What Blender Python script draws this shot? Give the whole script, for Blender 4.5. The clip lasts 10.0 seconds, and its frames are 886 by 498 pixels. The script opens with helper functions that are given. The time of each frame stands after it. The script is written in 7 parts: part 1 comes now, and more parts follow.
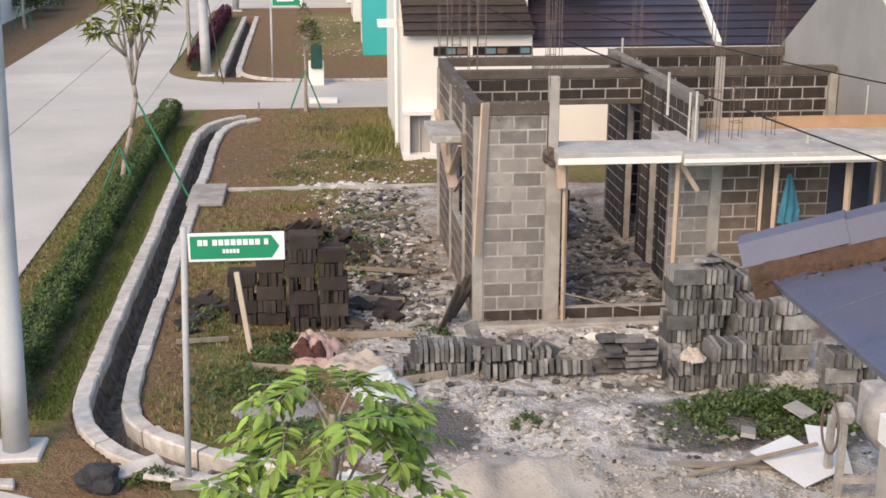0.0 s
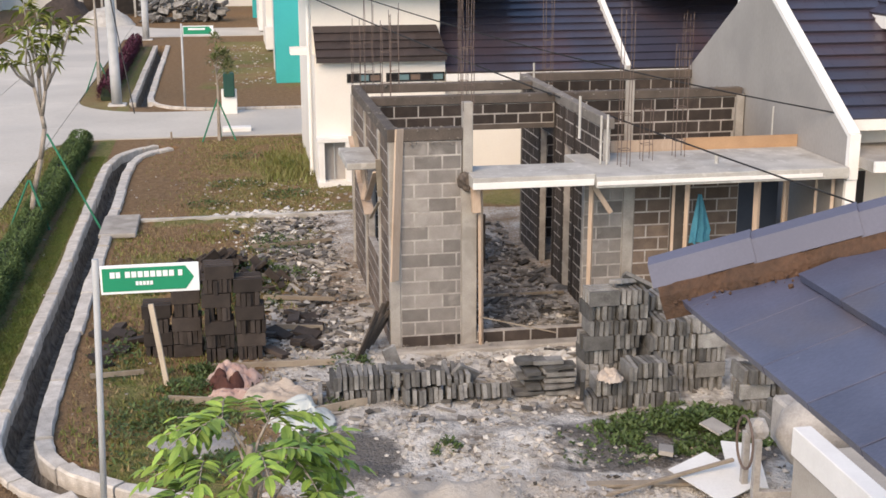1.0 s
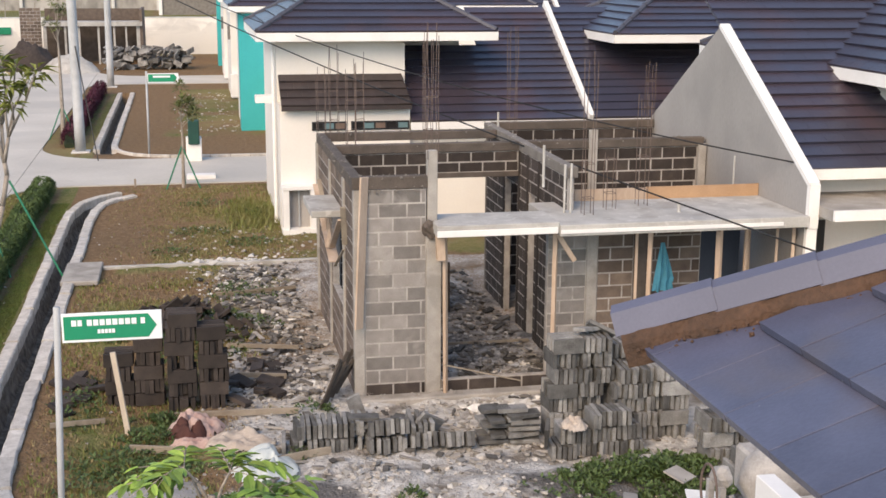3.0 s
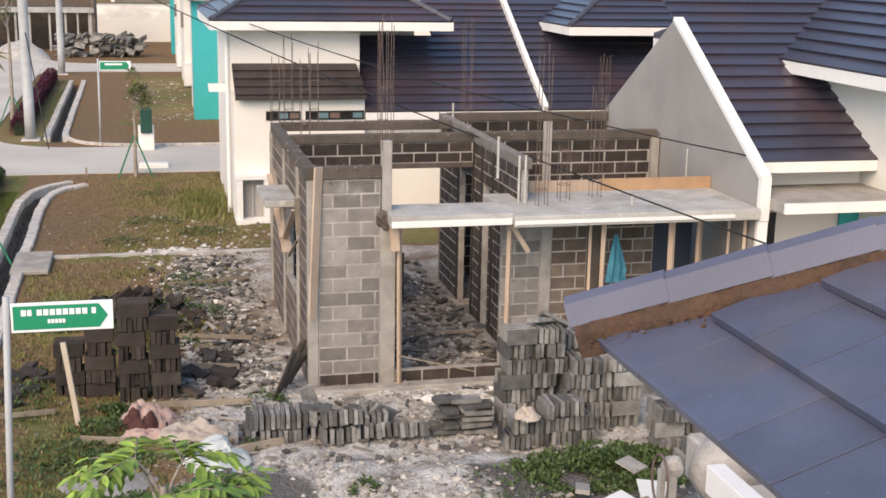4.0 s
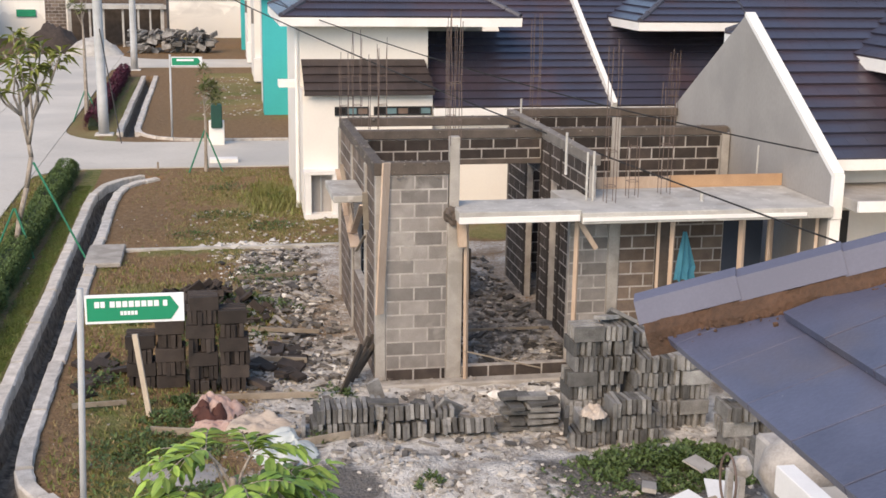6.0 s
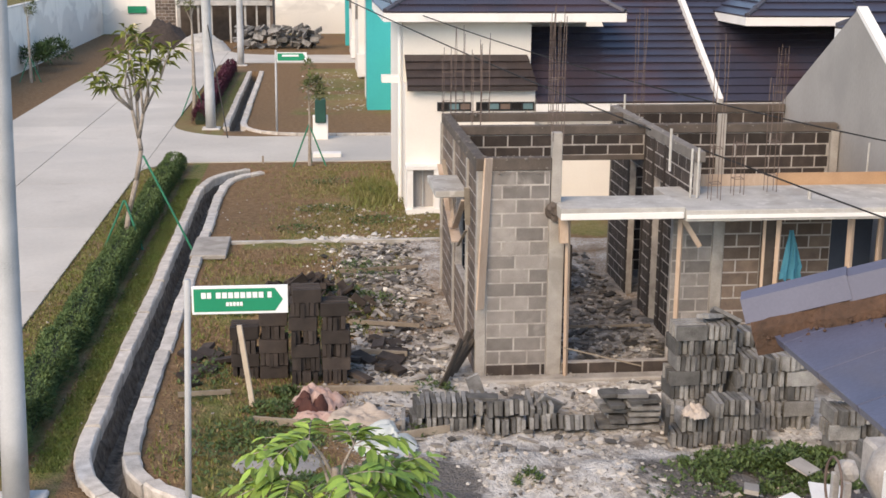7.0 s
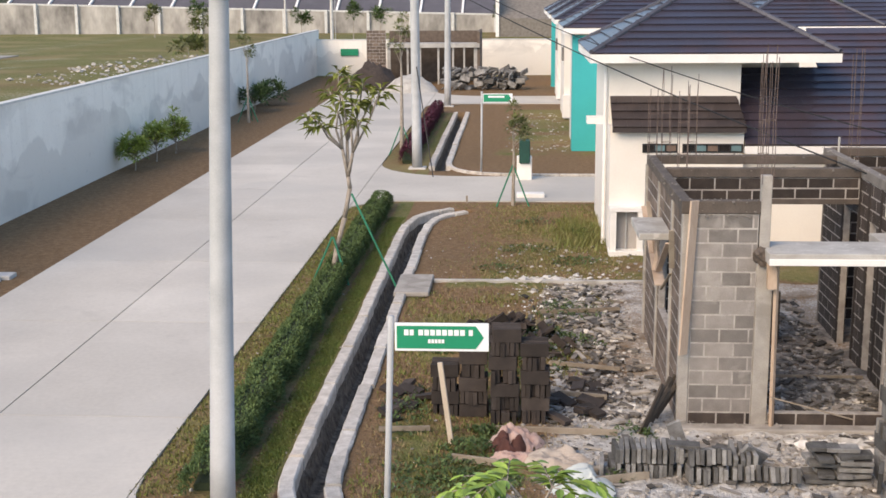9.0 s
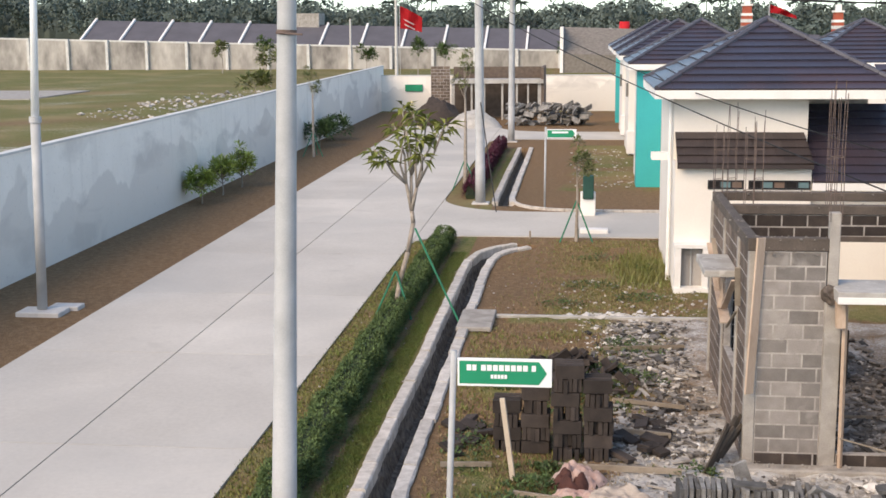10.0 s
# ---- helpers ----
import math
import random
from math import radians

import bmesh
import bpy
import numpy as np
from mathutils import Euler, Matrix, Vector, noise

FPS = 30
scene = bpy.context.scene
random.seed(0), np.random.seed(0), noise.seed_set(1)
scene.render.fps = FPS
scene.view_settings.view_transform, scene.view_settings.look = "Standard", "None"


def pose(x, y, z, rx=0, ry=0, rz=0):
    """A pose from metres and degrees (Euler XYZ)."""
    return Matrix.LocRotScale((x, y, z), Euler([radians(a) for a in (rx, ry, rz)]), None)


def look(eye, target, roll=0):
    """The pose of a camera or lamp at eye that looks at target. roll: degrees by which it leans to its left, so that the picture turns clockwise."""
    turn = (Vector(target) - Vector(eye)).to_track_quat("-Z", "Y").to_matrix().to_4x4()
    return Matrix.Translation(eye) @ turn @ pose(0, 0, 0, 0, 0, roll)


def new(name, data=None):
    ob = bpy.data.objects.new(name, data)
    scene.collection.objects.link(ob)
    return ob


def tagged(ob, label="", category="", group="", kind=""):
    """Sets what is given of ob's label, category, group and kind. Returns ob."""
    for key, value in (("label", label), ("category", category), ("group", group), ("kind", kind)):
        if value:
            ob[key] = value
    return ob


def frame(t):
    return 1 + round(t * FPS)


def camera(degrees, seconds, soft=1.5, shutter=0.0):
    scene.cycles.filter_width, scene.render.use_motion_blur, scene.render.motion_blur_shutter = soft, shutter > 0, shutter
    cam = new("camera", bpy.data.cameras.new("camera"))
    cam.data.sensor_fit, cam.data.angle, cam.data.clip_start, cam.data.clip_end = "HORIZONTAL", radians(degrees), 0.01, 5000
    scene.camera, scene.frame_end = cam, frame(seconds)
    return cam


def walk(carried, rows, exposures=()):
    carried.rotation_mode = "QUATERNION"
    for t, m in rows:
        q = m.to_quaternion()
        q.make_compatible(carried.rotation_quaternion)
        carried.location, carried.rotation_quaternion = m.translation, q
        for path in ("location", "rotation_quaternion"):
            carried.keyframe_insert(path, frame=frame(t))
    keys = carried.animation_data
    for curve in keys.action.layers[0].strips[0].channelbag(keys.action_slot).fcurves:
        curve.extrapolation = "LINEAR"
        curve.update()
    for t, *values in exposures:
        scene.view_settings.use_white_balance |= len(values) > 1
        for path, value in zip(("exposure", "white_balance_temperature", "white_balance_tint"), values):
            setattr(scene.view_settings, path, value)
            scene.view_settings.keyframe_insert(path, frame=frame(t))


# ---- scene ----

# ---------------- camera and walk ----------------
cam = camera(38.837, 10.0, soft=1.6)
ROWS = [
    (0.0, 0.003, 0.023, 5.989, 73.838, -0.098, -6.008), (0.5, 0.01, 0.005, 5.998, 74.412, 0.098, -8.582),
    (1.0, 0.02, 0.011, 5.996, 75.003, 0.111, -9.939), (1.5, 0.014, -0.002, 6.003, 75.889, -0.112, -10.036),
    (2.0, 0.018, -0.002, 6.0, 76.85, -0.097, -10.414), (2.2, 0.018, -0.002, 6.0, 77.42, -0.147, -10.444),
    (3.3, 0.021, -0.005, 6.003, 77.121, -0.468, -12.161), (3.5, 0.021, -0.005, 6.003, 77.132, -0.608, -12.651),
    (4.0, 0.021, -0.002, 6.001, 76.787, -1.055, -13.456), (4.5, 0.018, 0.0, 6.0, 76.86, -1.184, -13.585),
    (5.0, 0.018, -0.007, 6.003, 77.039, -0.994, -13.948), (5.2, 0.018, -0.007, 6.003, 77.047, -0.882, -13.701),
    (6.3, 0.002, -0.006, 6.001, 76.211, -0.634, -8.981), (6.5, -0.001, -0.006, 6.001, 76.039, -0.434, -8.123),
    (7.0, -0.011, -0.015, 6.0, 76.304, -0.389, -5.832), (7.5, -0.012, -0.01, 6.001, 75.58, -0.058, -3.453),
    (8.0, -0.019, -0.012, 6.0, 75.358, 0.236, -0.304), (8.5, -0.016, 0.008, 5.999, 75.932, 0.397, 1.253),
    (9.0, -0.022, -0.005, 6.0, 78.144, 0.366, 3.377), (9.5, -0.029, -0.005, 5.996, 79.332, 0.111, 4.005),
    (10.0, -0.036, -0.001, 5.996, 79.763, 0.423, 6.257),
]
walk(cam, [(t, pose(*p)) for t, *p in ROWS], exposures=[(0.0, 1.05, 7700, 10.5), (10.0, 1.05, 7700, 10.5)])

# ---------------- light ----------------
world = bpy.data.worlds.new("hazy_sky")
scene.world = world
world.use_nodes = True
wn = world.node_tree.nodes
sky = wn.new("ShaderNodeTexSky")
sky.sky_type, sky.sun_disc = "NISHITA", False
sky.sun_elevation, sky.sun_rotation = radians(38), radians(215)
sky.air_density, sky.dust_density, sky.ozone_density = 1.15, 0.8, 3.6
lift = wn.new("ShaderNodeMapping")
lift.inputs["Location"].default_value = (0, 0, 0.06)
world.node_tree.links.new(wn.new("ShaderNodeTexCoord").outputs["Generated"], lift.inputs["Vector"])
world.node_tree.links.new(lift.outputs[0], sky.inputs["Vector"])
world.node_tree.links.new(sky.outputs[0], wn["Background"].inputs[0])
wn["Background"].inputs[1].default_value = 0.15
sun = new("sun", bpy.data.lights.new("sun", "SUN"))
sun.data.energy, sun.data.angle, sun.data.color = 1.5, radians(40), (1.0, 0.80, 0.60)
sun.matrix_world = look((-0.452, -0.645, 0.616), (0, 0, 0))


# ---------------- materials ----------------
def mat(name, c1, c2=None, rough=0.8, scale=6.0, fine=60.0, bump=0.3, metal=0.0, rand=0.0, spec=0.4, streak=1.0, island=False):
    """Two colours mixed by noise at two sizes, with fine relief; rand varies the tone from piece to piece."""
    m = bpy.data.materials.new(name)
    m.use_nodes = True
    n, l = m.node_tree.nodes, m.node_tree.links
    b = n["Principled BSDF"]
    b.inputs["Roughness"].default_value, b.inputs["Metallic"].default_value = rough, metal
    b.inputs["Specular IOR Level"].default_value = spec
    c2 = c2 or tuple(v * 0.75 for v in c1)
    geo = n.new("ShaderNodeNewGeometry")
    stretch = n.new("ShaderNodeMapping")
    stretch.inputs["Scale"].default_value = (1, 1, streak)
    l.new(geo.outputs["Position"], stretch.inputs[0])
    big, small = n.new("ShaderNodeTexNoise"), n.new("ShaderNodeTexNoise")
    for tex, s in ((big, scale), (small, fine)):
        tex.inputs["Scale"].default_value, tex.inputs["Detail"].default_value = s, 4
        l.new(stretch.outputs[0], tex.inputs["Vector"])
    add = n.new("ShaderNodeMath")
    add.operation = "MULTIPLY_ADD"
    l.new(small.outputs["Fac"], add.inputs[0])
    add.inputs[1].default_value = 0.45
    l.new(big.outputs["Fac"], add.inputs[2])
    ramp = n.new("ShaderNodeMapRange")
    ramp.inputs["From Min"].default_value, ramp.inputs["From Max"].default_value = 0.5, 0.95
    l.new(add.outputs[0], ramp.inputs["Value"])
    mix = n.new("ShaderNodeMix")
    mix.data_type = "RGBA"
    mix.inputs[6].default_value, mix.inputs[7].default_value = (*c1, 1), (*c2, 1)
    l.new(ramp.outputs[0], mix.inputs[0])
    out = mix.outputs[2]
    if rand:
        src = geo.outputs["Random Per Island"]
        if not island:
            src = n.new("ShaderNodeObjectInfo").outputs["Random"]
        rr = n.new("ShaderNodeMapRange")
        rr.inputs["To Min"].default_value, rr.inputs["To Max"].default_value = 1 - rand, 1 + rand
        l.new(src, rr.inputs["Value"])
        hsv = n.new("ShaderNodeHueSaturation")
        l.new(rr.outputs[0], hsv.inputs["Value"])
        l.new(out, hsv.inputs["Color"])
        out = hsv.outputs[0]
    l.new(out, b.inputs["Base Color"])
    if bump:
        bp = n.new("ShaderNodeBump")
        bp.inputs["Strength"].default_value, bp.inputs["Distance"].default_value = bump, 0.02
        l.new(small.outputs["Fac"], bp.inputs["Height"])
        l.new(bp.outputs[0], b.inputs["Normal"])
    return m


M_ROAD = mat("road_concrete", (0.59, 0.555, 0.50), (0.47, 0.44, 0.395), 0.9, 0.35, 14, 0.15, rand=0.06)
M_CURB = mat("curb_concrete", (0.64, 0.60, 0.55), (0.40, 0.365, 0.325), 0.92, 7, 50, 0.5, rand=0.1)
M_STONE = mat("drain_masonry", (0.27, 0.24, 0.205), (0.06, 0.052, 0.045), 0.95, 7, 25, 1.0)
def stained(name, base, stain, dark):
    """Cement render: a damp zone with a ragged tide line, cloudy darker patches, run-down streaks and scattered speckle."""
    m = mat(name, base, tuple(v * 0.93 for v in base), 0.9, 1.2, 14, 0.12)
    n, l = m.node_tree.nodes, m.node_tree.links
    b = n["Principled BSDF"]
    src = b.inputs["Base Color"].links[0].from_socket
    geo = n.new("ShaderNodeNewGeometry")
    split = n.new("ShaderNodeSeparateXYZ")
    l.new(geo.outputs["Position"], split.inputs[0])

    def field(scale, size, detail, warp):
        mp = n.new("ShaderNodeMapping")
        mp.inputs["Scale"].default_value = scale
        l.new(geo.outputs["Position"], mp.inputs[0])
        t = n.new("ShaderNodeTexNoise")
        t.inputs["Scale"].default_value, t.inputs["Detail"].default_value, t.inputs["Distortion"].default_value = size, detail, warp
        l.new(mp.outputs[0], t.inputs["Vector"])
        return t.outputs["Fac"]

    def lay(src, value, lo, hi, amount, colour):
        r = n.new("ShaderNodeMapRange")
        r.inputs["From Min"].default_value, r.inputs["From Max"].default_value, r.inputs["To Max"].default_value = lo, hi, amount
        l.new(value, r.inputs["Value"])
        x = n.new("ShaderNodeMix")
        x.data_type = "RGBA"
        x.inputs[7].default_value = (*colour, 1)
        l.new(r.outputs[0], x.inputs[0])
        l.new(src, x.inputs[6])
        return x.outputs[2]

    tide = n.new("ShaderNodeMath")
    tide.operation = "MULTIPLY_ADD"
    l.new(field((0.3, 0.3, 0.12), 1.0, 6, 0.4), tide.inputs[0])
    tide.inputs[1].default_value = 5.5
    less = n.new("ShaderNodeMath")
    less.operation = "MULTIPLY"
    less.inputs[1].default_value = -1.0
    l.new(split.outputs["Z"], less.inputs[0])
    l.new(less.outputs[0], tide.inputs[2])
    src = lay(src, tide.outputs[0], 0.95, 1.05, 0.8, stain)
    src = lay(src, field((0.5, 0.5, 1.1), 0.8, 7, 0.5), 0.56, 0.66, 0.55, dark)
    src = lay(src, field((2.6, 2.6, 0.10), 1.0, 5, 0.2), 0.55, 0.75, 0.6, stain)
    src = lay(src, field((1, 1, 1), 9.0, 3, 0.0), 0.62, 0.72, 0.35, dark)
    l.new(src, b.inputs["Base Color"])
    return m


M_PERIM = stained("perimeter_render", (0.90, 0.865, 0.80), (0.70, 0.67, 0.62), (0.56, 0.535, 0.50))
M_PERIM_TOP = mat("perimeter_coping", (0.66, 0.66, 0.64), (0.5, 0.5, 0.49), 0.9, 2, 30, 0.2)
M_GALV = mat("galvanised_steel", (0.46, 0.47, 0.475), (0.35, 0.36, 0.365), 0.62, 3, 60, 0.08)
M_PLINTH = mat("pale_plinth", (0.62, 0.60, 0.57), (0.48, 0.46, 0.44), 0.9, 4, 40, 0.3)
M_WHITE = mat("white_wall_paint", (0.80, 0.755, 0.69), (0.74, 0.69, 0.63), 0.85, 0.9, 20, 0.08)
M_WHITE_TRIM = mat("white_trim_paint", (0.83, 0.81, 0.78), (0.74, 0.72, 0.69), 0.7, 2, 30, 0.08)
M_TURQ = mat("turquoise_paint", (0.03, 0.42, 0.42), (0.025, 0.36, 0.37), 0.75, 1, 20, 0.08)
M_GABLE = mat("grey_render", (0.36, 0.34, 0.325), (0.285, 0.27, 0.255), 0.92, 0.8, 25, 0.2, streak=0.5)
M_TILE = mat("dark_roof_tile", (0.046, 0.049, 0.078), (0.044, 0.036, 0.047), 0.36, 0.6, 40, 0.12, rand=0.04, spec=0.7, island=True)
M_TILE_BROWN = mat("weathered_roof_tile", (0.060, 0.045, 0.042), (0.038, 0.030, 0.030), 0.55, 2.5, 40, 0.15, rand=0.16, island=True)
M_TILE_NEAR = mat("near_roof_tile", (0.102, 0.109, 0.163), (0.07, 0.075, 0.115), 0.38, 3.5, 60, 0.1, rand=0.08, spec=0.5)
M_JOINT_SHADE = mat("tile_joint_shade", (0.022, 0.021, 0.024), (0.014, 0.014, 0.015), 0.9, 4, 40, 0.2)
M_CAP = mat("ridge_cap", (0.085, 0.085, 0.105), (0.06, 0.06, 0.075), 0.5, 3, 40, 0.12)


def dusted(m, colour, size, lo, hi, amount):
    """Lays patchy dust or crumbs over a material."""
    n, l = m.node_tree.nodes, m.node_tree.links
    b = n["Principled BSDF"]
    src = b.inputs["Base Color"].links[0].from_socket
    t, r, x, g = n.new("ShaderNodeTexNoise"), n.new("ShaderNodeMapRange"), n.new("ShaderNodeMix"), n.new("ShaderNodeNewGeometry")
    t.inputs["Scale"].default_value, t.inputs["Detail"].default_value, t.inputs["Distortion"].default_value = size, 6, 0.4
    l.new(g.outputs["Position"], t.inputs["Vector"])
    r.inputs["From Min"].default_value, r.inputs["From Max"].default_value, r.inputs["To Max"].default_value = lo, hi, amount
    l.new(t.outputs["Fac"], r.inputs["Value"])
    x.data_type = "RGBA"
    x.inputs[7].default_value = (*colour, 1)
    l.new(r.outputs[0], x.inputs[0])
    l.new(src, x.inputs[6])
    l.new(x.outputs[2], b.inputs["Base Color"])
    return m


dusted(M_TILE, (0.075, 0.045, 0.05), 0.45, 0.5, 0.62, 0.6)
dusted(M_TILE_NEAR, (0.13, 0.105, 0.10), 2.2, 0.52, 0.72, 0.45)
dusted(M_TILE_NEAR, (0.40, 0.38, 0.36), 26.0, 0.73, 0.78, 0.7)
M_FLASH = mat("grey_flashing", (0.125, 0.13, 0.185), (0.095, 0.10, 0.145), 0.5, 2.0, 90, 0.03)
M_MORTAR_BROWN = mat("brown_mortar", (0.12, 0.066, 0.042), (0.055, 0.034, 0.024), 0.95, 5, 40, 0.9)
M_BLOCK = mat("concrete_block", (0.285, 0.26, 0.24), (0.20, 0.182, 0.167), 0.95, 5, 70, 0.5, rand=0.30)
# dark stack blocks; on the inner walls this tone paints in room shade
M_BLOCK_DARK = mat("dark_block_and_room_shade", (0.064, 0.050, 0.043), (0.036, 0.029, 0.026), 0.95, 6, 70, 0.5, rand=0.35)
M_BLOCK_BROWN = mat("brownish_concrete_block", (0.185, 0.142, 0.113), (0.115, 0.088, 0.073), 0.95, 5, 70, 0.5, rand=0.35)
M_BLOCK_PALE = mat("fresh_concrete_block", (0.25, 0.245, 0.235), (0.115, 0.111, 0.105), 0.95, 6, 60, 0.8, rand=0.6)
M_MORTAR = mat("mortar", (0.48, 0.445, 0.41), (0.28, 0.255, 0.235), 0.95, 6, 60, 0.6)
M_CONC = mat("raw_concrete", (0.42, 0.39, 0.355), (0.28, 0.26, 0.235), 0.93, 3, 50, 0.4)
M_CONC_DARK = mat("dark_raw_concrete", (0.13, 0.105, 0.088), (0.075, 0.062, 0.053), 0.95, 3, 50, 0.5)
M_SLAB = mat("canopy_concrete", (0.50, 0.485, 0.455), (0.36, 0.345, 0.32), 0.93, 2.5, 50, 0.3)
dusted(M_SLAB, (0.27, 0.25, 0.225), 1.7, 0.50, 0.66, 0.6)
dusted(M_SLAB, (0.62, 0.60, 0.57), 7.0, 0.58, 0.68, 0.5)
dusted(M_CONC, (0.21, 0.19, 0.165), 2.2, 0.52, 0.66, 0.6)
dusted(M_GABLE, (0.25, 0.24, 0.23), 0.8, 0.5, 0.66, 0.5)
dusted(M_BLOCK, (0.40, 0.375, 0.345), 3.5, 0.58, 0.7, 0.4)
dusted(M_ROAD, (0.43, 0.415, 0.385), 0.22, 0.48, 0.62, 0.45)
dusted(M_ROAD, (0.38, 0.355, 0.32), 1.3, 0.62, 0.74, 0.35)
M_WOOD = mat("raw_timber", (0.53, 0.41, 0.32), (0.39, 0.28, 0.20), 0.8, 4, 50, 0.3, streak=0.2, rand=0.12)
M_PLY = mat("orange_plywood", (0.46, 0.29, 0.17), (0.36, 0.22, 0.13), 0.8, 3, 40, 0.2)
M_REBAR = mat("rusty_rebar", (0.17, 0.125, 0.105), (0.11, 0.08, 0.07), 0.8, 8, 80, 0.3)
M_GREEN_SIGN = mat("green_sign_face", (0.0, 0.25, 0.125), (0.0, 0.22, 0.11), 0.5, 2, 20, 0)
M_SIGN_WHITE = mat("white_sign_paint", (0.80, 0.82, 0.82), (0.74, 0.76, 0.76), 0.5, 3, 30, 0)
M_DARK = mat("dark_opening", (0.02, 0.02, 0.022), (0.014, 0.014, 0.015), 0.6, 3, 20, 0)
M_BLUE_DOOR = mat("dark_blue_panel", (0.035, 0.047, 0.07), (0.025, 0.035, 0.055), 0.6, 2, 30, 0.1)
M_GREEN_POLE = mat("green_stake", (0.02, 0.20, 0.11), (0.015, 0.14, 0.08), 0.7, 5, 40, 0.1)
M_BARK = mat("pale_bark", (0.40, 0.35, 0.30), (0.24, 0.205, 0.17), 0.9, 10, 70, 0.6)
M_CABLE = mat("black_cable", (0.012, 0.012, 0.013), (0.02, 0.02, 0.02), 0.6, 3, 20, 0)
M_RED_FLAG = mat("red_flag_cloth", (0.55, 0.012, 0.02), (0.45, 0.01, 0.018), 0.8, 3, 40, 0.1)
M_FARWALL = mat("stained_far_wall", (0.52, 0.49, 0.45), (0.15, 0.14, 0.13), 0.95, 0.22, 1.5, 0.2, streak=0.5)


# ---------------- small builders ----------------
def box(bm, x0, x1, y0, y1, z0, z1, m=None):
    vs = [bm.verts.new((x, y, z)) for z in (z0, z1) for x, y in ((x0, y0), (x1, y0), (x1, y1), (x0, y1))]
    for f in ((3, 2, 1, 0), (4, 5, 6, 7), (0, 1, 5, 4), (1, 2, 6, 5), (2, 3, 7, 6), (3, 0, 4, 7)):
        bm.faces.new([vs[i] for i in f])
    if m is not None:
        for v in vs:
            v.co = m @ v.co
    return vs


def bar(bm, a, b, r, sides=8, r2=None, cap=True):
    """A round bar from a to b."""
    a, b = Vector(a), Vector(b)
    r2 = r if r2 is None else r2
    q = (b - a).to_track_quat("Z", "Y").to_matrix()
    rings = []
    for p, rad in ((a, r), (b, r2)):
        rings.append([bm.verts.new(p + q @ Vector((rad * math.cos(2 * math.pi * i / sides), rad * math.sin(2 * math.pi * i / sides), 0))) for i in range(sides)])
    for i in range(sides):
        j = (i + 1) % sides
        bm.faces.new((rings[0][i], rings[0][j], rings[1][j], rings[1][i]))
    if cap:
        bm.faces.new(rings[0][::-1])
        bm.faces.new(rings[1])


def bevelled(bm, w=0.01, seg=1):
    bmesh.ops.bevel(bm, geom=bm.edges[:], offset=w, segments=seg, affect="EDGES")
    return bm


def mesh_of(name, bm, material, smooth=False):
    me = bpy.data.meshes.new(name)
    bm.to_mesh(me)
    bm.free()
    if material:
        me.materials.append(material)
    if smooth:
        me.shade_smooth()
    return me


def part(name, bm, material, parent=None, label="", smooth=False):
    ob = new(name, mesh_of(name, bm, material, smooth))
    if parent:
        ob.parent = parent
    return tagged(ob, label)


def thing(name, label, category, group="", kind="", at=None):
    ob = new(name)
    ob.empty_display_size = 0.1
    if at is not None:
        ob.matrix_world = at
    return tagged(ob, label, category, group, kind)


def block_box(name, parent, dims, material, label="", bevel=0.0):
    bm = bmesh.new()
    box(bm, *dims)
    if bevel:
        bevelled(bm, bevel)
    return part(name, bm, material, parent, label)


def placed(name, me, parent, m):
    ob = new(name, me)
    ob.parent = parent
    ob.matrix_basis = m
    return ob


def lerp(a, b, f):
    return a + (b - a) * f


def smoothstep(a, b, v):
    f = min(1.0, max(0.0, (v - a) / (b - a)))
    return f * f * (3 - 2 * f)


# ---------------- ground, one sheet ----------------
DRAIN = [(-0.55, 12.12), (-1.1, 12.35), (-1.6, 12.68), (-2.05, 13.1), (-2.38, 13.65), (-2.55, 14.3), (-2.58, 15.0),
         (-2.58, 20.0), (-2.58, 25.0), (-2.6, 30.0), (-2.56, 31.2), (-2.4, 32.2), (-2.05, 32.95), (-1.6, 33.4)]


def along(path, step):
    """Points at even steps along a polyline, with their headings."""
    out, carry = [], 0.0
    for (x0, y0), (x1, y1) in zip(path, path[1:]):
        d = math.hypot(x1 - x0, y1 - y0)
        s = carry
        while s < d:
            f = s / d
            out.append((lerp(x0, x1, f), lerp(y0, y1, f)))
            s += step
        carry = s - d
    return out


def drain_dist(x, y, path=DRAIN):
    best = 9.0
    for (x0, y0), (x1, y1) in zip(path, path[1:]):
        dx, dy = x1 - x0, y1 - y0
        f = max(0.0, min(1.0, ((x - x0) * dx + (y - y0) * dy) / (dx * dx + dy * dy)))
        best = min(best, math.hypot(x - x0 - f * dx, y - y0 - f * dy))
    return best


DRAIN2 = [(-2.6, 41.5), (-2.66, 42.6), (-2.68, 46.0), (-2.7, 60.0)]


def fbm(x, y, s, k=0.0):
    return noise.fractal(Vector((x * s, y * s, k)), 1.0, 2.0, 4)


def bump_hill(x, y, cx, cy, rx, ry, h):
    d = ((x - cx) / rx) ** 2 + ((y - cy) / ry) ** 2
    return h * math.exp(-1.6 * d)


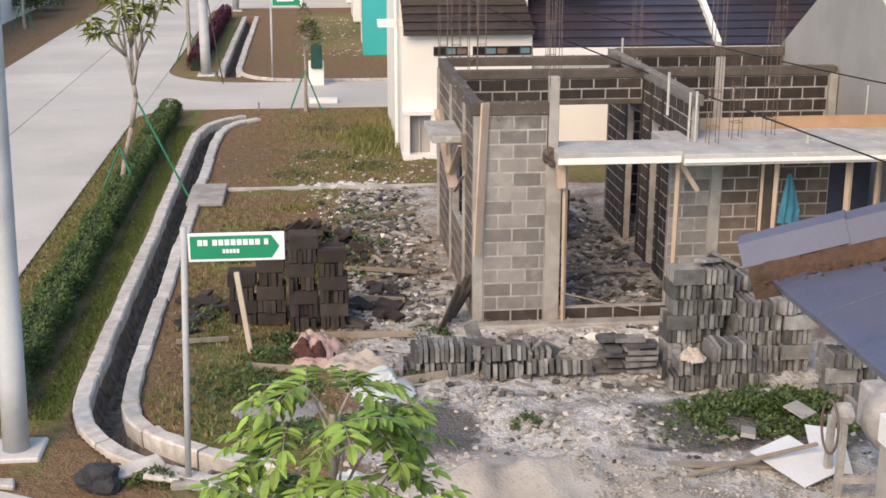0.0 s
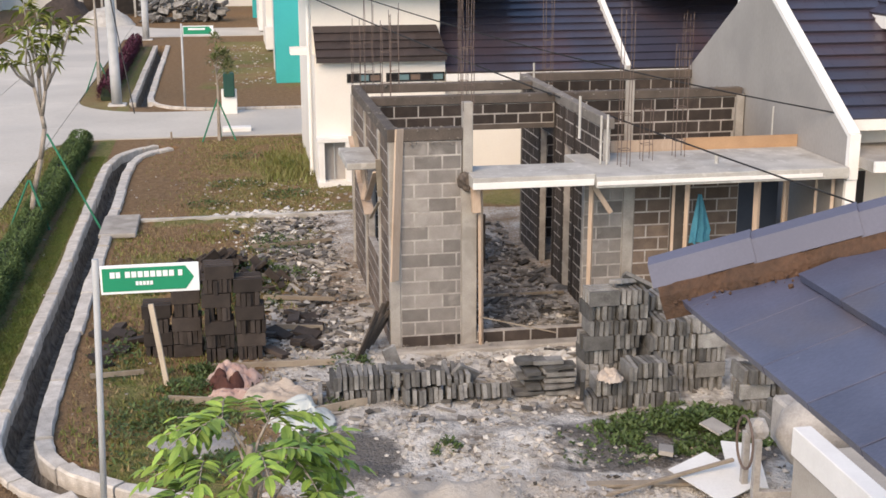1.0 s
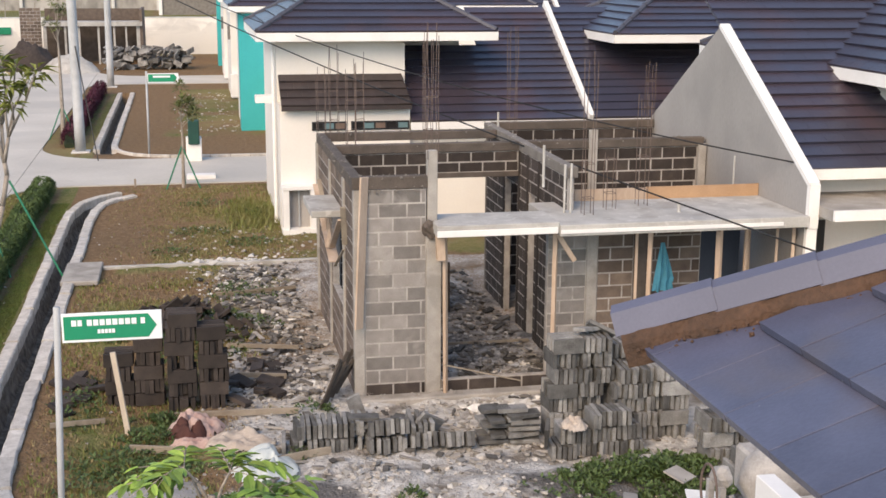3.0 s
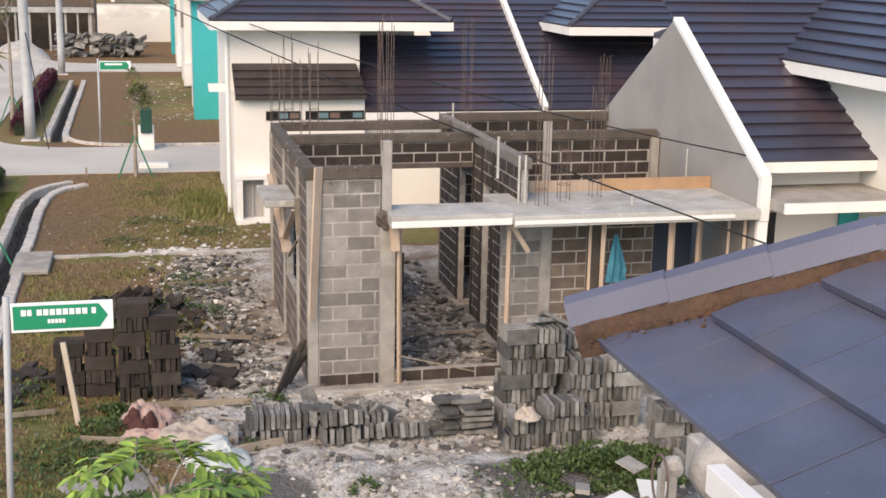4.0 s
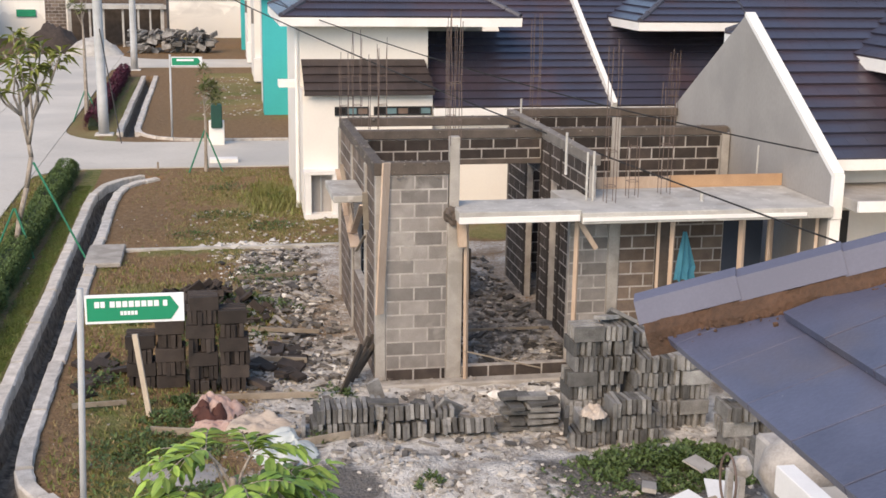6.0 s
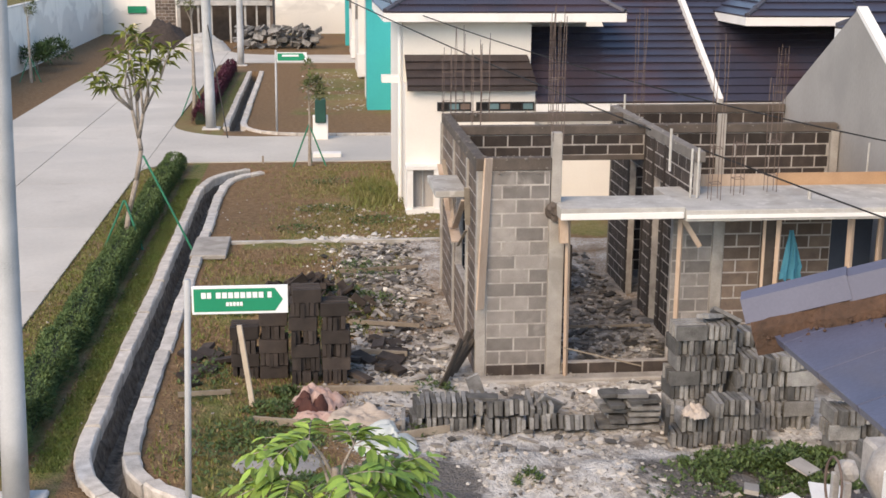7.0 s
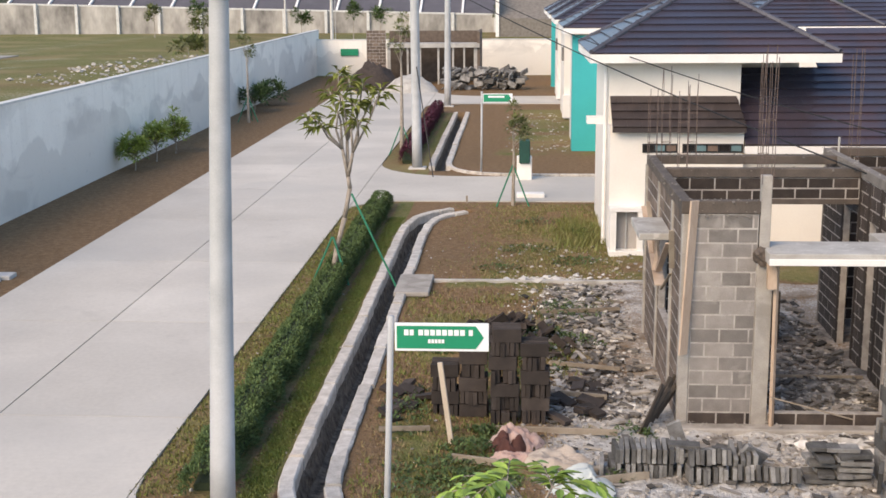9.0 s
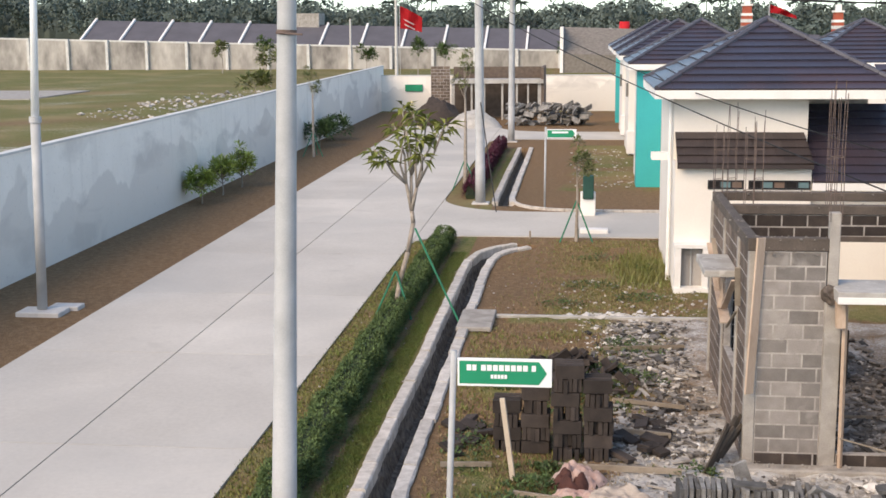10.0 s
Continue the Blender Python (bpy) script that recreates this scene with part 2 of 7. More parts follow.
def height(x, y):
    if -3.3 < x < 1 and 11.5 < y < 34 and drain_dist(x, y) < 0.34:
        return -0.55
    if -3.3 < x < -1.5 and 40.8 < y < 60.5 and drain_dist(x, y, DRAIN2) < 0.34:
        return -0.5
    z = 0.0
    if -2.2 < x < 10 and 10.5 < y < 35:
        z += 0.035 * fbm(x, y, 1.1) + 0.02 * fbm(x, y, 5.0, 3.0)
        lot = smoothstep(-0.2, 1.2, x) * smoothstep(26, 24, y)
        z += lot * 0.05 * fbm(x, y, 2.3, 7.0)
        z += bump_hill(x, y, 2.2, 11.35, 1.7, 0.95, 0.27) * (1 + 0.9 * fbm(x, y, 1.5, 1.0) + 0.35 * fbm(x, y, 5.0, 4.0))
        z += 0.07 * max(0.0, fbm(x, y, 1.9, 9.0)) * smoothstep(0.6, 1.4, x) * smoothstep(15.5, 14.2, y)
        z += bump_hill(x, y, 2.0, 13.6, 0.6, 0.5, 0.10) + bump_hill(x, y, 3.4, 13.3, 1.0, 0.8, 0.12)
        z += bump_hill(x, y, -0.2, 20.2, 1.4, 1.0, 0.34) + bump_hill(x, y, 4.6, 15.6, 0.7, 0.5, 0.14)
        z *= smoothstep(0.35, 0.7, drain_dist(x, y)) if x < -1 else 1.0
        z *= 1 - smoothstep(33.5, 34.5, y)
    elif x < -4.7:
        z = -0.03
    return z


def steps(*stretches):
    out = []
    for a, b, s in stretches:
        k = max(1, round((b - a) / s))
        out += [a + (b - a) * i / k for i in range(k)]
    return out + [stretches[-1][1]]


XS = steps((-2500, -400, 700), (-400, -60, 60), (-60, -16, 4), (-16, -4.6, 0.6), (-4.6, -3.1, 0.15), (-3.1, -2.0, 0.07), (-2.0, 6.6, 0.11), (6.6, 10, 0.4), (10, 60, 6), (60, 400, 60), (400, 2500, 700))
YS = steps((-400, 0, 60), (0, 10, 1.0), (10, 11.6, 0.3), (11.6, 24, 0.11), (24, 34.2, 0.15), (34.2, 62, 0.4), (62, 120, 4), (120, 600, 60), (600, 3600, 600))


def build_ground():
    nx, ny = len(XS), len(YS)
    verts = [(x, y, height(x, y)) for y in YS for x in XS]
    faces = [(j * nx + i, j * nx + i + 1, (j + 1) * nx + i + 1, (j + 1) * nx + i) for j in range(ny - 1) for i in range(nx - 1)]
    me = bpy.data.meshes.new("ground")
    me.from_pydata(verts, [], faces)
    me.shade_smooth()
    for k in ("grass", "rubble", "sand", "wet_and_dark"):
        me.attributes.new(k, "FLOAT", "POINT")
    g, r, s, c = [], [], [], []
    for x, y, z in verts:
        n1, n2 = fbm(x, y, 0.45, 11.0), fbm(x, y, 1.6, 5.0)
        gv = rv = sv = cv = 0.0
        if -4.66 < x < -2.9 and 12.4 < y < 60:
            gv = (0.95 - 0.42 * smoothstep(-3.55, -3.95, x) - 0.75 * math.exp(-((x + 3.45) / 0.1) ** 2) + 0.3 * n2) * (0.55 + 0.45 * smoothstep(13.2, 15.2, y + n2))
        elif -2.9 <= x < 30 and 25.3 < y < 35:
            gv = smoothstep(-1.9, 0.6, x + 0.8 * n1) * (0.48 + 0.5 * n1 + 0.4 * n2) + 0.6 * math.exp(-((x - 1.6) ** 2 + (y - 29.5) ** 2) / 1.2)
            rv = 0.55 * smoothstep(0.1, 0.55, n1 + 0.3 * n2) * smoothstep(29.5, 26.5, y) * smoothstep(-1, 0.5, x)
        elif -2.9 <= x < 10 and 7 < y <= 25.3:
            rv = smoothstep(-0.6, 0.7, x + 0.9 * n1 + 0.5 * n2 - 0.35 * (y < 16.3)) * (0.95 + 0.3 * n2) * (1 - 0.42 * smoothstep(17.2, 19.5, y))
            gv = max(0.0, 0.40 + 0.9 * n1 + 0.5 * n2) * smoothstep(1.0, -0.3, x) * smoothstep(-2.0, -0.9, x + 0.5 * n1)
            gv += 0.8 * math.exp(-((x - 0.1) ** 2 / 1.6 + (y - 20.2) ** 2 / 0.9))
            gv += 1.0 * max(0.0, n1 + 0.5 * n2 + 0.28) * smoothstep(18.5, 21.5, y) * smoothstep(2.1, 1.6, x)
            rv *= 1 - 0.7 * math.exp(-((x - 0.4) ** 2 + (y - 19.5) ** 2) / 1.3)
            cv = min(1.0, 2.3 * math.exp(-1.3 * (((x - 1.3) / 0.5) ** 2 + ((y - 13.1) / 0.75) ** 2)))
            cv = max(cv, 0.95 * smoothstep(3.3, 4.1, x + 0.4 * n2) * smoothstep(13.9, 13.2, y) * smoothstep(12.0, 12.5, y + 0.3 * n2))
            # floor of the shell set to a patchy darker grey
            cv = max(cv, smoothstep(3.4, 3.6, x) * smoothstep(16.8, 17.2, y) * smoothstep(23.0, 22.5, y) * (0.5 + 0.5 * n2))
            sv = min(1.0, 1.5 * math.exp(-1.2 * (((x - 2.1) / 1.9) ** 2 + ((y - 11.2) / 1.25) ** 2)))
        elif -2.9 <= x < 12 and 41 < y < 62:
            gv = smoothstep(-1.0, 0.6, x + n1) * smoothstep(43.5, 46.5, y + 1.5 * n1) * (0.62 + 0.6 * n1 + 0.3 * n2)
            rv = 0.42 * smoothstep(0.1, 0.5, n2) * smoothstep(46, 48, y) * smoothstep(-0.3, 0.8, x)
        elif x < -14 or y > 84:
            gv = 0.75 + 0.5 * n1
            sv = min(0.9, max(0.0, 0.22 + 0.5 * n1 + 0.2 * n2)) if x < -14 else 0.0
        g.append(min(1.0, max(0.0, gv)))
        r.append(min(1.0, max(0.0, rv)))
        s.append(sv)
        c.append(min(1.0, max(0.0, cv)))
    for k, values in (("grass", g), ("rubble", r), ("sand", s), ("wet_and_dark", c)):
        me.attributes[k].data.foreach_set("value", values)
    ob = new("ground", me)
    tagged(ob, "bare brown soil with patchy dry grass and pale rubble", "ground", kind="structure")
    return ob


def ground_material():
    m = bpy.data.materials.new("site_ground")
    m.use_nodes = True
    n, l = m.node_tree.nodes, m.node_tree.links
    b = n["Principled BSDF"]
    b.inputs["Roughness"].default_value = 0.97
    b.inputs["Specular IOR Level"].default_value = 0.15
    geo = n.new("ShaderNodeNewGeometry")

    def tex(s, detail=5):
        t = n.new("ShaderNodeTexNoise")
        t.inputs["Scale"].default_value, t.inputs["Detail"].default_value = s, detail
        l.new(geo.outputs["Position"], t.inputs["Vector"])
        return t.outputs["Fac"]

    def rng(v, a, c):
        t = n.new("ShaderNodeMapRange")
        t.inputs["From Min"].default_value, t.inputs["From Max"].default_value = a, c
        l.new(v, t.inputs["Value"])
        return t.outputs[0]

    def mix(f, a, c):
        t = n.new("ShaderNodeMix")
        t.data_type = "RGBA"
        l.new(f, t.inputs[0])
        for k, v in ((6, a), (7, c)):
            if isinstance(v, tuple):
                t.inputs[k].default_value = (*v, 1)
            else:
                l.new(v, t.inputs[k])
        return t.outputs[2]

    def cover(attr, tx, soft):
        a = n.new("ShaderNodeAttribute")
        a.attribute_name = attr
        t = n.new("ShaderNodeMath")
        t.operation = "ADD"
        l.new(a.outputs["Fac"], t.inputs[0])
        l.new(tx, t.inputs[1])
        return rng(t.outputs[0], 1.0 - soft, 1.0 + soft)

    t0, t1, t2, t3, t4 = tex(0.16), tex(1.3), tex(7), tex(28), tex(90)
    soil = mix(rng(t2, 0.3, 0.7), (0.19, 0.116, 0.062), (0.30, 0.20, 0.115))
    soil = mix(rng(t3, 0.42, 0.75), soil, (0.125, 0.082, 0.05))
    gr = mix(rng(t2, 0.35, 0.65), (0.135, 0.16, 0.045), (0.27, 0.23, 0.105))
    gr = mix(rng(t4, 0.4, 0.7), gr, (0.07, 0.08, 0.026))
    gr = mix(rng(t0, 0.48, 0.66), gr, (0.25, 0.205, 0.10))
    rub = mix(rng(t2, 0.45, 0.72), (0.565, 0.545, 0.515), (0.29, 0.27, 0.248))
    rub = mix(rng(t3, 0.54, 0.72), rub, (0.62, 0.60, 0.565))
    rub = mix(rng(t1, 0.50, 0.68), rub, (0.20, 0.17, 0.14))
    snd = mix(rng(t1, 0.35, 0.65), (0.50, 0.455, 0.40), (0.39, 0.345, 0.295))
    snd = mix(rng(t3, 0.6, 0.75), snd, (0.31, 0.28, 0.245))
    col = mix(cover("rubble", t3, 0.22), soil, rub)
    col = mix(cover("grass", t3, 0.2), col, gr)
    col = mix(cover("sand", t2, 0.15), col, snd)
    col = mix(cover("wet_and_dark", t2, 0.25), col, mix(rng(t3, 0.4, 0.7), (0.16, 0.152, 0.145), (0.095, 0.085, 0.077)))
    l.new(col, b.inputs["Base Color"])
    bp = n.new("ShaderNodeBump")
    bp.inputs["Strength"].default_value, bp.inputs["Distance"].default_value = 0.9, 0.05
    relief = n.new("ShaderNodeMath")
    relief.operation = "MULTIPLY_ADD"
    relief.inputs[1].default_value = 1.6
    l.new(t2, relief.inputs[0])
    l.new(t3, relief.inputs[2])
    l.new(relief.outputs[0], bp.inputs["Height"])
    smooth = n.new("ShaderNodeMapRange")
    smooth.inputs["To Min"].default_value, smooth.inputs["To Max"].default_value = 0.8, 0.3
    sand = n.new("ShaderNodeAttribute")
    sand.attribute_name = "sand"
    l.new(sand.outputs["Fac"], smooth.inputs["Value"])
    l.new(smooth.outputs[0], bp.inputs["Strength"])
    l.new(bp.outputs[0], b.inputs["Normal"])
    return m


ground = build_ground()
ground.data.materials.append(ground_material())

# ---------------- roads: concrete panels ----------------
road = thing("road", "pale concrete road of large cast panels with dark joints", "road", kind="structure")
PANEL = 5.1
for x0, x1 in ((-10.2, -7.424), (-7.412, -4.66)):
    y = -3.7
    while y < 72:
        bm = bmesh.new()
        box(bm, x0, x1 - 0.012, y, y + PANEL - 0.02, -0.12, 0.03)
        part("panel", bm, M_ROAD, road)
        y += PANEL


def street(name, y0, y1, x1, label):
    """A side street that joins the road at its right edge with rounded corners."""
    st = thing(name, label, "street", kind="structure")
    bm = bmesh.new()
    r, ra = 1.5, 2.9
    xs = -4.655
    pts = [(x1, y0), (x1, y1), (xs + ra, y1)]
    pts += [(xs + ra - ra * math.sin(a), y1 + ra - ra * math.cos(a)) for a in [math.pi / 2 * i / 8 for i in range(1, 9)]]
    pts += [(xs, y0 - r)]
    pts += [(xs + r - r * math.cos(a), y0 - r + r * math.sin(a)) for a in [math.pi / 2 * i / 8 for i in range(1, 9)]]
    low = [bm.verts.new((x, y, -0.1)) for x, y in pts]
    top = [bm.verts.new((x, y, 0.028)) for x, y in pts]
    bm.faces.new(top[::-1])
    bm.faces.new(low)
    for i in range(len(pts)):
        j = (i + 1) % len(pts)
        bm.faces.new((low[i], top[i], top[j], low[j]))
    bmesh.ops.recalc_face_normals(bm, faces=bm.faces)
    part("panel", bm, M_ROAD, st)
    return st


street("side_street", 35.0, 39.7, 40.0, "pale concrete side street between the plots")
street("far_street", 64.8, 69.3, 40.0, "pale concrete street far down the estate")
street("near_street", 7.6, 11.65, 3.2, "pale concrete street end spilled with sand")

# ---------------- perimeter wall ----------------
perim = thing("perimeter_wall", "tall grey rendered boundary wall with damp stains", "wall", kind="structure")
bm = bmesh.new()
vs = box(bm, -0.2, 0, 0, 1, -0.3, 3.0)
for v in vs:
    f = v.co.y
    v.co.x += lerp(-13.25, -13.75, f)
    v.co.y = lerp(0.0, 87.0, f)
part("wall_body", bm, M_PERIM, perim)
bm = bmesh.new()
vs = box(bm, -0.23, 0.03, 0, 1, 3.003, 3.06)
for v in vs:
    f = v.co.y
    v.co.x += lerp(-13.25, -13.75, f)
    v.co.y = lerp(0.0, 87.0, f)
part("coping", bm, M_PERIM_TOP, perim)

# ---------------- roofs ----------------
def tiled_plane(parent, o, u, v, w0, w1, length, material, course=0.30, tile=0.33, name="tiles", label=""):
    """Flat interlocking tiles, joined: from the eave point o along u, up the slope along v; w0 and w1 give the left and right ends at the eave and the top."""
    o, u, v = Vector(o), Vector(u).normalized(), Vector(v).normalized()
    nrm = u.cross(v).normalized()
    if nrm.z < 0:
        nrm = -nrm
    verts, faces = [], []
    rows = max(1, round(length / course))
    for k in range(rows):
        f0, f1 = k / rows, (k + 1) / rows
        la, lb = lerp(w0[0], w1[0], f0), lerp(w0[0], w1[0], f1)
        ra, rb = lerp(w0[1], w1[1], f0), lerp(w0[1], w1[1], f1)
        start = (k % 2) * tile * 0.5
        a = math.floor((min(la, lb) - start) / tile) * tile + start
        while a < max(ra, rb):
            e = a + tile - 0.003
            p0, p1 = max(a, la), min(e, ra)
            q0, q1 = max(a, lb), min(e, rb)
            if p1 - p0 > 0.02:
                if q1 - q0 < 0.005:
                    q0 = q1 = max(min(0.5 * (q0 + q1), rb), lb)
                j = 0.002 * math.sin(a * 37.0 + k * 11.0)
                i = len(verts)
                for s, t, h in ((p0, f0 * length - 0.035, 0.06 + j), (p1, f0 * length - 0.035, 0.06 + j), (q1, f1 * length, 0.012 + j), (q0, f1 * length, 0.012 + j)):
                    verts.append(o + u * s + v * t + nrm * h)
                for s, t, h in ((p0, f0 * length - 0.03, 0.0), (p1, f0 * length - 0.03, 0.0), (q1, f1 * length, -0.02), (q0, f1 * length, -0.02)):
                    verts.append(o + u * s + v * t + nrm * h)
                faces += [(i, i + 1, i + 2, i + 3), (i, i + 4, i + 5, i + 1), (i + 1, i + 5, i + 6, i + 2), (i + 3, i + 7, i + 4, i)]
            a += tile
    me = bpy.data.meshes.new(name)
    me.from_pydata(verts, [], faces)
    me.materials.append(material)
    ob = new(name, me)
    ob.parent = parent
    return tagged(ob, label, kind="stuff")


def cap_line(parent, a, b, r=0.09, material=None, name="ridge_cap"):
    """A row of half-round cap tiles from a to b, each lapped over the last."""
    a, b = Vector(a), Vector(b)
    n = max(2, round((b - a).length / 0.42))
    for k in range(n):
        bm = bmesh.new()
        bar(bm, a.lerp(b, k / n), a.lerp(b, (k + 1.06) / n), r, 7, r * 0.86)
        part(name, bm, material or M_CAP, parent)


def hip_roof(parent, x0, x1, y0, y1, z, rise, material, ridge=0.0):
    """A hipped roof over a rectangle; ridge: its length along y."""
    cx, half = 0.5 * (x0 + x1), 0.5 * (x1 - x0)
    ya = y0 + half
    yb = max(ya + 0.01, y1 - half)
    ln = math.hypot(half, rise)
    tiled_plane(parent, (x0, y0, z), (1, 0, 0), (0, half, rise), (0, 2 * half), (half, half), ln, material, name="roof_front")
    tiled_plane(parent, (x0, y1, z), (0, -1, 0), (half, 0, rise), (0, y1 - y0), (y1 - yb, y1 - ya), ln, material, name="roof_side")
    tiled_plane(parent, (x1, y0, z), (0, 1, 0), (-half, 0, rise), (0, y1 - y0), (ya - y0, yb - y0), ln, material, name="roof_side")
    tiled_plane(parent, (x1, y1, z), (-1, 0, 0), (0, y0 - ya, rise), (0, 2 * half), (half, half), ln, material, name="roof_back")
    for p, q in (((x0, y0), (cx, ya)), ((x1, y0), (cx, ya)), ((x0, y1), (cx, yb)), ((x1, y1), (cx, yb))):
        cap_line(parent, (*p, z + 0.03), (*q, z + rise + 0.05), 0.08)
    if yb - ya > 0.1:
        cap_line(parent, (cx, ya, z + rise + 0.05), (cx, yb, z + rise + 0.05), 0.09)
    bm = bmesh.new()
    w = 0.04
    box(bm, x0 - w, x1 + w, y0 - w, y0, z - 0.2, z - 0.005)
    box(bm, x0 - w, x0, y0 + 0.002, y1, z - 0.2, z - 0.005)
    box(bm, x1, x1 + w, y0 + 0.002, y1, z - 0.2, z - 0.005)
    box(bm, x0, x1, y0 + 0.003, y1, z - 0.12, z - 0.08)
    part("fascia", bm, M_WHITE_TRIM, parent)


# ---------------- the row of finished houses ----------------
def row_house(y, main, turquoise=True, label="white plastered house with a dark hipped tile roof"):
    """A single-storey house whose gable-free hip stands on a white box; y: its front."""
    h = thing("house", label, "house", "row of finished houses")
    x0, x1 = 2.05, 6.8
    bm = bmesh.new()
    box(bm, x0, 5.02 if main else x1, y + 0.72, y + 5.3, 0, 4.3)
    part("wall", bm, M_WHITE, h)
    if main:
        block_box("rear_wall", h, (5.03, x1, y + 3.0, y + 5.3, 0, 4.3), M_WHITE)
    hip_roof(h, 1.62, 7.08, y + 0.22, y + 5.8, 4.47, 1.5, M_TILE)
    return h, x0, x1


def window_strip(parent, x0, x1, y, z0, z1, panes):
    bm = bmesh.new()
    t = 0.035
    box(bm, x0, x1, y - 0.03, y, z1 - t, z1)
    box(bm, x0, x1, y - 0.03, y, z0, z0 + t)
    for i in range(panes + 1):
        xx = lerp(x0, x1 - t, i / panes)
        box(bm, xx, xx + t, y - 0.028, y, z0 + t + 0.001, z1 - t - 0.001)
    win = part("window", bm, M_DARK, parent, "dark framed high strip window")
    for i in range(panes):
        a, b = lerp(x0, x1 - t, i / panes) + t, lerp(x0, x1 - t, (i + 1) / panes)
        block_box("pane", win, (a, b, y - 0.012, y - 0.006, z0 + t, z1 - t), M_PANES[i % len(M_PANES)])


M_PANES = [mat("pane_dark", (0.03, 0.028, 0.028), None, 0.15, 2, 20, 0), mat("pane_blue", (0.16, 0.26, 0.28), None, 0.15, 2, 20, 0), mat("pane_warm", (0.22, 0.16, 0.13), None, 0.15, 2, 20, 0)]

M_CONC_MID_FAR = mat("grey_casing", (0.2, 0.19, 0.18), (0.14, 0.13, 0.12), 0.7, 3, 30, 0)
# nearest finished house
hA, ax0, ax1 = row_house(28.3, True)
# low front block with its lean-to roof
block_box("front_wall", hA, (2.05, 5.02, 28.3, 29.0, 0, 2.88), M_WHITE)
sl = math.radians(34)
tiled_plane(hA, (2.08, 28.12, 2.87), (1, 0, 0), (0, math.cos(sl), math.sin(sl)), (0, 2.95), (0, 2.85), 1.12, M_TILE_BROWN, name="lean_to_tiles", label="weathered brown-black lean-to tiles")
bm = bmesh.new()
box(bm, 2.08, 5.03, 28.09, 28.12, 2.76, 2.87)
part("lean_to_fascia", bm, M_TILE_BROWN, hA)
window_strip(hA, 2.77, 3.55, 28.3, 2.29, 2.49, 3)
window_strip(hA, 3.66, 5.0, 28.3, 2.29, 2.49, 5)
# meter box niche
mb = thing("meter_box", "white masonry meter box with an open dark niche", "meter box")
block_box("side", mb, (2.06, 2.2, 27.95, 28.298, 0, 1.0), M_WHITE_TRIM)
block_box("side", mb, (2.68, 2.80, 27.95, 28.298, 0, 1.0), M_WHITE_TRIM)
block_box("top", mb, (2.04, 2.82, 27.93, 28.298, 1.0, 1.08), M_WHITE_TRIM)
block_box("bottom", mb, (2.04, 2.82, 27.90, 28.298, -0.04, 0.1), M_WHITE_TRIM)
# grey here puts the niche's shade into the colour of its back
block_box("back", mb, (2.2, 2.68, 28.2, 28.298, 0.1, 1.0), M_GABLE, "door coloured grey as niche shade")
block_box("door_post", mb, (2.42, 2.45, 28.15, 28.19, 0.1, 0.95), M_GALV)
# gutter pipe on the corner
bm = bmesh.new()
bar(bm, (1.98, 29.06, 0.05), (1.98, 29.06, 4.25), 0.045, 10)
part("downpipe", bm, M_WHITE_TRIM, hA)
block_box("ledge", hA, (1.62, 2.05, 30.0, 30.5, 2.75, 2.9), M_WHITE_TRIM)

# wide roof of the next unit, its party parapet
hB = thing("house", "dark tiled house front with a white party parapet", "house", "row of finished houses")
sb = math.radians(31)
tiled_plane(hB, (5.04, 28.2, 2.47), (1, 0, 0), (0, math.cos(sb), math.sin(sb)), (0, 9.5), (-0.5, 9.5), 3.0, M_TILE, name="roof_front")
tiled_plane(hB, (7.12, 28.2 + 3.0 * math.cos(sb), 2.47 + 3.0 * math.sin(sb)), (1, 0, 0), (0, math.cos(sb), math.sin(sb)), (0, 7.4), (0, 7.4), 1.7, M_TILE, name="roof_upper")
block_box("wall", hB, (5.03, 14.5, 28.6, 33.0, 0, 2.4), M_WHITE)
block_box("fascia", hB, (5.02, 14.5, 28.16, 28.2, 2.28, 2.45), M_WHITE_TRIM)
bm = bmesh.new()
n0 = Vector((0, -math.sin(sb), math.cos(sb)))
a, b = Vector((9.29, 28.1, 2.42)), Vector((9.29, 28.1 + 6.2 * math.cos(sb), 2.42 + 6.2 * math.sin(sb)))
vs = box(bm, -0.06, 0.06, 0, 4.85, -0.3, 0.17, Matrix.Translation(a) @ Matrix.Rotation(sb, 4, "X"))
part("parapet", bm, M_WHITE_TRIM, hB)

# second hip in the row behind
hC = thing("house", "white house with a dark hipped roof behind the wide one", "house", "row of finished houses")
hip_roof(hC, 10.1, 15.6, 28.9, 34.4, 4.36, 1.5, M_TILE)
block_box("wall", hC, (10.6, 15.2, 31.6, 34.0, 0, 4.2), M_WHITE)

# houses beyond the side street
for k, y in enumerate((46.2, 57.5, 67.0, 76.0)):
    h, _, _ = row_house(y - 0.72, False)
    if k in (0, 3):
        block_box("turquoise_panel", h, (1.95, 2.82, y - 0.06, y + 0.9, 0, 4.2), M_TURQ, "turquoise painted wall panel")
    else:
        block_box("meter_niche", h, (1.98, 2.5, y - 0.5, y - 0.01, 0.1, 1.1), M_WHITE_TRIM)
        block_box("air_conditioner", h, (1.95, 2.04, y + 0.3, y + 1.0, 2.6, 3.2), M_CONC_MID_FAR)
    if k == 0:
        block_box("porch_wall", h, (2.83, 6.7, y - 2.0, y - 0.01, 0, 2.4), M_WHITE)

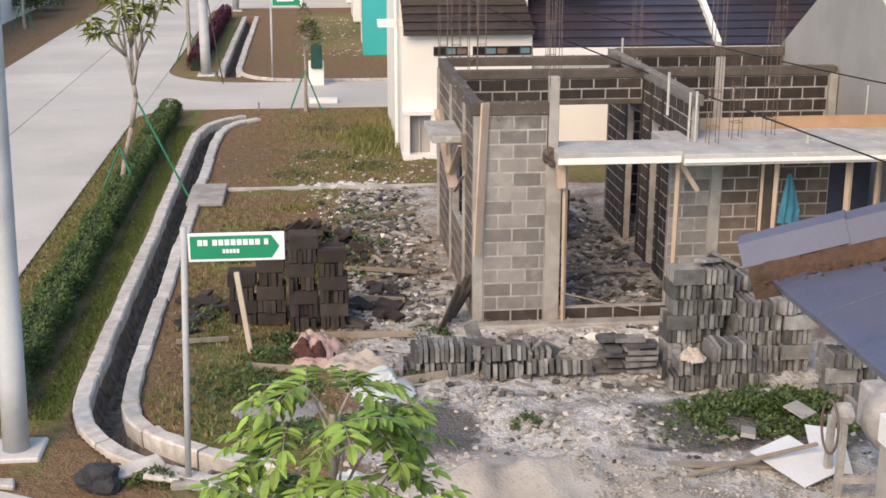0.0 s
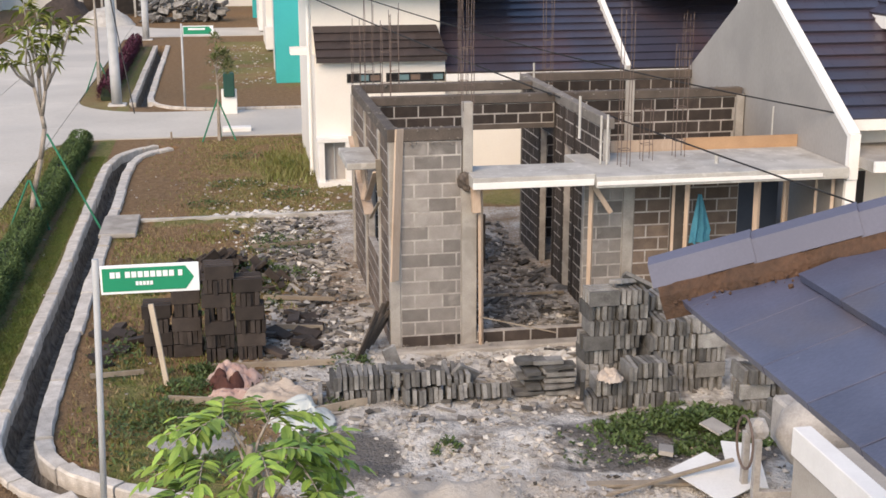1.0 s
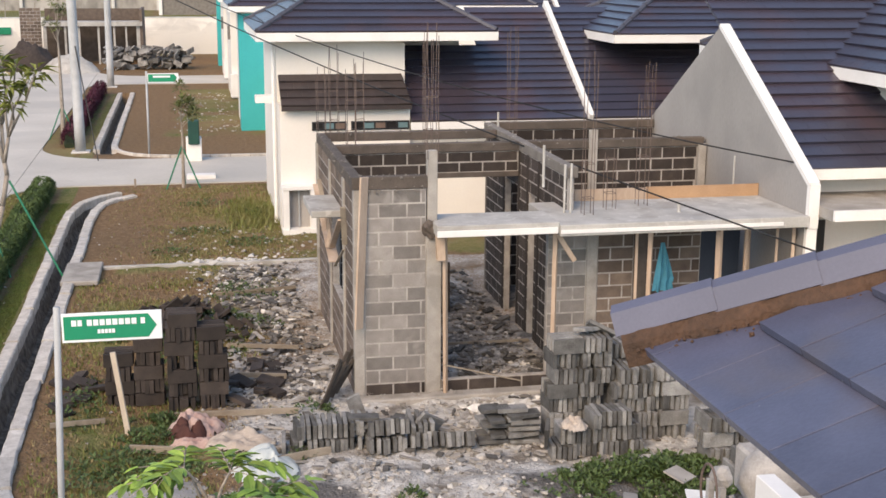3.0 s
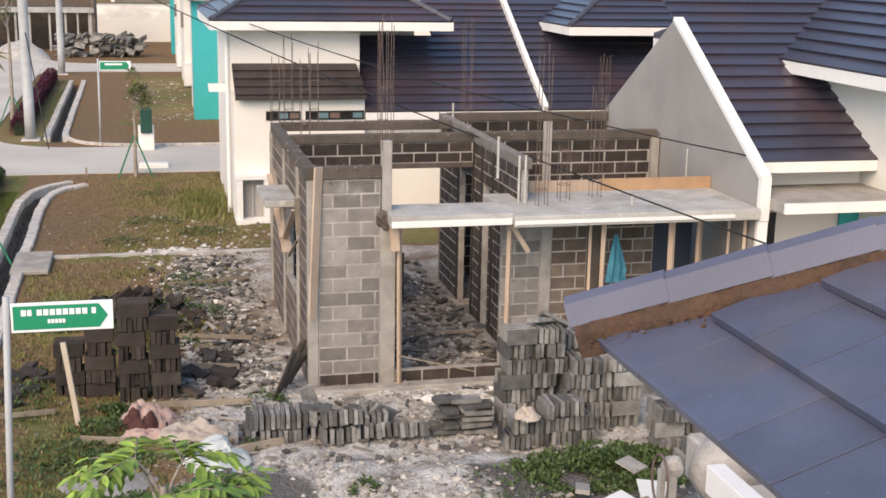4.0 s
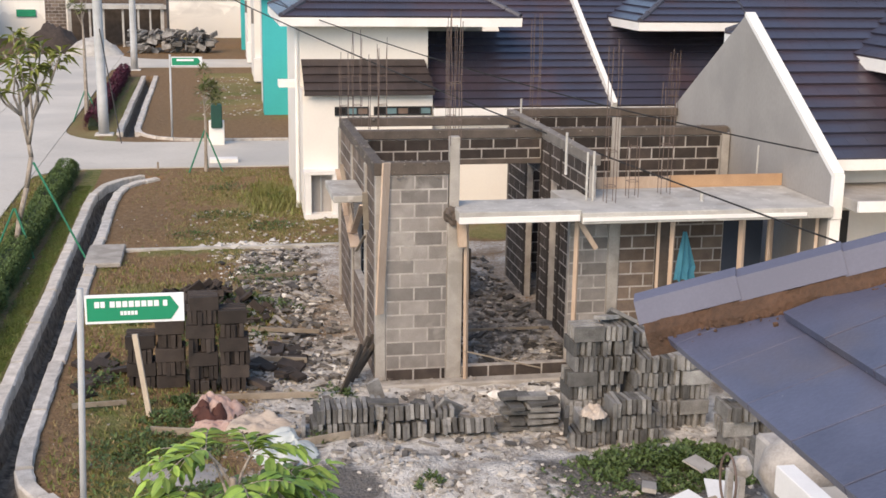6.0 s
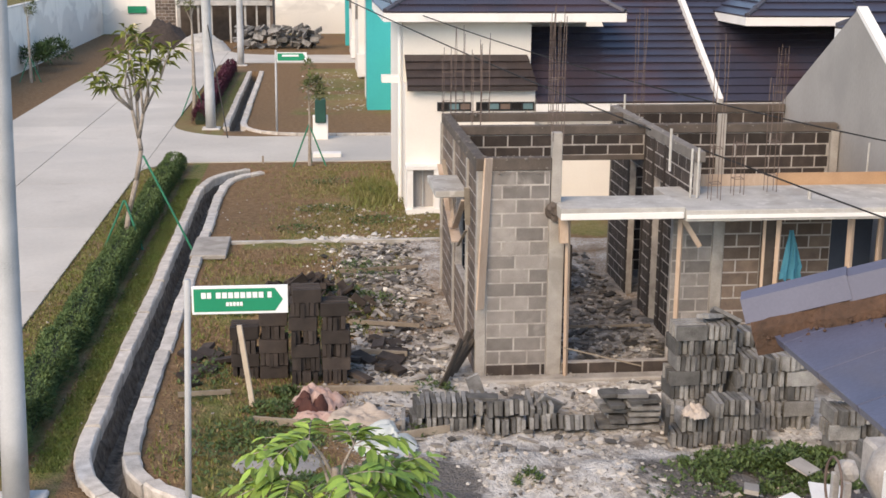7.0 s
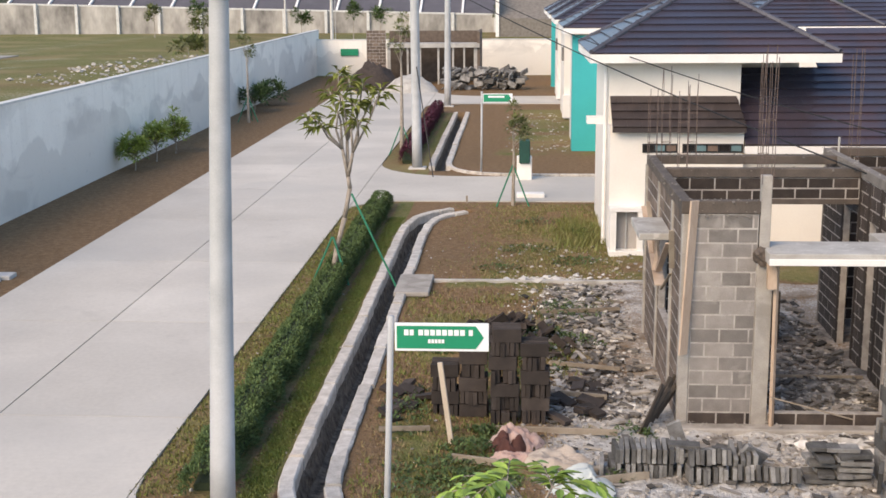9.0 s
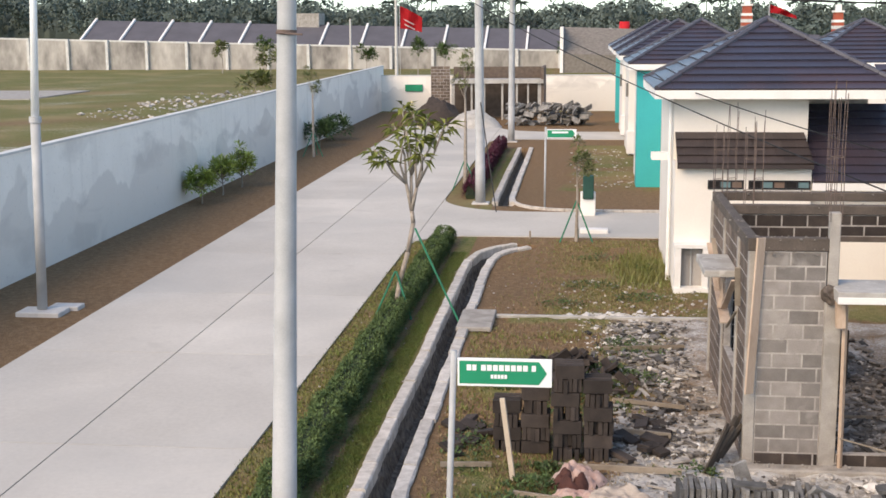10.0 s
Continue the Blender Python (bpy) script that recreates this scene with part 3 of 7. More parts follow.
# second house and wide roof in the row beyond the side street
hE = thing("house", "white house with a dark hipped roof beyond the street", "house", "row of finished houses")
hip_roof(hE, 7.75, 13.05, 46.4, 52.0, 4.47, 1.45, M_TILE)
block_box("wall", hE, (8.2, 12.6, 46.9, 51.5, 0, 4.3), M_WHITE)
hF = thing("house", "wide dark tiled roof with a white party parapet beyond the street", "house", "row of finished houses")
tiled_plane(hF, (12.6, 46.3, 2.6), (1, 0, 0), (0, math.cos(sb), math.sin(sb)), (0, 9.0), (0, 9.0), 5.4, M_TILE, name="roof_front")
block_box("wall", hF, (13.1, 21.5, 46.8, 51.0, 0, 2.5), M_WHITE)
bm = bmesh.new()
box(bm, -0.07, 0.07, 0, 5.5, -0.3, 0.2, Matrix.Translation((14.6, 46.25, 2.58)) @ Matrix.Rotation(sb, 4, "X"))
part("parapet", bm, M_WHITE_TRIM, hF)

# ---------------- neighbour house with the grey gable ----------------
hD = thing("house", "white house with grey rendered gable and dark tile roof", "house", "row of finished houses")
bm = bmesh.new()
prof = [(16.4, 0.0), (16.4, 2.92), (19.77, 4.99), (22.9, 3.05), (22.9, 0.0)]
lo = [bm.verts.new((8.72, y, z)) for y, z in prof]
hi = [bm.verts.new((8.85, y, z)) for y, z in prof]
bm.faces.new(lo)
bm.faces.new(hi[::-1])
for i in range(5):
    j = (i + 1) % 5
    bm.faces.new((lo[i], hi[i], hi[j], lo[j]))
bmesh.ops.recalc_face_normals(bm, faces=bm.faces)
part("gable_wall", bm, M_GABLE, hD)
sd = math.atan2(4.99 - 2.92, 19.77 - 16.4)
bm = bmesh.new()
box(bm, 0.0, 0.17, -0.03, 3.955, 0.005, 0.075, Matrix.Translation((8.705, 16.4, 2.92)) @ Matrix.Rotation(sd, 4, "X"))
box(bm, 8.71, 8.87, 16.30, 16.395, 2.3, 2.95)
part("coping", bm, M_WHITE_TRIM, hD)
block_box("corner_post", hD, (8.71, 8.87, 16.32, 16.395, 0, 2.29), M_WHITE_TRIM)
tiled_plane(hD, (8.87, 16.95, 3.05), (1, 0, 0), (0, math.cos(sd), math.sin(sd)), (0, 7.3), (0, 7.3), 6.3, M_TILE, name="roof_front", course=0.298)
block_box("fascia", hD, (8.87, 10.94, 16.88, 16.93, 2.90, 3.06), M_WHITE_TRIM)
block_box("wall", hD, (8.87, 10.94, 17.35, 22.0, 0, 2.9), M_WHITE)
block_box("canopy", hD, (8.875, 12.6, 15.9, 17.34, 2.48, 2.63), M_CONC)
block_box("canopy_edge", hD, (8.875, 12.6, 15.84, 15.897, 2.49, 2.64), M_WHITE_TRIM)
block_box("turquoise_panel", hD, (10.62, 12.4, 17.28, 17.328, 1.3, 2.38), M_TURQ, "turquoise painted panel")
# thin near-black panel on the wall paints the shade of an open door
block_box("doorway_shade", hD, (9.05, 9.55, 17.33, 17.349, 0, 2.2), M_DARK)
# forward bay with its own hip
block_box("bay_wall", hD, (10.95, 16.0, 13.0, 18.7, 0, 4.24), M_WHITE)
hip_roof(hD, 10.42, 16.3, 12.5, 24.5, 4.40, 1.7, M_TILE)

M_CONC_MID = mat("weathered_concrete", (0.24, 0.215, 0.19), (0.15, 0.133, 0.118), 0.95, 3, 50, 0.5)
# ---------------- unfinished house ----------------
site = thing("unfinished_house", "half-built house of bare concrete blocks with open ring beams", "house")


def brick_mesh(name, length, hgt, thick, material):
    bm = bmesh.new()
    box(bm, -length / 2, length / 2, -thick / 2, thick / 2, -hgt / 2, hgt / 2)
    bevelled(bm, 0.006)
    return mesh_of(name, bm, material)


BL, BH, JT = 0.395, 0.195, 0.025
BRICKS = {}


def block_wall(parent, axis, at, a, b, z0, z1, material, thick=0.11, holes=(), damp=None, seed=1):
    """A wall of concrete blocks in running bond. axis: 'x' or 'y', the way it runs; at: its middle line."""
    rnd = random.Random(seed)
    wall = None
    core = bmesh.new()
    spots = []
    runs = []
    rows = max(1, round((z1 - z0) / BH))
    ch = (z1 - z0) / rows
    for k in range(rows):
        za, zb = z0 + k * ch, z0 + (k + 1) * ch
        zm = 0.5 * (za + zb)
        spans = [(a, b)]
        for h0, h1, hz0, hz1 in holes:
            if hz0 < zm < hz1:
                cut = []
                for s, e in spans:
                    if h0 > s:
                        cut.append((s, min(e, h0)))
                    if h1 < e:
                        cut.append((max(s, h1), e))
                spans = [q for q in cut if q[1] - q[0] > 0.03]
        for s, e in spans:
            for run in runs:
                if run[0] == s and run[1] == e and abs(run[3] - za) < 1e-6:
                    run[3] = zb
                    break
            else:
                runs.append([s, e, za, zb])
            p = a + (k % 2) * BL / 2 - BL
            while p < e:
                q0, q1 = max(p, s), min(p + BL, e)
                if q1 - q0 > 0.05:
                    spots.append((0.5 * (q0 + q1), zm, q1 - q0 - JT, k))
                p += BL
    t = thick / 2 - 0.004
    for s, e, za, zb in runs:
        if axis == "x":
            box(core, s, e, at - t, at + t, za, zb)
        else:
            box(core, at - t, at + t, s, e, za, zb)
    wall = part("wall", core, M_MORTAR, parent)
    for c, z, w, k in spots:
        mt = damp if damp is not None and k == 0 else material
        if mt.name not in BRICKS:
            BRICKS[mt.name] = brick_mesh("brick", 1.0, 1.0, 1.0, mt)
        wob = 0.002 * rnd.uniform(-1, 1)
        sc = Matrix.Diagonal((w, thick, ch - JT, 1))
        mm = Matrix.Translation((c, at + wob, z)) @ sc if axis == "x" else Matrix.Translation((at + wob, c, z)) @ Matrix.Rotation(math.pi / 2, 4, "Z") @ sc
        placed("brick", BRICKS[mt.name], wall, mm)
    return wall


def rebar_cage(x, y, z0, z1, w=0.1, bend=0.02, seed=0):
    rnd = random.Random(seed)
    cage = thing("rebar_cage", "bundle of rusty starter bars standing from a concrete column", "rebar", "starter bars")
    for sx, sy in ((-1, -1), (1, -1), (1, 1), (-1, 1)):
        bm = bmesh.new()
        p = Vector((x + sx * w / 2, y + sy * w / 2, z0 - 0.1))
        top = z1 + rnd.uniform(-0.15, 0.1)
        for s in range(4):
            q = Vector((x + sx * w / 2 + rnd.uniform(-bend, bend), y + sy * w / 2 + rnd.uniform(-bend, bend), lerp(z0 - 0.1, top, (s + 1) / 4)))
            bar(bm, p, q, 0.0055, 6)
            p = q
        part("bar", bm, M_REBAR, cage)
    for k in range(2):
        bm = bmesh.new()
        z = z0 + 0.25 + 0.5 * k
        c = [(x - w / 2, y - w / 2, z), (x + w / 2, y - w / 2, z), (x + w / 2, y + w / 2, z + 0.01), (x - w / 2, y + w / 2, z)]
        for i in range(4):
            bar(bm, c[i], c[(i + 1) % 4], 0.005, 5)
        part("stirrup", bm, M_REBAR, cage)
    return cage


# front-left wall panel between two posts
block_wall(site, "x", 16.78, 2.34, 3.2, 0.0, 2.98, M_BLOCK, damp=M_BLOCK_DARK, seed=2)
block_box("column", site, (2.19, 2.337, 16.715, 16.85, 0, 2.98), M_CONC, bevel=0.008)
block_box("column", site, (3.203, 3.42, 16.70, 16.86, 0, 2.4), M_CONC, bevel=0.008)
block_box("column", site, (3.22, 3.36, 16.72, 16.85, 2.4, 3.5), M_CONC, bevel=0.008)
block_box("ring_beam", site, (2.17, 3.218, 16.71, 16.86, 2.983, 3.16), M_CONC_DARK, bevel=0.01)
block_box("plinth", site, (2.1, 5.3, 16.45, 16.70, -0.2, 0.05), M_CONC, bevel=0.02)
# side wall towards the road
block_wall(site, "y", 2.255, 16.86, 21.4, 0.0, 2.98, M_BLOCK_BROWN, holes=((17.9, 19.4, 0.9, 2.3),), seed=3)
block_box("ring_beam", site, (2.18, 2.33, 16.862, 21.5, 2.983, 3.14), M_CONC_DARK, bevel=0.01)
for y in (17.75, 19.5, 21.45):
    block_box("column", site, (2.17, 2.34, y, y + 0.13, 0, 2.98), M_CONC, bevel=0.008)
# ledge over the side window
block_box("window_ledge", site, (1.72, 2.19, 17.8, 19.1, 2.40, 2.50), M_SLAB, bevel=0.01)
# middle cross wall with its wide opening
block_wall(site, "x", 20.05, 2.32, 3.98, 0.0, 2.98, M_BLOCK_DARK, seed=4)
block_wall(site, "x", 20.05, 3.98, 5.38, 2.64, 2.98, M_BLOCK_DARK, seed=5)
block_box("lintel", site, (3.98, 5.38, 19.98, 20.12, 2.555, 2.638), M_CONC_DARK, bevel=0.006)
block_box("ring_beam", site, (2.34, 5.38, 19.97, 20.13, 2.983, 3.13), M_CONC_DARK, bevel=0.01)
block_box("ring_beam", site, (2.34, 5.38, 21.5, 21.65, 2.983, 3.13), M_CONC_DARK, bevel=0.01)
block_box("column", site, (5.385, 5.53, 22.305, 22.36, 0, 2.98), M_CONC_MID, bevel=0.006)
# partition, its blocks and columns coloured dark for the room's shade
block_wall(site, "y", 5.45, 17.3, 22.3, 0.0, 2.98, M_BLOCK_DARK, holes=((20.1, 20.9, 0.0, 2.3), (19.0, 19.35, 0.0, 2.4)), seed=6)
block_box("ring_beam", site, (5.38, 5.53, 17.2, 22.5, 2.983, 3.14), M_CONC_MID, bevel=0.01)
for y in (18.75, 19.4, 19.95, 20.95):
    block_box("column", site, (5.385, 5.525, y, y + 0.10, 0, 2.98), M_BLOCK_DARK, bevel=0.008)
# low course across the front opening
block_wall(site, "x", 16.78, 3.43, 5.1, 0.0, 0.2, M_BLOCK_DARK, seed=7)
# right wing
block_wall(site, "x", 17.25, 5.1, 5.69, 0.0, 2.32, M_BLOCK, seed=8)
block_box("column", site, (5.69, 5.86, 17.17, 17.31, 0, 2.33), M_CONC, bevel=0.008)
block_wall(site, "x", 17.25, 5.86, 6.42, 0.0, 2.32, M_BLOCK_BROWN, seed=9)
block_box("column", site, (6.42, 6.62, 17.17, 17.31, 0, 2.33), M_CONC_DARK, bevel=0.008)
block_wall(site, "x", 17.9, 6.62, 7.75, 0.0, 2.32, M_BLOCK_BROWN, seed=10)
# this wall and the rear one reach down unseen to darken the room
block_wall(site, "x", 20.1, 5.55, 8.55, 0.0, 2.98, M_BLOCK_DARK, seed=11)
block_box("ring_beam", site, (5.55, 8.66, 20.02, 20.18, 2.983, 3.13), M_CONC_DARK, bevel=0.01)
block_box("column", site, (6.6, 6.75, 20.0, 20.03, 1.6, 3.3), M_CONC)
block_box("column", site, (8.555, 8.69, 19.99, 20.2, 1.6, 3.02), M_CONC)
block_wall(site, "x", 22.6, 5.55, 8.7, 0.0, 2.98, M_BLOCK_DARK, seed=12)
block_box("ring_beam", site, (5.55, 8.71, 22.52, 22.68, 2.983, 3.13), M_CONC_DARK, bevel=0.01)
# canopy slab in two pours, with form boards
block_box("canopy_slab", site, (3.28, 4.998, 16.30, 17.15, 2.37, 2.53), M_SLAB, bevel=0.008)
block_box("canopy_slab", site, (5.0, 8.71, 16.25, 17.95, 2.335, 2.495), M_SLAB, bevel=0.008)
block_box("form_board", site, (5.72, 6.86, 17.953, 17.98, 2.45, 2.67), M_WOOD, "raw timber form board")
block_box("form_board", site, (6.865, 8.71, 17.953, 17.98, 2.45, 2.68), M_PLY, "orange plywood form board")
# pale lime-splashed edge strips along the slab front
block_box("edge_strip", site, (3.275, 4.97, 16.272, 16.297, 2.375, 2.465), M_WHITE_TRIM, "white splashed edge strip", bevel=0.006)
block_box("edge_strip", site, (5.0, 8.3, 16.228, 16.247, 2.375, 2.43), M_WHITE_TRIM, "white splashed edge strip", bevel=0.004)
block_box("door_panel", site, (7.75, 8.4, 17.85, 17.9, 0, 2.3), M_BLUE_DOOR, "dark blue door panel")

# ---------------- near tiled roof ----------------
nr = thing("near_roof", "dark blue-grey flat tile roof with a mortared hip", "roof")
NS = 0.46
EX, EY, EZ = 1.74, 4.52, 4.5
HIP = Vector((0.972, -0.52, 0.447))


def near_tile_mesh():
    bm = bmesh.new()
    c, w = 0.40, 0.325
    vs = box(bm, 0, c, -w / 2, w / 2, 0, 0.034)
    for v in vs:
        if v.co.x < 0.1:
            v.co.z += 0.012
    bevelled(bm, 0.0015)
    return mesh_of("tile", bm, M_TILE_NEAR)


tile_me = near_tile_mesh()
ang = math.atan(NS)
for k in range(9):
    dx = 0.346 * k
    y_hip = EY + HIP.y / HIP.x * dx
    for j in range(20):
        off = 0.165 * (k % 2)
        yc = EY + 0.3 - 0.33 * j - off
        if yc > y_hip - 0.02 or yc < -1.5:
            continue
        jit = 0.0015 * math.sin(j * 5.1 + k * 3.3)
        m = Matrix.Translation((EX + dx, yc, EZ + NS * dx + 0.008 + jit)) @ Matrix.Rotation(-ang, 4, "Y") @ Matrix.Rotation(0.07, 4, "Y")
        placed("tile", tile_me, nr, m)
# boarded deck under the tiles, coloured near-black as joint shade, and the far slope beyond the hip
bm = bmesh.new()
a = Vector((EX + 0.30, EY - 0.22, EZ + 0.10))
b = a + HIP * 3.2
c = Vector((b.x, -2.2, b.z))
d = Vector((a.x, -2.2, a.z))
top = [bm.verts.new(v) for v in (a, b, c, d)]
low = [bm.verts.new(v - Vector((0, 0, 0.03))) for v in (a, b, c, d)]
bm.faces.new(top)
bm.faces.new(low[::-1])
for i in range(4):
    bm.faces.new((top[i], low[i], low[(i + 1) % 4], top[(i + 1) % 4]))
e = [bm.verts.new(v) for v in (a + Vector((0, 0.02, 0)), Vector((b.x, a.y + 0.02, a.z)), b + Vector((0, 0.02, 0)))]
bm.faces.new(e)
bmesh.ops.recalc_face_normals(bm, faces=bm.faces)
part("deck", bm, M_JOINT_SHADE, nr, "deck coloured dark as shade in the tile joints")
# hip: a ragged mortar bed and grey cap tiles on it
hd = (HIP - Vector((0, 0, 0.058))).normalized()
side = hd.cross(Vector((0, 0, 1))).normalized()
upv = side.cross(hd).normalized()
frame_m = Matrix((side, hd, upv)).transposed().to_4x4()
bm = bmesh.new()
rnd = random.Random(5)
rows = []
for i in range(60):
    s = -0.03 + 4.2 * i / 59
    w = 0.09 + 0.02 * rnd.uniform(-1, 1)
    rows.append([bm.verts.new(Vector((x, s, z))) for x, z in ((w, -0.05), (w * 0.93, 0.035 + 0.012 * rnd.uniform(-1, 1)), (0.045, 0.095), (-0.1, 0.09), (-0.12, -0.06))])
for r0, r1 in zip(rows, rows[1:]):
    for i in range(4):
        bm.faces.new((r0[i], r0[i + 1], r1[i + 1], r1[i]))
bm.faces.new(rows[0][::-1])
for v in bm.verts:
    v.co = Matrix.Translation((EX - 0.01, EY + 0.0, EZ + 0.02)) @ frame_m @ v.co
bmesh.ops.recalc_face_normals(bm, faces=bm.faces)
part("mortar_bed", bm, M_MORTAR_BROWN, nr, "rough brown mortar bed")
for k in range(11):
    bm = bmesh.new()
    s0, s1 = -0.05 + 0.4 * k, 0.36 + 0.4 * k
    pr = [(0.06, 0.075), (0.035, 0.165), (-0.02, 0.185), (-0.1, 0.09), (-0.09, 0.085), (-0.02, 0.172), (0.025, 0.155), (0.05, 0.07)]
    ra = [bm.verts.new((x * 1.0, s0, z)) for x, z in pr]
    rb = [bm.verts.new((x * 1.05, s1, z + 0.008)) for x, z in pr]
    for i in range(8):
        j = (i + 1) % 8
        bm.faces.new((ra[i], ra[j], rb[j], rb[i]))
    bm.faces.new(ra[::-1])
    bm.faces.new(rb)
    for v in bm.verts:
        v.co = Matrix.Translation((EX - 0.01, EY, EZ + 0.02)) @ frame_m @ v.co
    bmesh.ops.recalc_face_normals(bm, faces=bm.faces)
    part("cap_tile", bm, M_FLASH, nr, "grey cap tile")
rnd = random.Random(15)
verts, faces = [], []
for i in range(260):
    along_hip, off = rnd.uniform(0.0, 3.6), 0.10 + 0.10 * rnd.random() ** 2
    c = Matrix.Translation((EX - 0.01, EY, EZ + 0.02)) @ frame_m @ Vector((off, along_hip, 0.015 - 0.35 * (off - 0.1)))
    r = lerp(0.003, 0.014, rnd.random() ** 3)
    q = Euler((rnd.uniform(0, 6), rnd.uniform(0, 6), 0)).to_matrix()
    n0 = len(verts)
    verts += [c + q @ (Vector(v) * r * rnd.uniform(0.6, 1.3)) for v in ((1, 0, 0), (-1, 0, 0), (0, 1, 0), (0, -1, 0), (0, 0, 1), (0, 0, -1))]
    faces += [tuple(n0 + k for k in f) for f in ((0, 2, 4), (2, 1, 4), (1, 3, 4), (3, 0, 4), (2, 0, 5), (1, 2, 5), (3, 1, 5), (0, 3, 5))]
me = bpy.data.meshes.new("mortar_crumbs")
me.from_pydata([tuple(v) for v in verts], [], faces)
me.materials.append(M_MORTAR_BROWN)
crumbs = new("mortar_crumbs", me)
crumbs.parent = nr
tagged(crumbs, "loose brown mortar crumbs", kind="stuff")
block_box("wall", nr, (EX + 0.55, EX + 3.0, -2.0, EY - 0.9, 0, EZ - 0.02), M_WHITE)

# low white boundary wall under the near roof
M_DUSTY = mat("dusty_bare_concrete", (0.46, 0.42, 0.37), (0.35, 0.315, 0.275), 0.95, 2, 40, 0.3)
fw = thing("boundary_wall", "low white plastered boundary wall", "wall", kind="structure")
block_box("wall_body", fw, (5.27, 5.42, 2.0, 10.45, -0.1, 0.93), M_DUSTY, bevel=0.012)
block_box("coping", fw, (5.25, 5.44, 2.0, 10.47, 0.932, 1.22), M_WHITE_TRIM, bevel=0.008)
block_box("ledge", fw, (5.443, 6.9, 2.0, 10.44, -0.1, 0.98), M_DUSTY, "bare concrete ledge", bevel=0.012)

# ---------------- drain kerbs ----------------
def drain(path, name, n_side):
    """Stone-lined drain: cast kerb pieces along both lips, masonry sides."""
    ch = thing(name, "open stone-lined roadside drain with pale cast kerbs", "drain", kind="structure")
    pts = [Vector((x, y, 0)) for x, y in along(path, 0.25)]
    tang = [(pts[min(i + 1, len(pts) - 1)] - pts[max(i - 1, 0)]).normalized() for i in range(len(pts))]
    nor = [Vector((-t.y, t.x, 0)) for t in tang]
    rnd = random.Random(n_side)
    for sgn in (-1, 1):
        i = 0
        while i < len(pts) - 1:
            j = min(i + 4, len(pts) - 1)
            bm = bmesh.new()
            lift, push = rnd.uniform(-0.012, 0.015), rnd.uniform(-0.012, 0.012)
            ring = []
            for k in range(i, j + 1):
                p = pts[k] + (tang[k] * 0.012 if k == i else -tang[k] * 0.012 if k == j else Vector((0, 0, 0)))
                ring.append([bm.verts.new(p + nor[k] * sgn * (w + push + 0.008 * rnd.uniform(-1, 1)) + Vector((0, 0, z + lift + 0.006 * rnd.uniform(-1, 1)))) for w, z in ((0.185, -0.14), (0.178, 0.05), (0.198, 0.075), (0.365, 0.07), (0.385, 0.045), (0.39, -0.14))])
            for r0, r1 in zip(ring, ring[1:]):
                for a in range(6):
                    c = (a + 1) % 6
                    bm.faces.new((r0[a], r0[c], r1[c], r1[a]))
            bm.faces.new(ring[0])
            bm.faces.new(ring[-1][::-1])
            bmesh.ops.recalc_face_normals(bm, faces=bm.faces)
            part("kerb", bm, M_CURB, ch)
            i = j
        bm = bmesh.new()
        ring = []
        for k in range(len(pts)):
            ring.append([bm.verts.new(pts[k] + nor[k] * sgn * (w + 0.02 * rnd.uniform(-1, 1)) + Vector((0, 0, z))) for w, z in ((0.20, -0.1), (0.18, -0.2), (0.165, -0.32), (0.12, -0.46), (-0.02, -0.5))])
        for r0, r1 in zip(ring, ring[1:]):
            for a in range(4):
                bm.faces.new((r0[a], r0[a + 1], r1[a + 1], r1[a]))
        part("masonry", bm, M_STONE, ch)
    return ch


drain(DRAIN, "drain", 1)
drain(DRAIN2, "drain_far", 2)
sk = thing("street_kerb", "pale cast kerb along the far side of the side street", "kerb", kind="structure")
bend = along([(-2.3, 42.2), (-2.22, 41.5), (-2.0, 40.95), (-1.65, 40.5), (-1.2, 40.2), (-0.5, 39.98), (0.6, 39.86), (7.5, 39.8)], 0.62)
for (xa, ya), (xb, yb) in zip(bend, bend[1:]):
    bm = bmesh.new()
    run = math.hypot(xb - xa, yb - ya)
    box(bm, 0.006, run - 0.006, -0.06, 0.06, -0.06, 0.09, Matrix.Translation((xa, ya, 0)) @ Matrix.Rotation(math.atan2(yb - ya, xb - xa), 4, "Z"))
    bevelled(bm, 0.012)
    part("kerb", bm, M_CURB, sk)
cv = thing("culvert_slab", "small concrete crossing slab over the drain", "slab")
block_box("slab", cv, (-2.45, -1.75, 23.9, 25.5, 0.0, 0.10), M_CONC, bevel=0.02)
block_box("plot_kerb", cv, (-1.74, 4.4, 25.2, 25.32, -0.05, 0.05), M_SLAB, bevel=0.01)

# ---------------- leaves ----------------
def leaf_material(name, c1, c2, rand=0.35):
    m = mat(name, c1, c2, 0.55, 3, 25, 0, rand=rand, spec=0.35, island=True)
    b = m.node_tree.nodes["Principled BSDF"]
    b.inputs["Transmission Weight"].default_value = 0.0
    b.inputs["Subsurface Weight"].default_value = 0.0
    return m


L_HEDGE = leaf_material("hedge_leaf", (0.115, 0.165, 0.06), (0.06, 0.10, 0.038))
L_HEDGE.node_tree.nodes["Principled BSDF"].inputs["Specular IOR Level"].default_value = 0.15
L_PURPLE = leaf_material("purple_leaf", (0.09, 0.016, 0.035), (0.05, 0.01, 0.022))
L_TREE = leaf_material("frangipani_leaf", (0.21, 0.225, 0.05), (0.13, 0.16, 0.035))
L_NEAR = leaf_material("bright_leaf", (0.25, 0.35, 0.065), (0.085, 0.17, 0.035), 0.5)
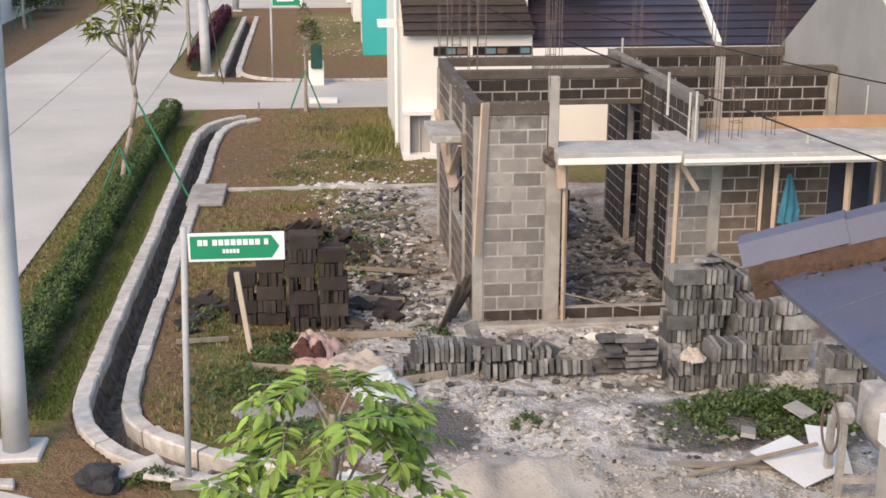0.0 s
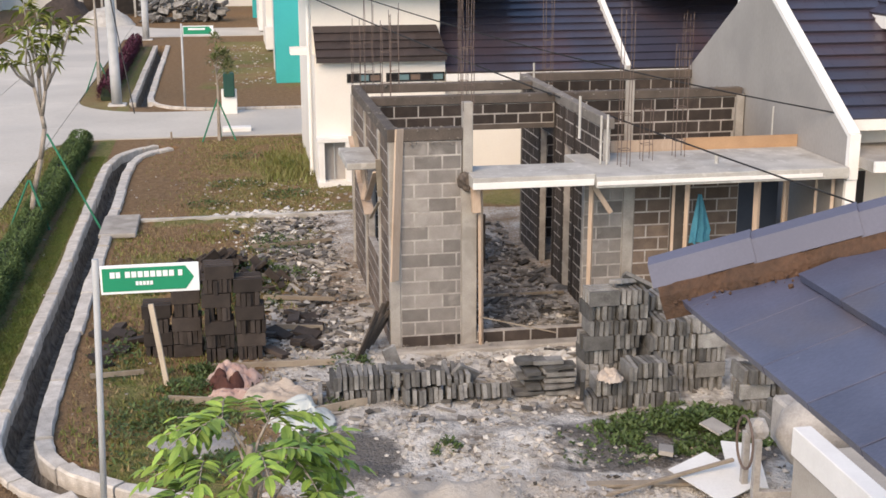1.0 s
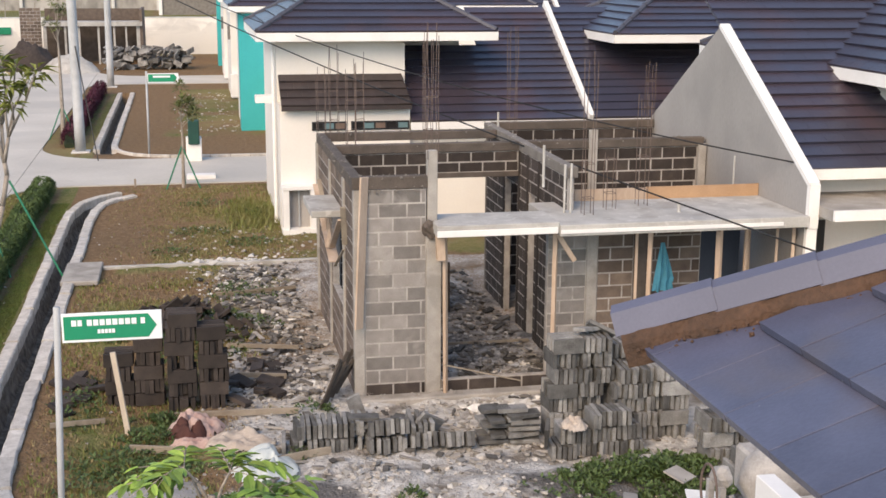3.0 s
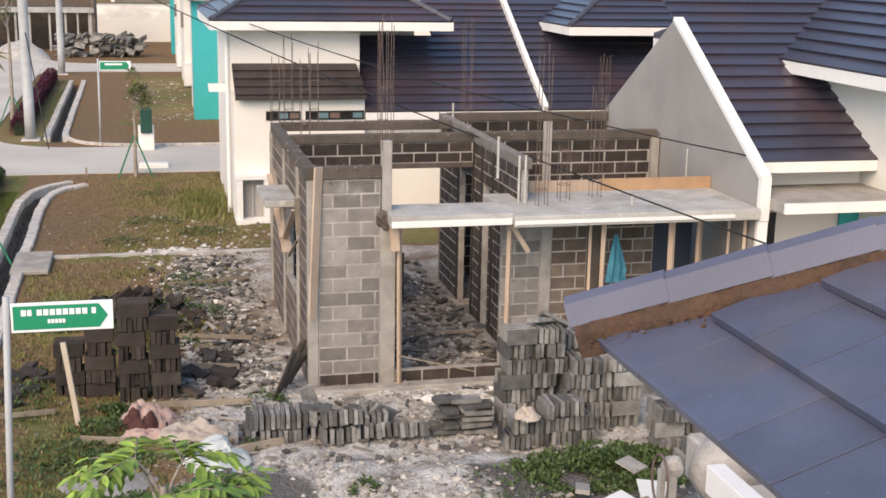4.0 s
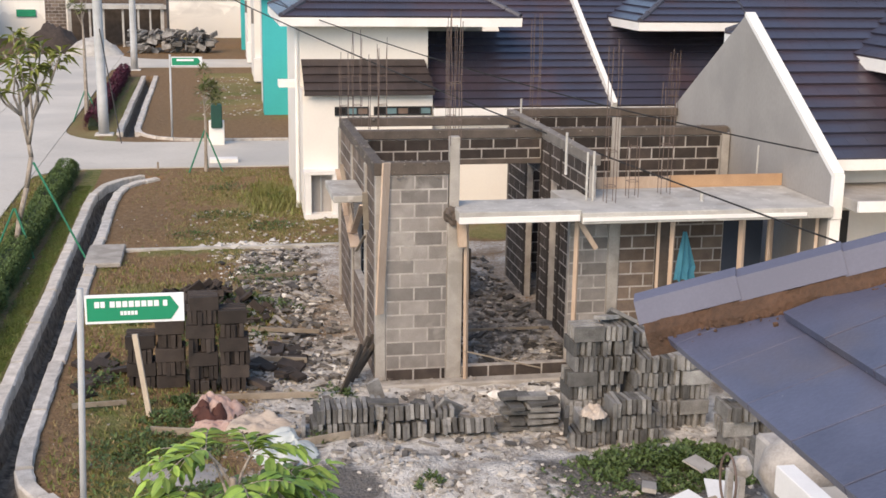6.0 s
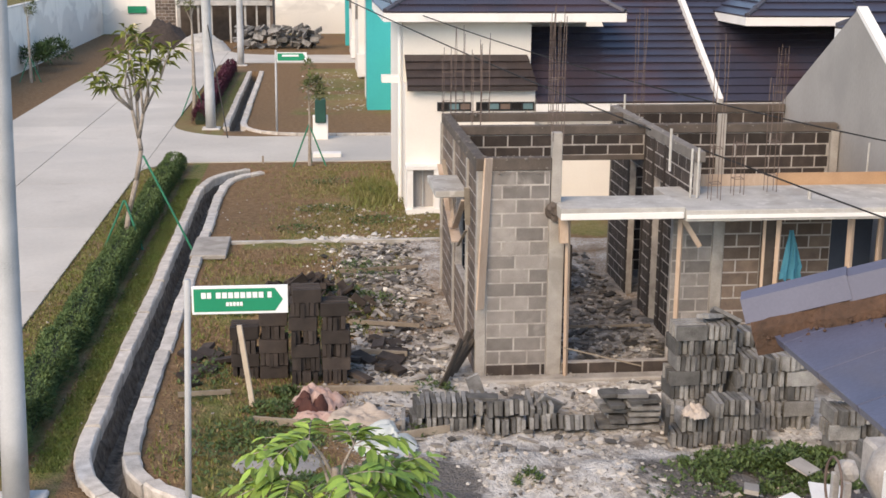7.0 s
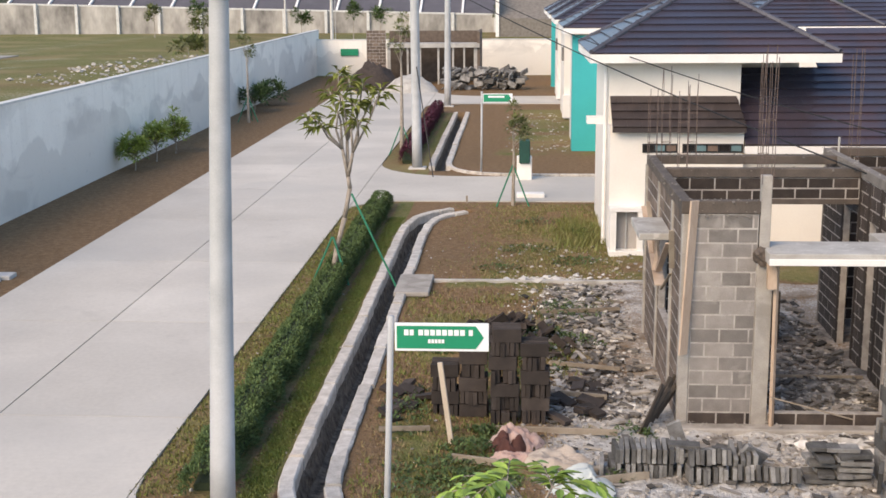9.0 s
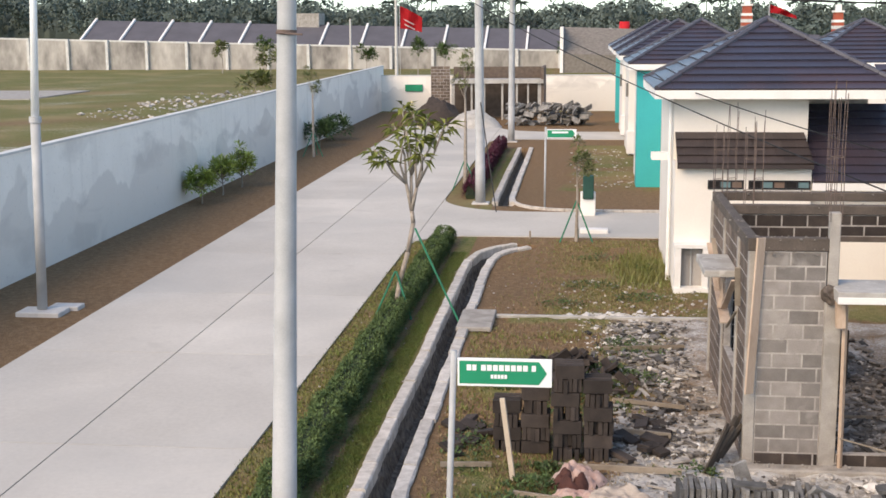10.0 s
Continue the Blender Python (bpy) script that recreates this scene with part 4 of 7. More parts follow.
L_WEED = leaf_material("weed_leaf", (0.085, 0.128, 0.038), (0.047, 0.078, 0.024))
L_GRASS = leaf_material("grass_blade", (0.13, 0.17, 0.04), (0.20, 0.175, 0.07))
L_VERGE = leaf_material("verge_grass_blade", (0.10, 0.15, 0.036), (0.13, 0.145, 0.048))
L_DRY = leaf_material("dry_grass_blade", (0.29, 0.225, 0.115), (0.19, 0.145, 0.075))
# distance haze is mixed into this pale grey-green leaf colour
L_FAR = leaf_material("hazed_tree_leaf", (0.105, 0.135, 0.118), (0.125, 0.155, 0.145), 0.1)
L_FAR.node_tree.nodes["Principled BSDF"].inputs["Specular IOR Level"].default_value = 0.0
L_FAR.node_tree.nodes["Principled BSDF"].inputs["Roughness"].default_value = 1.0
M_PETAL = mat("cream_petal", (0.75, 0.66, 0.42), (0.7, 0.55, 0.3), 0.7, 5, 30, 0)


def leaf(verts, faces, p, direction, up, length, width, droop=0.15):
    """One pointed leaf, folded along its rib."""
    d = Vector(direction).normalized()
    s = d.cross(up)
    s = s.normalized() if s.length > 1e-4 else Vector((1, 0, 0))
    n = s.cross(d)
    i = len(verts)
    verts += [p, p + d * length * 0.45 + s * width / 2 + n * width * 0.12, p + d * length - n * length * droop, p + d * length * 0.45 - s * width / 2 + n * width * 0.12, p + d * length * 0.5 - n * length * droop * 0.3]
    faces += [(i, i + 1, i + 4), (i + 1, i + 2, i + 4), (i + 2, i + 3, i + 4), (i + 3, i, i + 4)]


def leaves_object(name, verts, faces, material, parent=None, label="", kind=""):
    me = bpy.data.meshes.new(name)
    me.from_pydata([tuple(v) for v in verts], [], faces)
    me.materials.append(material)
    ob = new(name, me)
    if parent:
        ob.parent = parent
    return tagged(ob, label, kind=kind)


def rand_dir(rnd, zlo=-0.2, zhi=1.0):
    a = rnd.uniform(0, 2 * math.pi)
    z = rnd.uniform(zlo, zhi)
    r = math.sqrt(max(0.0, 1 - z * z))
    return Vector((r * math.cos(a), r * math.sin(a), z))


def hedge(name, x0, x1, y0, y1, h, material, count, size, label, seed):
    rnd = random.Random(seed)
    hg = thing(name, label, "hedge")
    bm = bmesh.new()
    n = int((y1 - y0) / 0.3)
    ring = []
    for i in range(n + 1):
        y = lerp(y0 + 0.35, y1 - 0.35, i / n)
        hh = h * (0.3 + 0.7 * smoothstep(0, 3, min(i, n - i))) * (0.80 + 0.14 * noise.noise(Vector((0, y * 1.7, seed))))
        ww = 0.10 * noise.noise(Vector((3, y * 1.3, seed)))
        ring.append([bm.verts.new((x, y, z)) for x, z in ((x0 + 0.1, 0), (x0 + 0.05 + ww, hh * 0.6), (lerp(x0, x1, 0.3), hh * 0.93), (lerp(x0, x1, 0.7), hh * 0.93), (x1 - 0.05 + ww, hh * 0.6), (x1 - 0.1, 0))])
    for r0, r1 in zip(ring, ring[1:]):
        for a in range(5):
            bm.faces.new((r0[a], r0[a + 1], r1[a + 1], r1[a]))
    bm.faces.new(ring[0])
    bm.faces.new(ring[-1][::-1])
    bmesh.ops.recalc_face_normals(bm, faces=bm.faces)
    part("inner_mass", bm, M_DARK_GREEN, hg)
    verts, faces = [], []
    for _ in range(count):
        y = rnd.uniform(y0, y1)
        hh = h * (0.86 + 0.22 * noise.noise(Vector((0, y * 1.7, seed))) + 0.2 * noise.noise(Vector((0, y * 5, seed))))
        ww = 0.12 * noise.noise(Vector((3, y * 1.3, seed)))
        a = rnd.uniform(0, math.pi)
        k = abs(math.cos(a)) ** 0.55 * (1 if math.cos(a) > 0 else -1)
        x = 0.5 * (x0 + x1) + ww + k * (x1 - x0) / 2 * rnd.uniform(0.82, 1.06)
        z = hh * math.sin(a) ** 0.5 * rnd.uniform(0.8, 1.08)
        d = Vector((math.cos(a) * 0.7, 0, 0.7)) + rand_dir(rnd, -1, 1) * 0.8
        leaf(verts, faces, Vector((x, y, max(0.03, z))), d, Vector((0, 0, 1)), size * rnd.uniform(0.7, 1.3), size * 0.42)
    leaves_object("leaves", verts, faces, material, hg, kind="stuff")
    return hg


# dark fill whose colour stands for shade deep between the leaves
M_DARK_GREEN = mat("hedge_shade_core", (0.04, 0.055, 0.026), (0.025, 0.035, 0.017), 0.95, 6, 40, 0.6)
hedge("hedge", -4.02, -3.5, 13.8, 34.4, 0.47, L_HEDGE, 42000, 0.062, "clipped dark green roadside hedge beside the drain", 3)
hedge("purple_hedge", -4.05, -3.6, 42.3, 60.5, 0.62, L_PURPLE, 7000, 0.12, "purple-leaved low hedge on the verge", 4)


# ---------------- poles and signs ----------------
def concrete_pole(x, y, hgt, r0, r1, lean, label, plinth=True):
    p = thing("utility_pole", label, "pole", "poles along the road")
    bm = bmesh.new()
    seg = 7
    for i in range(seg):
        f0, f1 = i / seg, (i + 1) / seg
        bar(bm, (x + lean * hgt * f0, y, hgt * f0), (x + lean * hgt * f1, y, hgt * f1), lerp(r0, r1, f0), 20, lerp(r0, r1, f1), cap=i in (0, seg - 1))
    bmesh.ops.remove_doubles(bm, verts=bm.verts, dist=0.0005)
    part("shaft", bm, M_GALV, p, smooth=True)
    if plinth:
        block_box("plinth", p, (x - 0.28, x + 0.30, y - 0.28, y + 0.28, -0.1, 0.05), M_PLINTH, bevel=0.02)
    return p


P1 = concrete_pole(-3.32, 13.07, 9.0, 0.145, 0.08, 0.035, "thick pale grey concrete lamp pole on a square plinth")
for z, w in ((2.62, 0.006), (2.68, 0.006), (2.74, 0.006)):
    bm = bmesh.new()
    bar(bm, (-3.226, 13.07, z), (-3.225, 13.07, z + 0.02), 0.128, 20)
    part("band", bm, M_GALV, P1)
bm = bmesh.new()
bar(bm, (-3.114, 13.07, 5.88), (-3.112, 13.07, 5.93), 0.108, 20)
bar(bm, (-3.2, 12.95, 5.90), (-2.92, 12.95, 5.88), 0.012, 6)
part("clamp", bm, M_REBAR, P1)
P2 = concrete_pole(-3.38, 41.6, 9.5, 0.17, 0.12, -0.006, "thick pale grey concrete pole beside the purple hedge")
block_box("cross_arm", P2, (-4.7, -2.9, 41.42, 41.5, 7.15, 7.25), M_GALV)
block_box("cross_arm", P2, (-4.7, -2.9, 41.42, 41.5, 7.56, 7.66), M_GALV)
P3 = concrete_pole(-3.57, 63.5, 9.5, 0.17, 0.12, 0.004, "pale grey concrete pole far along the road")
lp = thing("street_lamp", "slim pale steel lamp post with a collar on a white base", "street lamp", "poles along the road")
bm = bmesh.new()
bar(bm, (-11.35, 24.9, 0.08), (-11.24, 24.9, 4.1), 0.105, 16, 0.10)
part("lower_shaft", bm, M_GALV, lp, smooth=True)
bm = bmesh.new()
bar(bm, (-11.24, 24.9, 4.1), (-11.02, 24.9, 8.5), 0.085, 16, 0.06)
part("upper_shaft", bm, M_SIGN_WHITE, lp, smooth=True)
bm = bmesh.new()
bar(bm, (-11.24, 24.9, 4.02), (-11.237, 24.9, 4.14), 0.125, 16)
part("collar", bm, M_GALV, lp)
block_box("base", lp, (-11.8, -10.85, 24.55, 25.15, -0.06, 0.07), M_PLINTH, bevel=0.015)
block_box("base", lp, (-11.35, -10.7, 25.2, 25.6, -0.06, 0.06), M_PLINTH, bevel=0.015)


def street_sign(x, y, z, w, h, lean, detailed):
    s = thing("street_sign", "green arrow street sign with white border on a thin steel post", "sign", "street name signs")
    bm = bmesh.new()
    bar(bm, (x - lean, y, -0.05), (x, y, z + 0.07), 0.033, 12)
    part("post", bm, M_GALV, s, smooth=True)
    bm = bmesh.new()
    box(bm, x + 0.035, x + w, y - 0.012, y + 0.012, z - h, z)
    bevelled(bm, 0.004)
    plate = part("plate", bm, M_SIGN_WHITE, s, "white bordered sign plate")
    bm = bmesh.new()
    b = 0.028
    pts = [(x + 0.055, z - h + b), (x + w - 0.13, z - h + b), (x + w - 0.05, z - h / 2), (x + w - 0.13, z - b), (x + 0.055, z - b)]
    f = [bm.verts.new((px, y - 0.0165, pz)) for px, pz in pts]
    k = [bm.verts.new((px, y - 0.012, pz)) for px, pz in pts]
    bm.faces.new(f)
    for i in range(5):
        j = (i + 1) % 5
        bm.faces.new((f[i], k[i], k[j], f[j]))
    bmesh.ops.recalc_face_normals(bm, faces=bm.faces)
    part("arrow_face", bm, M_GREEN_SIGN, plate, "green arrow face")
    if detailed:
        bars = [(0.125, 0.045), (0.18, 0.04)] + [(0.265 + 0.058 * i, 0.046) for i in range(8)] + [(0.755, 0.04)]
        for bx, bw in bars:
            block_box("text_bar", plate, (x + bx * w / 0.95, x + (bx + bw) * w / 0.95, y - 0.0195, y - 0.0165, z - 0.125, z - 0.065), M_SIGN_WHITE)
        for i in range(5):
            block_box("text_bar", plate, (x + 0.37 + 0.034 * i, x + 0.397 + 0.034 * i, y - 0.0195, y - 0.0165, z - 0.205, z - 0.165), M_SIGN_WHITE)
    else:
        block_box("text_bar", plate, (x + 0.2, x + 0.72, y - 0.0195, y - 0.0165, z - 0.13, z - 0.07), M_SIGN_WHITE)
    return s


street_sign(-1.28, 12.13, 2.69, 0.98, 0.29, 0.10, True)
street_sign(-1.18, 40.35, 2.60, 0.98, 0.29, 0.02, False)
bp = thing("sign_base", "rough concrete lump round the sign post", "concrete lump")
block_box("lump", bp, (-1.55, -1.15, 11.98, 12.28, -0.05, 0.07), M_CONC, bevel=0.03)

# ---------------- building site: rebar, timber, cloth ----------------
for i, (x, y, z0, z1) in enumerate(((2.27, 21.45, 3.1, 4.2), (2.6, 20.05, 3.1, 4.4), (3.29, 16.78, 3.48, 5.15), (3.86, 20.05, 3.1, 4.85), (5.62, 21.4, 3.1, 4.9), (5.6, 16.95, 2.48, 4.75), (6.62, 17.5, 2.48, 4.05), (2.5, 21.57, 3.1, 4.6), (2.95, 21.57, 3.1, 4.45), (8.63, 22.6, 3.1, 4.25), (6.05, 17.3, 2.48, 3.3))):
    rebar_cage(x, y, z0, z1, 0.14, 0.012, 20 + i)


def beam_between(a, b, w, h, roll=0.0):
    """A sawn timber from a to b."""
    a, b = Vector(a), Vector(b)
    d = b - a
    m = Matrix.Translation(a) @ d.to_track_quat("Z", "X").to_matrix().to_4x4() @ Matrix.Rotation(roll, 4, "Z")
    bm = bmesh.new()
    box(bm, -w / 2, w / 2, -h / 2, h / 2, 0, d.length, m)
    bevelled(bm, 0.004)
    return bm


def timber(a, b, w, h, label, category="plank", group="", name="plank", material=None, roll=0.0):
    ob = new(name, mesh_of(name, beam_between(a, b, w, h, roll), material or M_WOOD))
    return tagged(ob, label, category, group)


M_STAKE = mat("pale_stake_wood", (0.62, 0.53, 0.42), (0.5, 0.41, 0.32), 0.8, 4, 50, 0.3)
M_WOOD_GREY = mat("weathered_timber", (0.33, 0.28, 0.22), (0.22, 0.18, 0.14), 0.9, 4, 50, 0.4, rand=0.15)
M_WOOD_DARK = mat("dark_timber", (0.10, 0.08, 0.065), (0.06, 0.05, 0.04), 0.9, 4, 50, 0.4, rand=0.15)
timber((2.23, 16.58, 1.06), (2.335, 16.67, 3.17), 0.03, 0.155, "long raw plank leaning on the block wall", roll=math.pi / 2)
G = "props under the canopy"
for x, y, w in ((5.03, 16.62, 0.06), (6.44, 16.6, 0.06), (7.52, 16.6, 0.075), (8.07, 16.9, 0.045), (8.66, 16.6, 0.05), (6.30, 16.75, 0.04), (8.45, 16.7, 0.04), (8.3, 17.3, 0.05)):
    timber((x, y, 0), (x + 0.015 * math.sin(9 * x), y + 0.02, 2.338), w, w, "raw timber prop standing under the canopy slab", "prop", G, "timber_prop")
timber((3.47, 16.62, 0), (3.45, 16.64, 2.355), 0.05, 0.06, "raw timber prop at the edge of the opening", "prop", G, "timber_prop")
timber((5.06, 16.6, 2.3), (5.32, 16.6, 1.9), 0.07, 0.04, "short raw timber brace under the canopy", "brace", name="brace")
timber((3.38, 16.55, 2.0), (3.36, 16.55, 2.36), 0.12, 0.1, "rough timber cleat on the column", "cleat", name="cleat")
for a, b, w in (((2.13, 20.9, 2.35), (2.13, 18.6, 1.55), 0.16), ((2.13, 18.9, 1.7), (2.13, 17.7, 2.38), 0.09), ((2.13, 19.2, 1.5), (2.13, 19.15, 2.38), 0.06)):
    timber(a, b, 0.025, w, "raw form board fixed to the side wall", "form board", "form boards", "form_board")
rnd = random.Random(77)
for i in range(9):
    x = 1.68 + 0.04 * i
    timber((x - 0.05 + 0.04 * rnd.uniform(-1, 1), 16.3 + 0.09 * i, 0.03), (x + 0.30 + 0.05 * rnd.uniform(-1, 1), 16.62 + 0.05 * i, 0.62 + 0.10 * rnd.uniform(-1, 1)), 0.06, 0.025, "dark weathered batten leaning against the column", "batten", "leaning battens", "batten", M_WOOD_DARK)
for i in range(7):
    y, z = rnd.uniform(17.1, 20.5), rnd.uniform(1.7, 2.35)
    a = rnd.uniform(0.4, 2.6)
    ln = rnd.uniform(0.25, 0.8)
    timber((2.135, y, z), (2.10 - 0.05 * rnd.random(), y + ln * math.cos(a), z + ln * math.sin(a) * rnd.choice((-1, 1))), 0.018, rnd.uniform(0.03, 0.08), "splintered offcut of form board on the side wall", "form board", "form boards", "form_board", rnd.choice((M_WOOD, M_WOOD, M_WOOD_GREY)))
# planks on the ground
for a, b, w, mt in (((-0.3, 16.36, 0.05), (1.35, 16.24, 0.06), 0.09, M_WOOD_GREY), ((-0.85, 15.27, 0.05), (-0.15, 15.06, 0.05), 0.10, M_WOOD_GREY), ((0.7, 14.45, 0.06), (1.62, 14.72, 0.07), 0.10, M_WOOD_GREY), ((-1.9, 16.25, 0.06), (-1.2, 16.31, 0.06), 0.07, M_WOOD_GREY), ((0.75, 14.9, 0.05), (1.0, 14.85, 0.05), 0.08, M_WOOD_GREY), ((0.5, 19.3, 0.1), (1.6, 19.0, 0.1), 0.07, M_WOOD_GREY), ((0.6, 17.8, 0.1), (1.3, 17.6, 0.1), 0.08, M_WOOD_GREY), ((3.9, 18.9, 0.05), (5.3, 18.85, 0.06), 0.05, M_WOOD_GREY), ((0.4, 22.6, 0.06), (1.9, 22.9, 0.06), 0.08, M_WOOD_GREY)):
    timber(a, b, 0.03, w, "weathered plank lying on the ground", "plank", "planks on the ground", "plank", mt, math.pi / 2)
timber((-0.87, 15.84, -0.1), (-1.03, 15.88, 1.13), 0.07, 0.035, "pale wooden boundary stake leaning", "stake", name="stake", material=M_STAKE)
timber((3.42, 16.5, 0.5), (4.6, 16.72, 0.12), 0.02, 0.02, "thin stick across the opening", "stick", name="stick", material=M_WOOD_GREY)
for x, y, z0, z1, r in ((4.95, 17.0, 2.9, 3.5, 0.02), (5.30, 17.1, 2.5, 3.2, 0.018), (5.38, 17.05, 2.5, 3.22, 0.018), (5.5, 21.9, 3.1, 3.4, 0.02), (8.35, 18.1, 2.5, 3.1, 0.014), (6.98, 16.9, 2.48, 2.62, 0.03)):
    bm = bmesh.new()
    bar(bm, (x, y, z0), (x, y, z1), r, 10)
    tagged(part("plastic_pipe", bm, M_SLAB), "short white plastic conduit standing up", "pipe", "white conduits")


timber((4.34, 20.86, -0.05), (4.34, 20.86, 0.92), 0.14, 0.06, "dark weathered board standing on the floor of the shell", "board", name="board", material=M_WOOD_DARK)
timber((-1.44, 34.8, -0.05), (-1.44, 34.8, 0.22), 0.05, 0.05, "short grey marker stub at the edge of the plot", "stub", name="marker_stub", material=M_WOOD_GREY)


def cloth(name, cx, cy, z, w, d, hgt, material, label, category, seed, lean=0.0):
    """A crumpled sheet dropped on the ground."""
    n = 36
    bm = bmesh.new()
    grid = []
    for j in range(n + 1):
        row = []
        for i in range(n + 1):
            u, v = i / n - 0.5, j / n - 0.5
            p = Vector((u * 5.3 + seed + 0.37, v * 5.3 + 0.21, seed * 1.73))
            ridge = 0.45 + 0.55 * noise.noise(p * 0.75) + 0.35 * abs(noise.noise(p * 1.1 + Vector((2.3, 0.7, 0)))) + 0.22 * abs(noise.noise(p * 2.1))
            fall = smoothstep(0.52, 0.30, math.hypot(u, v))
            wob = 0.10 * noise.noise(p * 0.8 + Vector((5, 0, 0)))
            row.append(bm.verts.new((cx + (u + wob) * w, cy + (v + 0.7 * wob) * d + lean * fall, z + hgt * fall * max(0.1, ridge) + 0.015 + 0.012 * noise.noise(p * 2.7))))
        grid.append(row)
    for j in range(n):
        for i in range(n):
            if math.hypot(i / n - 0.5, j / n - 0.5) < 0.5 + 0.08 * noise.noise(Vector((i * 0.4, j * 0.4, seed))):
                bm.faces.new((grid[j][i], grid[j][i + 1], grid[j + 1][i + 1], grid[j + 1][i]))
    bmesh.ops.delete(bm, geom=[v for v in bm.verts if not v.link_faces], context="VERTS")
    return tagged(part(name, bm, material, smooth=True), label, category)


M_TARP_RED = mat("faded_red_sack", (0.40, 0.25, 0.215), (0.52, 0.39, 0.34), 0.85, 4, 30, 0.3)
M_TARP_PINK = mat("dusty_pink_sack", (0.52, 0.45, 0.38), (0.38, 0.31, 0.255), 0.85, 4, 30, 0.3)
M_MAROON = mat("dark_maroon_cloth", (0.10, 0.04, 0.032), (0.06, 0.026, 0.022), 0.9, 6, 40, 0.3)
M_TARP_PALE = mat("pale_plastic_sheet", (0.44, 0.49, 0.48), (0.54, 0.56, 0.54), 0.5, 3, 30, 0.2)
M_TARP_BLUE = mat("light_blue_cloth", (0.10, 0.38, 0.50), (0.07, 0.30, 0.42), 0.85, 6, 40, 0.2)
M_TARP_GREY = mat("grey_white_dust", (0.34, 0.33, 0.32), (0.22, 0.21, 0.20), 0.9, 3, 30, 0.4)
cloth("sack", -0.02, 15.85, 0.0, 0.7, 0.7, 0.30, M_TARP_RED, "crumpled faded red woven sack on the ground", "sack", 3)
cloth("sack", 0.45, 15.3, 0.0, 0.95, 0.6, 0.16, M_TARP_PINK, "crumpled dusty pink sack on the ground", "sack", 8)
cloth("sack", -0.12, 15.62, 0.0, 0.5, 0.42, 0.26, M_MAROON, "crumpled dark maroon cloth before a faded sack", "sack", 17)
cloth("sack", -0.08, 15.3, 0.0, 0.62, 0.3, 0.14, M_TARP_RED, "crumpled dusty pink sack edge on the ground", "sack", 21)
cloth("plastic_sheet", 0.76, 14.4, 0.0, 0.85, 0.95, 0.26, M_TARP_PALE, "crumpled pale plastic sheet beside the rubble", "plastic sheet", 5)
cloth("plastic_sheet", -0.5, 13.9, 0.0, 1.1, 0.8, 0.05, M_TARP_GREY, "flat grey-white dusty sheet among the weeds", "plastic sheet", 11)
cloth("plastic_sheet", 0.35, 11.9, 0.0, 0.6, 0.5, 0.1, M_TARP_PALE, "crumpled pale plastic sheet under the leaves", "plastic sheet", 14)
cloth("sack", 4.55, 14.02, 0.42, 0.32, 0.4, 0.14, M_TARP_PINK, "crumpled beige sack lying on the block pile", "sack", 6)
bm = bmesh.new()
rows = []
for j in range(11):
    f = j / 10
    rows.append([bm.verts.new((6.62 + (lerp(-0.03, -0.13, f) + 0.26 * f * i / 8 * (1.2 if f < 0.8 else 1)) + 0.06 * i / 8, 16.56 + 0.03 * math.sin(i * 1.9 + f * 2), 2.12 - 0.72 * f + 0.03 * math.sin(i * 2.2) * f)) for i in range(9)])
for r0, r1 in zip(rows, rows[1:]):
    for i in range(8):
        bm.faces.new((r0[i], r0[i + 1], r1[i + 1], r1[i]))
bmesh.ops.solidify(bm, geom=bm.faces[:], thickness=0.008)
tagged(part("cloth", bm, M_TARP_BLUE), "light blue cloth hanging from a timber prop", "cloth")
bm = bmesh.new()
bmesh.ops.create_icosphere(bm, subdivisions=3, radius=0.10)
for v in bm.verts:
    v.co = Vector((v.co.x, v.co.y, v.co.z * 1.2)) * (1 + 0.6 * noise.noise(v.co * 14)) + Vector((3.25, 16.68, 2.42))
tagged(part("mortar_lump", bm, M_CONC_DARK), "lump of hardened mortar on the column", "mortar lump")

def crust(name, a, b, count, seed, material, spread=(0.07, 0.02), drip=0.0, smax=0.05):
    """Ragged lumps of spilt mortar along an edge of the shell."""
    rnd = random.Random(seed)
    a, b = Vector(a), Vector(b)
    verts, faces = [], []
    side = (b - a).cross(Vector((0, 0, 1))).normalized()
    for _ in range(count):
        s = lerp(0.008, smax, rnd.random() ** 2)
        c = a.lerp(b, rnd.random()) + side * rnd.uniform(-1, 1) * spread[0] + Vector((0, 0, rnd.uniform(-1, 1) * spread[1] - drip * rnd.random() ** 2))
        q = Euler((rnd.uniform(0, 6), rnd.uniform(0, 6), rnd.uniform(0, 6))).to_matrix()
        i = len(verts)
        for v in ((1, 0, 0), (-1, 0, 0), (0, 1, 0), (0, -1, 0), (0, 0, 1), (0, 0, -1)):
            w = q @ (Vector(v) * s * rnd.uniform(0.5, 1.3))
            verts.append((c.x + w.x, c.y + w.y, c.z + w.z * 0.7))
        for f in ((0, 2, 4), (2, 1, 4), (1, 3, 4), (3, 0, 4), (2, 0, 5), (1, 2, 5), (3, 1, 5), (0, 3, 5)):
            faces.append(tuple(i + k for k in f))
    me = bpy.data.meshes.new(name)
    me.from_pydata(verts, [], faces)
    me.materials.append(material)
    ob = new(name, me)
    ob.parent = site
    return tagged(ob, "ragged spilt mortar", kind="stuff")


